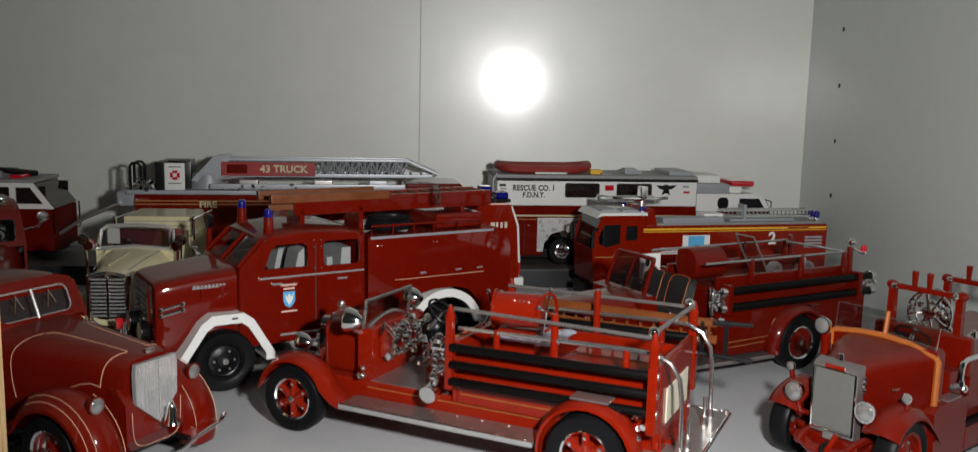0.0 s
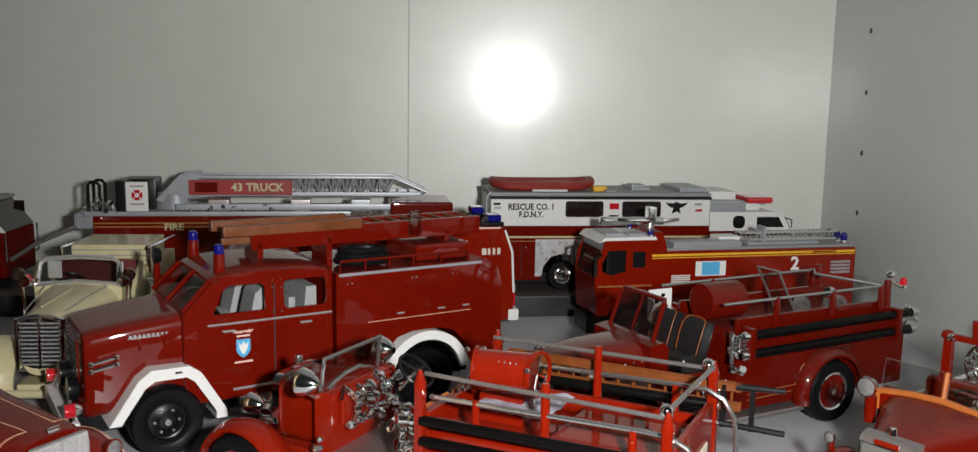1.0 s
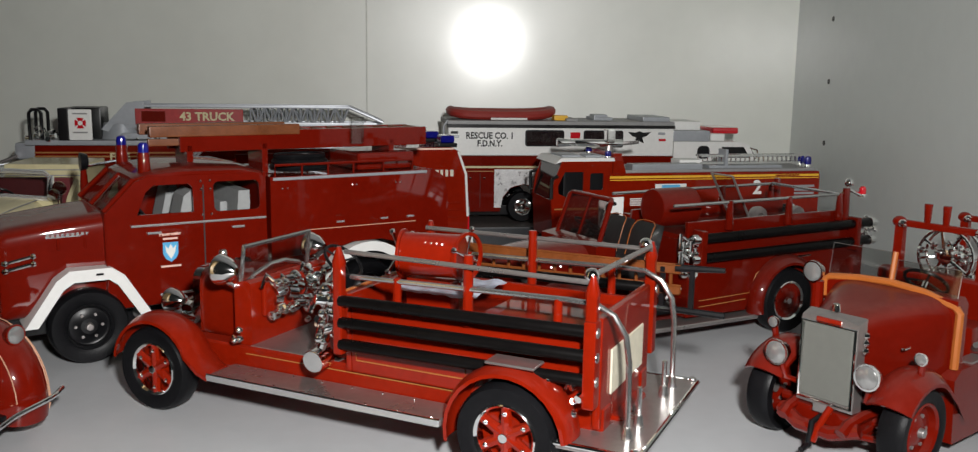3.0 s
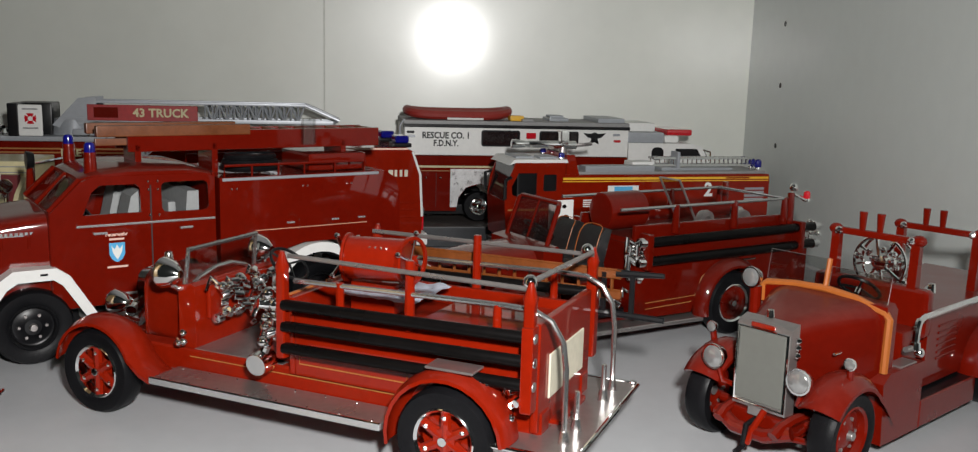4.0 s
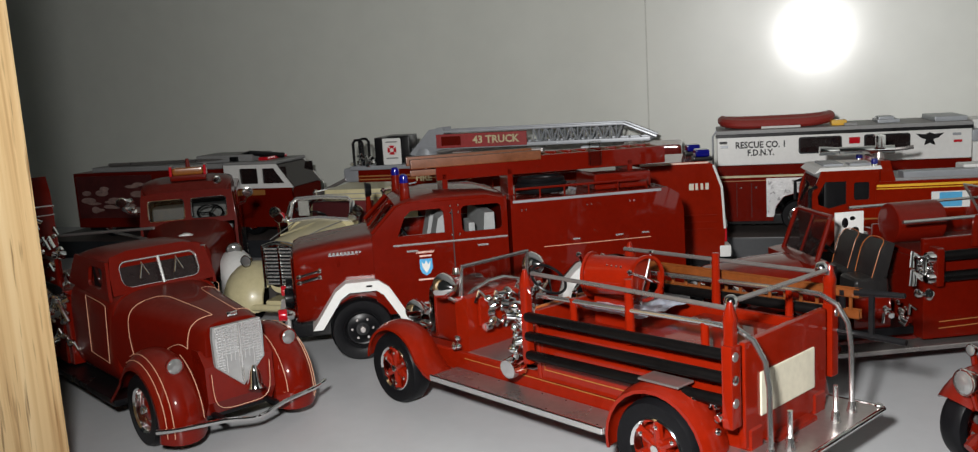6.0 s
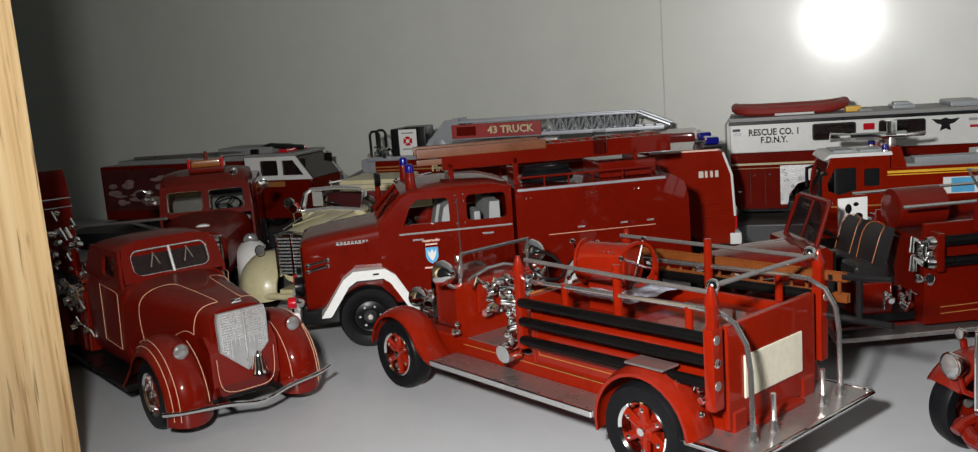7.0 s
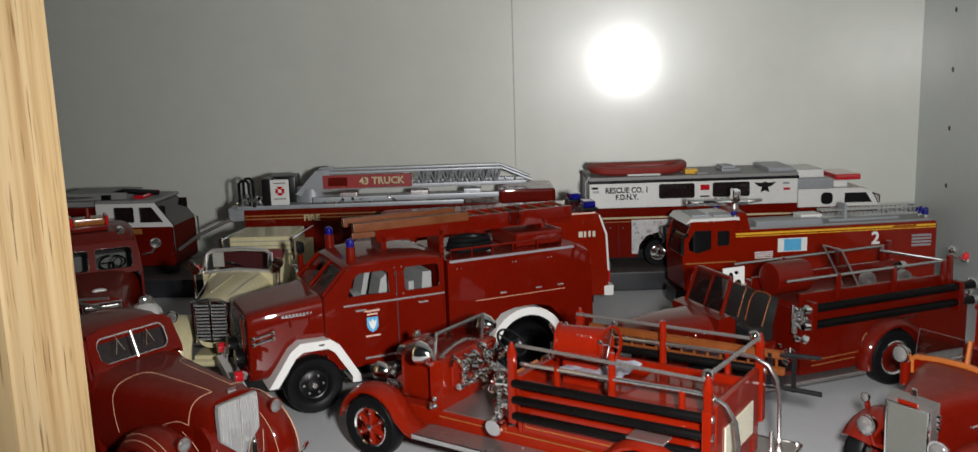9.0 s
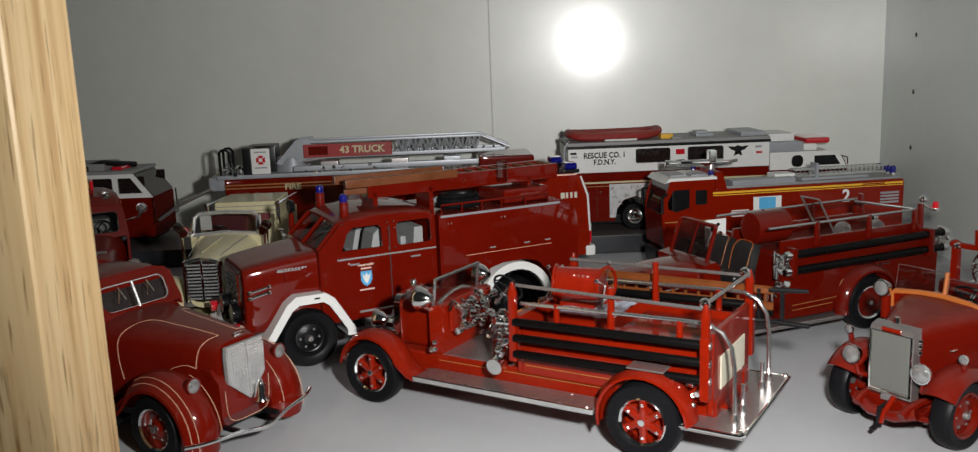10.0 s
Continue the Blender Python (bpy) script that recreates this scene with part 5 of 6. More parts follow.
    part("body_line", tube([(36, 17.35, 12), (16.4, 17.35, 12.6)], 0.15, 5), GOLD, t)
    part("bed_side", box(-30, 40, 13.4, 15.0, 33, 39.2, 0.4), RED_DEEP, t)
    part("bed_side", box(-30, 40, -15.0, -13.4, 33, 39.2, 0.4), RED_DEEP, t)
    for k in (1, -1):
        for z in (34.6, 28.4):
            h = part("hose", cyl((39, k * 18.9, z - 0.3), (-38, k * 18.9, z + 0.3), 1.6, n=14, bev=0.3), HOSE, t, "black suction hose")
            part("hose_cap", cyl((-38, k * 18.9, z + 0.3), (-41, k * 18.9, z + 0.3), 1.9, 1.5, 12, bev=0.3), CHROME, h)
            part("hose_cap", cyl((41.5, k * 18.9, z - 0.3), (39, k * 18.9, z - 0.3), 1.6, 1.9, 12, bev=0.3), CHROME, h)
        for x in (38, -31):
            part("hose_clamp", box(x - 1.2, x + 1.2, k * 18.6 - 2.4, k * 18.6 + 2.4, 25.6, 37.2, 0.6), RED_DEEP, t)
        for x in (24, -2, -26):
            part("rail_post", cyl((x, k * 16, 36), (x, k * 16, 45.4), 1.5, 0.9, 10, bev=0.2), RED_DEEP, t)
        part("side_rail", tube([(47, k * 16, 44.8), (24, k * 16, 44.9), (-27, k * 16, 45.0)], 0.52, 8), POLISHED, t)
        part("end_post", cyl((-29, k * 16, 33), (-29, k * 16, 47), 1.5, 1.2, 10, bev=0.3), RED_DEEP, t)
    part("cross_rail", tube([(-27, 16, 45.0), (-10, 0, 47.6), (-27, -16, 45.0)], 0.52, 8), POLISHED, t)
    part("bell", ball((-30, 16, 48.8), 1.5, sz=1.1, n=12), CHROME, t)
    beacon(t, -36.5, 16.5, 43.6, 1.25, 3.8, RED_LENS)
    part("bell_bracket", tube([(-29, 16, 47), (-36.5, 16.5, 43.8)], 0.6, 7), CHROME, t)
    valve_cluster(t, -40, 17, 31, 12, 1.7, 95, ("valve", "knob", "pipe"), (1.6, 2, 5))
    tk = part("booster_tank", cyl((26, -1, 41.6), (42, -1, 41.6), 6.4, n=28, bev=1.0), RED_DULL, t, "red booster drum with gold rings")
    for x in (25.8,):
        part("tank_ring", tube([(x, -1 + 4.2 * math.cos(a), 41.6 + 4.2 * math.sin(a)) for a in [2 * math.pi * i / 24 for i in range(24)]], 0.35, 6, closed=True), GOLD, tk)
    part("bed_floor", box(-30, 40, -13.4, 13.4, 30, 34.6), RED_DULL, t)
    gl = prism([(6, 35), (6.5, 35), (16.5, 52), (16, 52)], -2, 8)
    part("clear_shield", gl, GLASS, t, "leaning clear plastic shield")
    part("shield_edge", tube([(6.2, 8, 35), (16.2, 8, 52), (16.2, -2, 52), (6.2, -2, 35)], 0.4, 6), STEEL, t)
    # Added rings imitate the pale elliptical reflections over the bed.
    for x, y in ((-4, 0), (-18, 4)):
        part("hose_roll", lathe([(3.2, -1.4), (3.5, 0), (3.2, 1.4), (1.4, 1.6), (1.4, -1.6), (3.2, -1.4)], x, y, 36.4, 22), STEEL, t, "steel ring standing in for a pale reflection")
    part("locker_bar", box(-12, 4, 17.2, 17.9, 24.8, 25.4, 0.2, 1), CHROME, t)
    return t


seat_engine()

# ---- display bases ----
def display_base(x0, x1, y0, y1, h, turn, label):
    cx, cy = (x0 + x1) / 2, (y0 + y1) / 2
    b = link("display_base", box(-(x1 - x0) / 2, (x1 - x0) / 2, -(y1 - y0) / 2, (y1 - y0) / 2, 0, h, 1.0, 2), BASE)
    b.matrix_world = pose(cx * MM, cy * MM, 0, 0, 0, turn)
    return tagged(b, label, "base")


BASE = material("black_base", (0.02, 0.022, 0.026), 0.42, var=0.3, dust=0.25)


# ---- the white and red rescue truck ----
def rescue_truck():
    display_base(-2, 190, 498, 554, 10.5, 7, "black plastic display base under the rescue truck")
    t = thing("rescue_truck", .071, .524, 7, "white-over-red model rescue truck with a red inflatable boat on its roof", "model truck", MODELS, z=.0105)
    part("chassis", box(-58, 94, -10, 10, 3, 8, 0.5), BLACK, t)
    for x in (-23.6, 70):
        for k in (1, -1):
            wheel(t, x, k * 15.6, 7.6, 5, CHROME, k, rim_ratio=0.58, z=8.2)
    part("lower_body", prism([(-61, 33.5), (53, 33.5), (53, 6), (-12, 6), (-13, 12), (-17, 17.6), (-23.6, 19.4), (-30, 17.6), (-34, 12), (-35, 6), (-61, 6)], -18, 18, 0.5), RED, t)
    part("upper_body", box(-61, 53, -18.2, 18.2, 33.7, 48.4, 0.6), WHITE, t)
    part("roof", box(-61.4, 53.2, -18.6, 18.6, 48.4, 50.8, 0.5), GREY, t)
    part("roof_edge", box(-61.6, 53.4, -19.0, -18.5, 47.4, 49.0, 0.15, 1), BLACK, t)
    ap = [(-38, 8), (-38, 27), (-9, 27), (-9, 8), (-12.6, 8), (-13.4, 13), (-17.4, 18), (-23.6, 19.8), (-30, 18), (-33.8, 13), (-34.6, 8)]
    part("wheel_surround", prism(ap, -18.7, -18.1, 0.0), CHECKER, t, "bright chequer-plate wheel surround")
    for x0, x1 in ((-23, -3.5), (6.4, 26.6)):
        w = part("side_window", prism(rounded(x0, x1, 38.4, 46.4, 1.2), -18.8, -18.2), BLACK, t)
        part("pane", prism(rounded(x0 + 0.7, x1 - 0.7, 39.1, 45.7, 0.9), -18.95, -18.75), SMOKED, w)
    part("warning_light", box(-0.3, 4.6, -18.9, -18.2, 42.4, 45.4, 0.2, 1), RED_LENS, t)
    part("grip", box(-0.3, 4.6, -18.7, -18.2, 38.6, 39.4, 0.1, 1), BLACK, t)
    for x in (8, 11.5):
        part("round_light", cyl((x, -18, 36.6), (x, -18.8, 36.6), 1.2, n=12), BLACK, t)
    for x, z, m in ((46.5, 45, SILVER), (47, 41.8, RED_LENS), (-58, 45, BLACK), (-57.5, 43, SILVER)):
        part("marker_light", box(x - 1.8, x + 1.8, -18.7, -18.2, z - 0.6, z + 0.6, 0.15, 1), m, t)
    lettering("RESCUE CO. 1", 4.4, -40.5, -18.3, 43.4, BLACK, t, -1, 0.86)
    lettering("F.D.N.Y.", 4.2, -40.5, -18.3, 39.6, BLACK, t, -1, 0.86)
    wg = [(29, 45.8), (33, 45.4), (35, 46.2), (37, 45.4), (41, 45.8), (38.6, 43.6), (36.6, 43.0), (37.4, 40.2), (35, 41.2), (32.6, 40.2), (33.4, 43.0), (31.4, 43.6)]
    part("wing_emblem", prism(wg, -18.5, -18.2), BLACK, t, "black winged emblem")
    part("stripe", box(-60.8, 52.8, -18.25, -18.0, 27.6, 28.6), CREAM, t)
    part("stripe", box(-60.8, 52.8, -18.25, -18.0, 25.8, 26.2), GOLD, t)
    lettering("FIRE", 4.4, -11, -18.3, 27.4, CREAM, t, -1, 0.8)
    for x in (-52, -45, -4, 14, 30, 42):
        part("locker_seam", box(x - 0.1, x + 0.1, -18.15, -17.95, 8, 25), DARK, t)
        part("locker_knob", ball((x + 2, -18.3, 22.6), 0.6, n=6), CHROME, t)
    # cab
    part("cab_lower", box(54, 98, -17.6, 17.6, 5, 31, 1.4, 3), RED, t)
    cab = prism([(53.5, 31), (53.5, 41), (88, 41), (93.6, 39.4), (98, 31)], -17.6, 17.6, 1.0, 2)
    part("cab_upper", cab, WHITE, t)
    part("cab_window", prism([(79, 33), (79, 38.4), (90.6, 38.4), (94, 33)], -17.95, -17.5), BLACK, t)
    part("cab_window", prism(rounded(66, 72.4, 32.4, 39, 2.4), -17.95, -17.5), BLACK, t)
    part("windscreen", prism([(95.0, 38.2), (98.3, 32), (98.7, 32), (95.4, 38.2)], -15.5, 15.5), SMOKED, t)
    part("mirror_arm", tube([(94, -17.5, 38), (97.5, -19, 37), (97.5, -19, 33)], 0.45, 6), CHROME, t)
    part("roof_unit", box(53.6, 73, -16, 12, 41, 46.4, 0.6), SILVER, t)
    part("roof_unit", box(55, 70, -10, 14, 46.4, 50.8, 0.6), WHITE, t)
    part("roof_unit", box(74, 82, -14, 6, 41, 45, 1.2, 2), WHITE, t)
    part("light_bar", box(76, 90, -12, 12, 44.6, 48, 1.2, 2), RED_LENS, t)
    part("rear_ladder", tube([(-61.8, -17, 22), (-63, -17, 24), (-63, -17, 48), (-61, -17, 51)], 0.5, 6), SILVER, t)
    for x0, x1, y0, y1, h in ((14, 24, -8, 8, 1.6), (15, 22, -5, 5, 2.8), (-2, 4, -16, 0, 1.2), (38, 52, -14, 14, 2.2)):
        part("roof_hatch", box(x0, x1, y0, y1, 50.6, 50.8 + h, 0.4), SILVER if x0 > 10 else GREY, t)
    part("yellow_case", box(-7.5, -0.5, -13, -6, 50.8, 53.4, 0.5), YELLOW, t)
    part("roof_rail", cyl((-40, -17, 51.6), (-22, -17, 51.6), 0.6, n=8), WHITE, t)
    # boat
    boat = bmesh.new()
    pts = [(-56, 4, 0.8), (-58, 0, 1.4), (-56, -9, 0.8), (-46, -12, 0), (-20, -12, 0), (-10, -8, 0.8), (-7, -1, 1.8), (-10, 6, 0.8), (-20, 10, 0), (-46, 10, 0)]
    dense = []
    for i in range(len(pts)):
        a, b, c, d = [Vector(pts[(i + j - 1) % len(pts)]) for j in range(4)]
        for q in range(5):
            f = q / 5
            dense.append(0.5 * ((2 * b) + (c - a) * f + (2 * a - 5 * b + 4 * c - d) * f * f + (3 * b - a - 3 * c + d) * f ** 3))
    tube([(p.x, p.y, 53.4 + p.z) for p in dense], 2.5, 10, closed=True, bm=boat)
    bt = link("inflatable_boat", boat, BOAT)
    bt.matrix_world = t.matrix_basis
    tagged(bt, "red inflatable boat lying on the rescue truck roof", "boat")
    fl = box(-54, -12, -10, 8, 51.2, 52.6, 0.5)
    part("boat_floor", fl, BOAT, bt)
    return t


BOAT = material("boat_rubber", (0.27, 0.022, 0.016), 0.45, dust=0.35)
CHECKER = material("chequer_plate", (0.62, 0.62, 0.62), 0.3, metal=0.5, var=0.25, scale=400, bump=0.5, bump_scale=1400)
rescue_truck()


# ---- the crash tender with the yellow stripe ----
def crash_tender():
    t = thing("crash_tender", .127, .4623, 193, "red model crash tender with a yellow stripe and grey roof gear", "model truck", MODELS)
    t.scale = (1, 0.76, 1)
    part("chassis", box(-48, 76, -11, 11, 6, 14, 0.5), BLACK, t)
    for x in (-26, -6, 58):
        for k in (1, -1):
            wheel(t, x - (4 if x > 50 else 0), k * 15.4, 9, 6, RED, k, rim_ratio=0.55)
    part("body", prism([(49, 14), (49, 43), (-52, 43), (-52.6, 41), (-52.6, 14), (-40, 14), (-37, 20), (-16, 20), (-14, 20), (2, 20), (6, 14)], -18, 18, 0.6, 2), RED_BRIGHT, t)
    side_out = [(47.5, 14), (47.5, 48.4), (70, 48.4), (73.4, 40), (74.4, 32), (73.4, 15), (68, 15), (65, 20), (50, 20), (48.5, 14)]
    w1 = [(60.4, 34.6), (60.4, 43.8), (68.6, 43.8), (71.6, 38), (71.2, 34.6), (67, 32.8)]
    w2 = rounded(51.4, 57.4, 36, 43.2, 0.8)
    for k in (1, -1):
        b = flank_panel(side_out, [w1, w2], 0, 1.0)
        for v in b.verts:
            v.co.y = k * (17.8 - abs(v.co.y))
        part("cab_side", b, RED_BRIGHT, t)
        part("yellow_stripe", box(-52, 48.6, k * 18.1 - 0.12, k * 18.1 + 0.12, 40.8, 41.8), YELLOW, t)
        part("yellow_stripe", box(-52, 48.6, k * 18.1 - 0.12, k * 18.1 + 0.12, 39.9, 40.3), YELLOW, t)
        part("low_stripe", box(48, 73, k * 18.0 - 0.1, k * 18.0 + 0.1, 27.8, 28.4), GOLD, t)
        st = part("side_sticker", box(13, 27.6, k * 18.1 - 0.15, k * 18.1 + 0.15, 31.6, 38.2), WHITE, t, "white and pale blue sticker")
        part("sticker_picture", box(16, 24.6, k * 18.3 - 0.1, k * 18.3 + 0.1, 32, 37.8), LIGHT_BLUE, st)
        for i in range(4):
            part("side_vent", box(30, 39, k * 18.1 - 0.2, k * 18.1 + 0.2, 29 + i * 0.9, 29.5 + i * 0.9), WHITE, t)
            part("side_vent", box(-50, -40, k * 18.1 - 0.2, k * 18.1 + 0.2, 31 + i * 1.6, 32.0 + i * 1.6), SILVER, t)
        lettering("2", 8.5, -21.5, k * 18.15, 35.8, WHITE, t, k, name="numeral")
        part("mirror", tube([(72, k * 18, 42), (75, k * 20.0, 41), (75, k * 20.0, 33)], 0.8, 6), BLACK, t)
        part("marker_words", box(-42, -30, k * 18.25 - 0.05, k * 18.25 + 0.05, 41.0, 41.6), RED_BRIGHT, t)
    part("cab_roof", prism([(46.5, 48.2), (47, 49.6), (70.6, 49.6), (73, 47.2), (70, 48.2)], -18, 18, 0.4), WHITE, t)
    part("cab_back", box(47.6, 48.6, -17.2, 17.2, 14, 48), RED_BRIGHT, t)
    part("windscreen", prism([(70.4, 48), (74.2, 32), (74.0, 32), (70.1, 48)], -17, 17), SMOKED, t)
    part("cab_nose", prism([(74.6, 32), (73.4, 15), (70, 15), (70, 32)], -17, 17, 0.8), RED, t)
    part("cab_interior", box(49, 69, -16, 16, 20, 46, 1.5), BLACK, t)
    for x0, x1, y0, y1 in ((50, 58, 2, 12), (60, 68, -12, 10)):
        part("roof_panel", box(x0, x1, y0, y1, 49.4, 50.4, 0.3), SILVER, t)
    beacon(t, 49, 15.5, 49.4, 1.4, 3.2, BLUE)
    beacon(t, 49, -15.5, 49.4, 1.4, 3.2, BLUE)
    part("shoulder", prism([(47, 43), (47, 51.5), (43.4, 51.5), (41, 43)], -17, 17, 1.0), RED_BRIGHT, t)
    # roof deck and gear
    part("roof_deck", box(-51, 42, -16.6, 16.6, 43, 44.2, 0.3), GREY, t)
    part("roof_box", box(5, 38, 7, 16.4, 44, 46.6, 0.4), SILVER, t)
    part("roof_box", box(2, 13, -4, 8, 44, 47.8, 0.5), WHITE, t)
    part("roof_box", box(-36, 0, -12, 12, 44, 45.4, 0.4), SILVER, t)
    lad = ladder(t, -47, 4, 10.5, 46.4, 3.2, CHROME, 22, True, 0.5)
    ladder(t, -47, 4, 4.5, 46.4, 3.2, CHROME, 22, True, 0.5)
    part("ladder_post", box(-9, -7.6, 3, 12, 44, 52.5, 0.3), SILVER, t)
    for k in (6, 13):
        beacon(t, -48.5, k, 44.2, 1.7, 5.2, BLUE)
    # monitor
    part("monitor_base", cyl((44, 0, 51), (44, 0, 54), 2.0, 1.6, 14), STEEL, t)
    mon = part("monitor", cyl((60, 0, 55.0), (38, 0, 54.6), 1.6, 1.8, 14, bev=0.2), CHROME, t, "bright water monitor on the roof")
    part("nozzle", cyl((68, 0, 55.2), (60, 0, 55.0), 2.0, 1.4, 14, bev=0.3), CHROME, mon)
    part("handle", tube([(38, 0, 54.6), (34, 2, 55), (31, 2, 55.4)], 0.8, 8), STEEL, mon)
    part("yoke", box(42, 46, -3, 3, 55, 61, 0.6), CHROME, mon)
    return t


crash_tender()


# ---- the van body behind the tanker ----
def van_truck():
    t = thing("van_fire_truck", .012, .455, 196, "bright red model fire van with pale rear trim and blue light", "model truck", MODELS)
    part("body", prism([(-5, 14), (-5.6, 24), (-4.6, 42), (-1.6, 51.5), (2, 53.4), (100, 53.4), (112, 44), (122, 38), (122, 12), (-3, 12)], -19.6, 19.6, 1.6, 3), RED_BRIGHT, t)
    part("roof_edge", box(1, 30, 17.8, 19.9, 52.4, 53.2, 0.3), PINK, t)
    for k in (1, -1):
        part("corner_trim", tube([(-1.0, k * 19.2, 51.6), (-4.4, k * 19.4, 42), (-5.4, k * 19.4, 24)], 0.6, 8), WHITE, t)
        lamp_o = part("tail_light", box(-6.3, -4.9, k * 17 - 2.4, k * 17 + 2.4, 18, 24, 0.4), RED_LENS, t)
        part("lens", box(-6.5, -6.0, k * 17 - 2.0, k * 17 + 2.0, 24.2, 27.6, 0.3), LENS, lamp_o)
        wheel(t, 18, k * 17, 9, 6, BLACK, k)
        wheel(t, 100, k * 17, 9, 6, BLACK, k)
        for i, w in enumerate((2.0, 1.1, 1.1, 1.4)):
            x = 5.0 + k * (3.4 - i * 2.2)
            part("numeral_bar", box(x - w / 2, x + w / 2, k * 19.72 - 0.08, k * 19.72 + 0.08, 41.2, 44.0), PAPER, t)
        for z in (24, 27, 30):
            part("flank_rib", box(-2, 60, k * 19.6 - 0.25, k * 19.6 + 0.25, z - 0.3, z + 0.3, 0.1, 1), RED_BRIGHT, t)
    part("rear_bumper", box(-8, -3, -20, 20, 11.4, 16.6, 0.8), WHITE, t)
    part("bumper_slot", box(-8.3, -7.8, -12, 12, 12.6, 15, 0.3), BLACK, t)
    part("chassis", box(0, 118, -12, 12, 6, 12.4, 0.5), BLACK, t)
    b = part("blue_light", box(-1, 7, 9, 18, 53.2, 55.0, 0.5), BLACK, t)
    part("dome", box(0, 6, 9.6, 17.4, 55.0, 58.2, 1.0, 3), BLUE, b)
    b = part("blue_light", box(-1, 7, -18, -9, 53.2, 55.0, 0.5), BLACK, t)
    part("dome", box(0, 6, -17.4, -9.6, 55.0, 58.2, 1.0, 3), BLUE, b)
    return t


van_truck()


# ---- the silver ladder truck ----
def ladder_truck():
    display_base(-196, -6, 487, 545, 10.5, 8, "black plastic display base under the ladder truck")
    t = thing("ladder_truck", -.1, .515, 8, "red and silver model ladder truck with a long lattice ladder", "model truck", MODELS, z=.0105)
    part("chassis", box(-85, 85, -10, 10, 4, 10, 0.5), BLACK, t)
    for x in (-55, 0, 60):
        for k in (1, -1):
            wheel(t, x, k * 15, 7.6, 5, CHROME, k, rim_ratio=0.58, z=8)
    part("body", box(-84, 86, -17.4, 17.4, 7, 37, 0.8), RED, t)
    part("deck", box(-88, 40, -18, 18, 37, 39.4, 0.5), SILVER, t)
    part("cab", box(60, 92, -17.4, 17.4, 7, 44, 2, 3), RED, t)
    for z in (33.6, 31.8):
        part("stripe", box(-84, 58, -17.7, -17.35, z - 0.35, z + 0.35), GOLD, t)
    lettering("FIRE", 4.6, -46, -17.7, 31.6, CREAM, t, -1, 1.1)
    # control station
    cs = part("control_box", box(-72, -56, -8, 8, 39, 54.5, 0.8), BLACK, t)
    part("panel", box(-68, -57.6, -19, -17.6, 39.5, 54, 0.9, 2), WHITE, t, "white board with a red badge")
    cross = []
    for q in range(4):
        for da, r in ((-34, 2.9), (0, 2.5), (34, 2.9), (45, 1.1)):
            a = radians(q * 90 + da)
            cross.append((-62.6 + r * math.cos(a), 47.6 + r * math.sin(a)))
    em = part("badge", prism(cross, -19.25, -18.95), RED_LENS, t)
    part("badge_centre", cyl((-62.6, -19.2, 47.6), (-62.6, -19.4, 47.6), 1.1, n=12), WHITE, em)
    for z in (52, 43.2):
        part("caption", box(-66, -59.4, -19.15, -18.95, z - 0.35, z + 0.35), GREY, t)
    part("panel_back", box(-73, -68, -18, -4, 39, 54.5, 0.8), BLACK, t)
    for y in (-16, -6):
        part("grab_frame", tube([(-86, y, 39), (-86, y, 52), (-84.6, y, 53.6), (-82, y, 53.6), (-80.6, y, 52), (-80.6, y, 39)], 0.8, 8), BLACK, t)
    valve_cluster(t, -82, -16, 42, 14, 2.0, 70, ("lever", "knob", "pipe"), (7, 2, 3))
    valve_cluster(t, -20, -17, 41, 14, 1.6, 71, ("lever", "knob", "pipe"), (22, 1, 1.5))
    part("deck_box", box(-94, -84, -14, 10, 30, 38, 1.5), SILVER, t)
    part("outrigger", tube([(-92, -16, 32), (-110, -18, 24), (-122, -18, 16)], 1.0, 10), STEEL, t)
    part("outrigger_beam", box(-45, 60, -17.5, -15, 40, 43, 0.5), SILVER, t)
    for x in (-30, 10, 40):
        part("deck_case", box(x, x + 10, -16, -6, 39.2, 45, 0.6), SILVER if x > 20 else STEEL, t)
    part("turntable", cyl((-48, 0, 39), (-48, 0, 47), 11, 9, 24, bev=0.5), SILVER, t)
    part("lift_ram", cyl((-44, -5, 44), (0, -5, 49.5), 1.8, n=12), STEEL, t)
    # lattice ladder
    top, low = 55.6, 47.0
    for k in (1, -1):
        y = k * 8
        part("ladder_heel", prism([(-56, 44), (-44, 57), (-36, 57.6), (-36, 46.5), (-50, 42)], y - 0.8, y + 0.8, 0.4), SILVER, t)
        chord = part("top_chord", box(-45, 62, y - 0.7, y + 0.7, top - 0.8, top + 0.6, 0.3), SILVER, t)
        part("low_chord", box(-45, 76, y - 1.0, y + 1.0, low - 1.0, low + 1.0, 0.3), SILVER, t)
        part("tip_chord", tube([(62, y, top), (79, y, low + 1.2), (76, y, low)], 0.8, 7), SILVER, t)
        n = 14
        for i in range(n):
            x0 = 14 + (62 - 14) * i / n
            x1 = 14 + (62 - 14) * (i + 1) / n
            part("lattice_bar", tube([(x0, y, low if i % 2 else top), (x1, y, top if i % 2 else low)], 0.5, 6), SILVER, t)
            part("lattice_bar", tube([(x0, y, low), (x0, y, top)], 0.4, 6), SILVER, t)
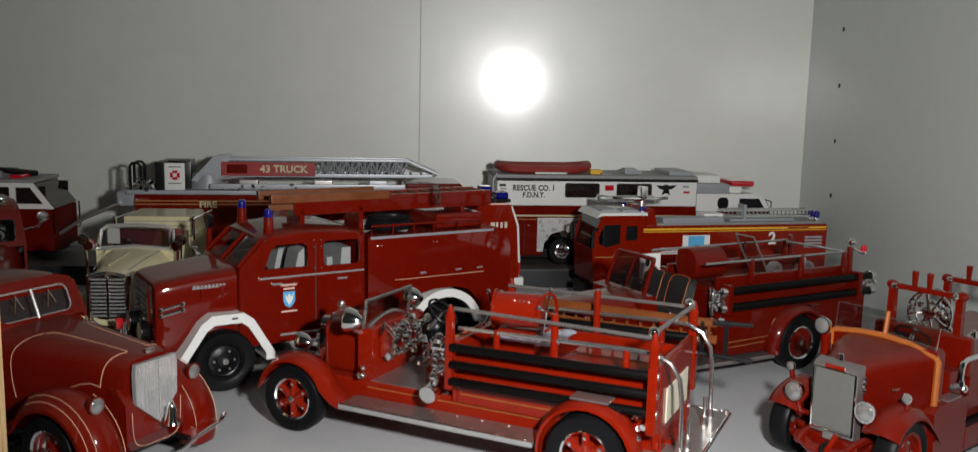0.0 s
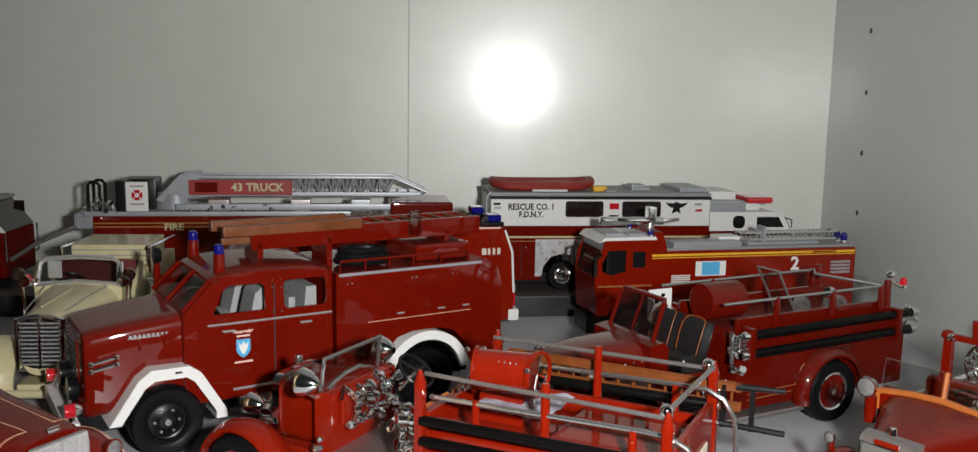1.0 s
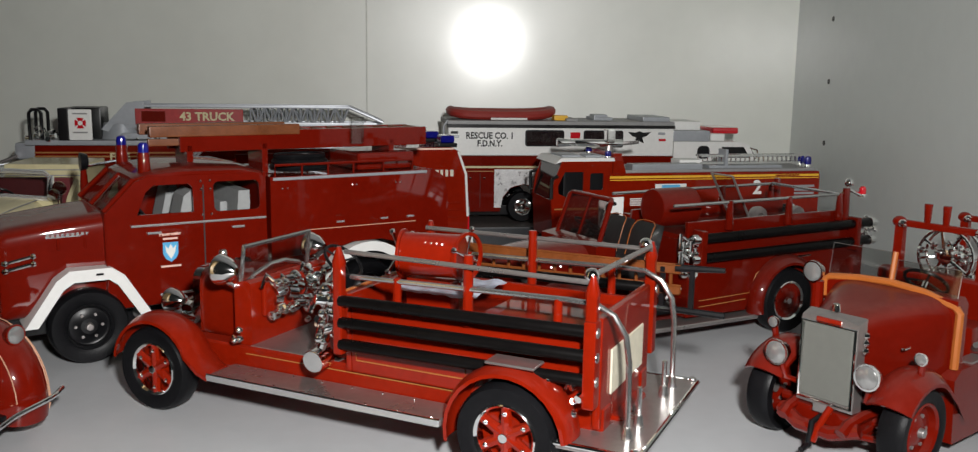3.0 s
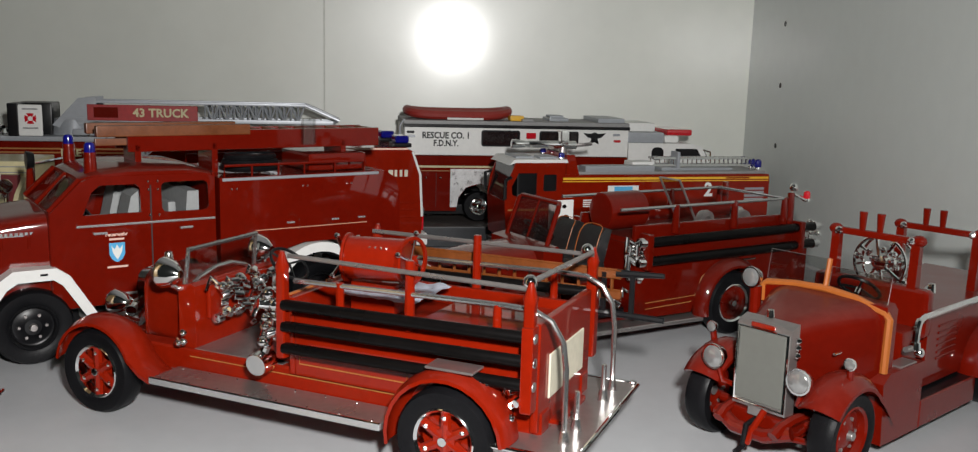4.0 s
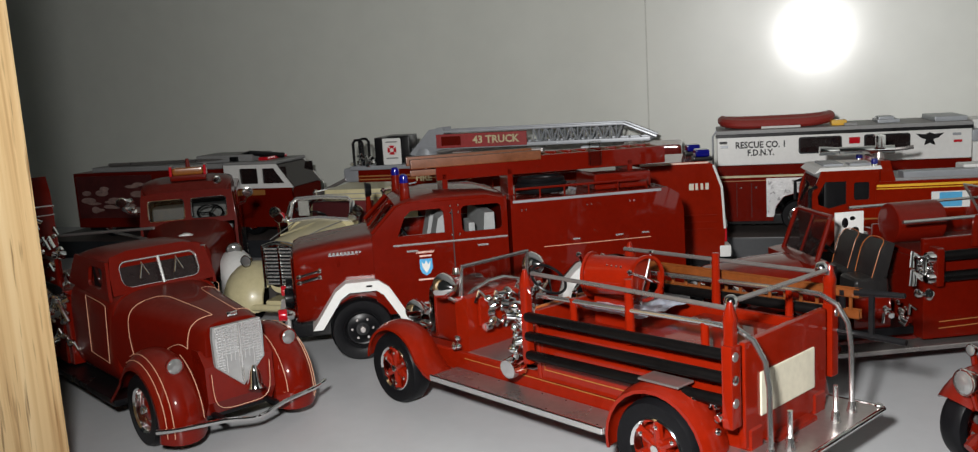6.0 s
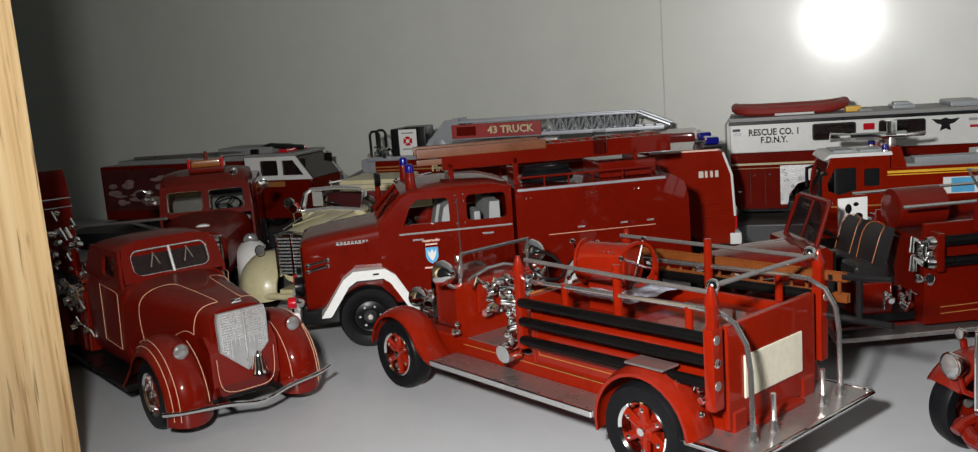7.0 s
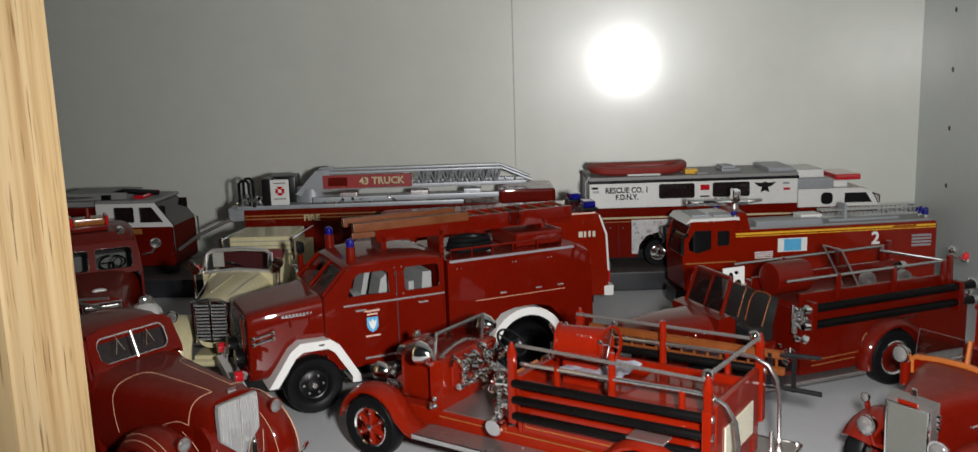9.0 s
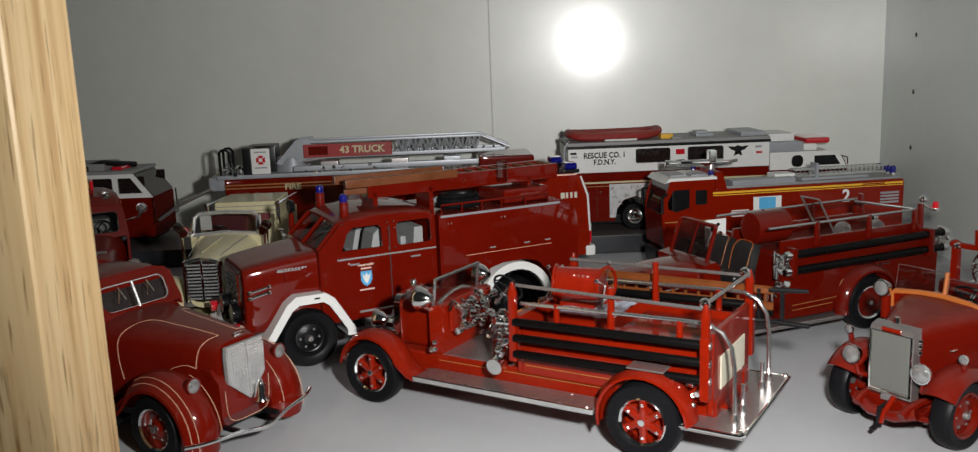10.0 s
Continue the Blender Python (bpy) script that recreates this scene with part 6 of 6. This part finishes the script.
    for i in range(20):
        part("rung", cyl((-40 + i * 5.8, -8, low + 1), (-40 + i * 5.8, 8, low + 1), 0.5, n=6), SILVER, t)
    sg = part("sign_board", box(-40, 10.6, -9.6, -8.9, 46.6, 54.2, 0.2, 1), SIGN_RED, t, "red sign board on the ladder")
    lettering("43 TRUCK", 5.6, -6.5, -9.65, 50.4, CREAM, sg, -1, 1.0)
    part("sign_smudge", box(-37, -26, -9.72, -9.58, 48, 53), RED_DULL, sg)
    return t


SIGN_RED = material("sign_red", (0.30, 0.02, 0.02), 0.5, var=0.3)
ladder_truck()


# ---- the cream engine ----
def cream_engine():
    t = thing("cream_fire_engine", -.1385, .35, 275, "cream open-cab model fire engine with chrome grille and red seats", "model truck", MODELS)
    part("chassis", box(-100, 8, -9, 9, 6, 11, 0.5), CREAM, t)
    for k in (1, -1):
        wheel(t, -2, k * 21.0, 10, 5.4, CREAM, k, ring=CHROME)
        wheel(t, -82, k * 15.8, 10, 6.4, CREAM, k, ring=CHROME)
        part("front_fender", fender(-2, 9.5, 12.0, -12, 160, min(k * 9.5, k * 27.0), max(k * 9.5, k * 27.0), 0.9, 3.8, tail=((-18, 8),)), CREAM, t)
        part("rear_fender", fender(-82, 10, 12.4, 0, 178, min(k * 12, k * 19), max(k * 12, k * 19), 0.9, 2.0), CREAM, t)
        headlamp(t, 4.0, k * 18.4, 26.4, 2.6)
        part("running_board", box(-70, -17, min(k * 9, k * 18.5), max(k * 9, k * 18.5), 6.2, 7.6, 0.3, 1), STEEL, t)
        beacon(t, -26, k * 17.4, 37.6, 1.7, 4.2, RED_LENS)
        part("spot_lamp", cyl((-24, k * 19.4, 42), (-27, k * 19.4, 42), 2.6, 1.6, 14, bev=0.4), CHROME, t)
        part("lamp_stem", cyl((-26, k * 18.4, 26), (-26, k * 19.2, 40), 0.6, n=8), CHROME, t)
    part("bumper", tube([(9, 26, 9.5), (11.5, 13, 9), (12, 0, 9), (11.5, -13, 9), (9, -26, 9.5)], 1.4, 10), CREAM, t)
    part("bonnet", loft([(7.6, 7.2, 14, 34.6, 3.2), (4, 8.4, 13, 35.6, 3.0), (-10, 11.0, 12, 36.8, 2.8), (-24, 14.2, 11, 37.8, 3), (-29, 15.4, 10, 38, 3.2)], n=40), CREAM, t)
    gr = part("grille", loft([(7.4, 7.4, 16.4, 35.0, 3.4), (9.4, 6.8, 17, 34.2, 3.2)], n=36), CHROME, t)
    part("grille_opening", box(9.0, 9.6, -6.0, 6.0, 17.8, 33.2, 0.2, 1), BLACK, gr)
    for i in range(11):
        part("grille_bar", box(9.3, 10.4, -6.2, 6.2, 18.2 + i * 1.4, 18.85 + i * 1.4, 0.2, 1), BRIGHT, gr)
    for k in (1, -1):
        part("grille_edge", box(7.0, 10.0, k * 7.3 - 0.6, k * 7.3 + 0.6, 16.6, 34.0, 0.4, 2), CHROME, gr)
    part("grille_cap", tube([(9.6, -6.6, 33.6), (10.2, -3, 34.8), (10.4, 0, 35.2), (10.2, 3, 34.8), (9.6, 6.6, 33.6)], 0.7, 8), CHROME, gr)
    part("grille_rib", box(9.6, 10.6, -0.5, 0.5, 17, 34.4, 0.2, 1), CHROME, gr)
    part("bonnet_strip", box(-27, 7, -0.3, 0.3, 37.0, 37.8, 0.1, 1), CREAM, t)
    for k in (1, -1):
        part("vent", box(-14, -6, k * 11.6 - 0.5, k * 11.6 + 0.5, 28, 31, 0.2, 1), BLACK, t)
        part("bonnet_line", tube([(4, k * 6.6, 35.2), (-12, k * 8.6, 36.6), (-26, k * 11.0, 37.5)], 0.2, 5), GREY, t)
    wf = bmesh.new()
    tube([(-28, -14.6, 37.6), (-31, -14.2, 45.0), (-31.8, -12, 46.6), (-32, 0, 47.2), (-31.8, 12, 46.6), (-31, 14.2, 45.0), (-28, 14.6, 37.6)], 0.95, 8, bm=wf)
    tube([(-28, -14.6, 37.6), (-27.4, 0, 38.8), (-28, 14.6, 37.6)], 0.9, 8, bm=wf)
    for k in (1, -1):
        part("screen_clamp", cyl((-27.4, k * 15.2, 38.0), (-31.4, k * 14.6, 45.4), 1.3, 0.9, 10, bev=0.3), CHROME, t)
        part("clamp_knob", ball((-27.2, k * 16.0, 38.4), 1.5, n=10), CHROME, t)
        part("lamp_rim", cyl((-24.4, k * 17.4, 39.6), (-23.6, k * 17.4, 39.6), 2.2, n=14, bev=0.3), CHROME, t)
        part("spot_lens", ball((-23.6, k * 19.4, 42), 2.1, sz=1.0, n=12), GLASS, t)
    part("windscreen_frame", wf, BRIGHT, t)
    part("windscreen", prism([(-28.0, 38.2), (-28.3, 38.2), (-32.0, 46.6), (-31.7, 46.6)], -13.6, 13.6), GLASS, t)
    part("scuttle", prism([(-28, 10), (-28, 37.8), (-33, 37), (-33, 10)], -15.6, 15.6, 0.8, 2), CREAM, t)
    part("cab_tub", box(-54, -33, -16, 16, 8, 30, 1.0), CREAM, t)
    sb = part("bench_seat", box(-52, -41, -14, 14, 28, 33, 1.5, 2), SEAT_RED, t, "dark red bench seat")
    part("seat_back", prism([(-52, 31), (-48.5, 31), (-51, 42.5), (-54, 42.5)], -14.4, 14.4, 1.5, 3), SEAT_RED, sb)
    part("door_curve", prism([(-40, 28), (-46, 36), (-55, 41.5), (-55, 28)], 14.6, 16.2, 0.5), CREAM, t)
    part("door_curve", prism([(-40, 28), (-46, 36), (-55, 41.5), (-55, 28)], -16.2, -14.6, 0.5), CREAM, t)
    steering(t, -38, -6, 37.5, 4.8, 50)
    part("rear_body", prism([(-55, 8), (-55, 38), (-104, 38), (-104, 8), (-96, 8), (-94, 18), (-70, 18), (-68, 8)], -16.6, 16.6, 0.8, 2), CREAM, t)
    part("hose_box", box(-92, -64, -14.6, 15.4, 38, 46.4, 0.8, 2), CREAM, t)
    for i in range(3):
        part("box_line", box(-64.2, -63.8, -14, 15, 39.6 + i * 2.2, 40.0 + i * 2.2), GREY, t)
    for k in (1, -1):
        part("side_rail", cyl((-58, k * 17, 46), (-103, k * 17, 44), 0.6, n=8), CHROME, t)
        part("rail_post", cyl((-60, k * 17, 36), (-60, k * 17, 47), 0.7, n=8), CHROME, t)
        valve_cluster(t, -58, k * 17.6, 28, 14, 1.8, 80 + k, ("gauge", "valve", "pipe"), (2.5, 1, 7))
    part("white_card", box(-33.5, -33.1, -12.4, -7.4, 39, 45.4), WHITE, t, "white card behind the windscreen")
    part("fog_lamp", cyl((9, 12, 12), (12.4, 12, 12), 4.0, 3.6, 18, bev=0.5), BLACK, t)
    return t


SEAT_RED = material("dark_red_seat", (0.12, 0.012, 0.016), 0.45, dust=0.1)
cream_engine()


# ---- the closed-cab engine behind the coupe ----
AMBER = material("amber_lens", (0.30, 0.10, 0.02), 0.18, coat=0.6, var=0.3)


def closed_engine(x, y, h, label, white=True):
    t = thing("closed_fire_engine", x, y, h, label, "model truck", MODELS)
    t.scale = (1, 1.14, 1)
    part("chassis", box(-110, 30, -10, 10, 6, 12, 0.5), BLACK, t)
    for k in (1, -1):
        wheel(t, 18, k * 17, 10.4, 6, RED, k, ring=WHITE)
        wheel(t, -85, k * 17, 10.4, 6, RED, k, ring=CHROME)
        part("front_fender", fender(18, 9.6, 12.6, -12, 160, min(k * 11, k * 22), max(k * 11, k * 22), 0.9, 3.6, tail=((2, 8),)), WHITE if white else RED, t, "white front mudguard" if white else "")
        part("running_board", box(-70, 0, min(k * 12, k * 21), max(k * 12, k * 21), 6.4, 8, 0.3, 1), BLACK, t)
    part("bonnet", loft([(34, 8.6, 12, 33.4, 3.4), (30, 10, 11, 35, 3.2), (14, 12.6, 11, 37, 3.2), (1, 17, 10, 39, 3.6)], n=36), RED_DULL, t)
    gr = part("grille", box(33.4, 35.4, -7, 7, 13, 32, 1.4, 3), CHROME, t)
    for i in range(8):
        part("grille_bar", box(35.2, 35.9, -6, 6, 14.6 + i * 2.1, 15.6 + i * 2.1, 0.2, 1), STEEL, gr)
    so = [(2.5, 9), (2.5, 37.4), (-1.2, 50.2), (-5, 53.2), (-38, 53.2), (-41, 50), (-41, 9)]
    for k in (1, -1):
        b = flank_panel(so, [rounded(-18, -4.5, 38.6, 49, 1.5)], 0, 1.0)
        for v in b.verts:
            v.co.y = k * (18.4 - abs(v.co.y)) - k * max(0, v.co.z - 38) * 0.08
        part("cab_side", b, RED_DULL, t)
        part("mirror_arm", tube([(0, k * 18, 43), (6, k * 22, 45), (7, k * 23.4, 48)], 0.6, 7), CHROME, t)
        part("mirror", cyl((6.4, k * 23.6, 49.4), (7.6, k * 23.6, 49.4), 2.2, n=14, bev=0.3), CHROME, t)
        headlamp(t, 20, k * 16.5, 26, 3.2)
    b = bmesh.new()
    loops = [[(-18.2, 36.6), (18.2, 36.6), (17.0, 50.6), (-17.0, 50.6)], [(y + 8.1, z) for y, z in rounded(-6.9, 6.9, 38.8, 48.0, 1.4)], [(y - 8.1, z) for y, z in rounded(-6.9, 6.9, 38.8, 48.0, 1.4)]]
    ed = []
    for lp in loops:
        vs = [b.verts.new((2.4 - (z - 37) * 0.27, yy, z)) for yy, z in lp]
        ed += [b.edges.new((vs[i], vs[(i + 1) % len(vs)])) for i in range(len(vs))]
    bmesh.ops.triangle_fill(b, use_beauty=True, use_dissolve=False, edges=ed)
    bmesh.ops.solidify(b, geom=b.faces[:], thickness=0.8)
    part("cab_front", b, RED_DULL, t)
    for s in (8.1, -8.1):
        fr = part("window_frame", tube([(2.7 - (z - 37) * 0.27, y + s, z) for y, z in rounded(-6.9, 6.9, 38.8, 48.0, 1.4)], 0.45, 6, closed=True), CHROME, t)
        part("pane", prism([(2.2, 38.6), (1.9, 38.6), (-0.8, 48.2), (-0.5, 48.2)], s - 6.9, s + 6.9), GLASS, t)
    part("cab_roof", loft([(-1.0, 15.6, 49.6, 51.4, 4), (-5, 17.2, 50, 55.0, 3), (-16, 17.8, 50, 56.6, 3), (-34, 17.6, 50, 56, 3), (-41, 16.6, 49, 53, 3)], n=32), RED_DULL, t)
    part("cab_back", box(-41.6, -40.6, -17.6, 17.6, 9, 51), RED_DULL, t)
    part("cab_seat", box(-36, -22, -16, 16, 28, 42, 2, 2), SEAT_GREY, t)
    steering(t, -8, 8, 40, 5, 40)
    lb = part("roof_lamp", box(-17, -6.5, -6, 8, 55.6, 58.2, 0.6, 2), RED, t, "red roof lamp box with an amber lens")
    part("amber_lens", box(-16, -7, -5, 7, 58, 61.6, 1.2, 3), AMBER, lb)
    for y in (-5.6, 7.6):
        part("lamp_cheek", box(-16.6, -6.6, y - 0.6, y + 0.6, 57.6, 62.4, 0.4, 2), RED_LENS, lb)
    part("roof_finial", cyl((-12, 1, 61.4), (-12, 1, 65.4), 1.0, 0.6, 10), RED, lb)
    part("siren", cyl((-3, 12, 55), (-8, 12, 55.6), 1.7, 1.3, 12, bev=0.3), CHROME, t)
    part("rear_body", box(-108, -43, -18.6, 18.6, 9, 46, 1.2, 2), RED, t)
    part("drum_light", cyl((26, 0, 31.5), (28.2, 0, 31.5), 4.8, 4.4, 22, bev=0.4), WHITE, t, "white round drum on the bonnet")
    valve_cluster(t, 3, -21.5, 47, 6, 2.0, 33, ("spot_lamp", "knob", "pipe"), (1, 1.5, 3))
    return t


closed_engine(-.208, .3755, -55, "dusty dark red closed-cab model engine with an amber roof lamp")


# ---- the modern cab-over truck at the back ----
def modern_truck():
    display_base(-404, -196, 468, 530, 10.5, 4, "black plastic display base under a modern truck")
    t = thing("modern_fire_truck", -.2935, .500, 4, "dark red modern model truck with white cab and grey roof", "model truck", MODELS, z=.0105)
    part("chassis", box(-82, 66, -10, 10, 3, 8, 0.5), BLACK, t)
    for x in (-60, 40):
        for k in (1, -1):
            wheel(t, x, k * 15, 7.6, 5, CHROME, k, rim_ratio=0.58, z=8)
    part("body", box(-83, 22, -18, 18, 6, 40, 0.8), RED_DULL, t)
    part("roof", box(-70, 22, -16, 16, 40, 43, 0.6), GREY, t)
    mural = part("side_mural", box(-81, -26, -18.5, -18.0, 12, 38), MURAL, t, "dark mural with pale blotches")
    rng = random.Random(4)
    for i in range(16):
        x, z = rng.uniform(-76, -33), rng.uniform(15, 35)
        part("mural_blotch", ball((x, -18.6, z), 1.0, sx=rng.uniform(2.5, 6), sy=0.12, sz=rng.uniform(0.8, 2.2), n=10), MURAL_PALE, mural)
    part("cab_lower", box(24, 68, -17.8, 17.8, 5, 28, 1.2, 2), RED_DULL, t)
    part("cab_stripe", box(24, 50, -18.1, -17.7, 24, 27, 0.1, 1), GOLD, t)
    so = [(24, 28), (24, 42), (58, 42), (68.4, 28)]
    for k in (1, -1):
        b = flank_panel(so, [rounded(34, 46, 30.6, 39.6, 1.0), [(49, 30.6), (49, 39.4), (56.6, 39.4), (63, 30.6)]], 0, 1.0)
        for v in b.verts:
            v.co.y = k * (17.8 - abs(v.co.y))
        part("cab_side", b, WHITE, t)
        part("cab_window", box(33, 64, k * 16.2 - 0.3, k * 16.2 + 0.3, 30, 40), SMOKED, t)
        part("grab_bar", tube([(66, k * 18, 12), (69, k * 19, 14), (68.6, k * 19, 28)], 0.5, 6), CHROME, t)
    part("windscreen", prism([(57.8, 41.4), (68.0, 28.4), (68.5, 28.4), (58.3, 41.4)], -16.2, 16.2), SMOKED, t)
    part("cab_roof", box(24, 59, -18, 18, 41.6, 43.6, 0.8, 2), GREY, t)
    part("roof_gear", box(2, 40, -12, 12, 43, 47.5, 1.0, 2), GREY, t)
    part("roof_hose", tube([(30, -8, 46), (38, -10, 48), (46, -4, 46.5), (52, 4, 45)], 1.6, 8), BLACK, t)
    part("light_bar", box(44, 50, -12, 12, 43.4, 45.6, 0.8, 2), RED_LENS, t)
    for x, y, w in ((26, -10, 5), (34, 6, 6), (10, -6, 7)):
        part("roof_locker", box(x, x + w, y - 4, y + 4, 43.2, 46.4, 0.6, 2), BLACK, t)
    part("roof_pipe", tube([(-60, -12, 44), (-10, -12, 44.6), (20, -11, 45)], 1.1, 8), STEEL, t)
    return t


MURAL_PALE = material("pale_mural", (0.26, 0.17, 0.15), 0.5, var=0.5, scale=300)
MURAL = material("dark_mural", (0.07, 0.012, 0.012), 0.4, var=0.5, scale=200)
modern_truck()
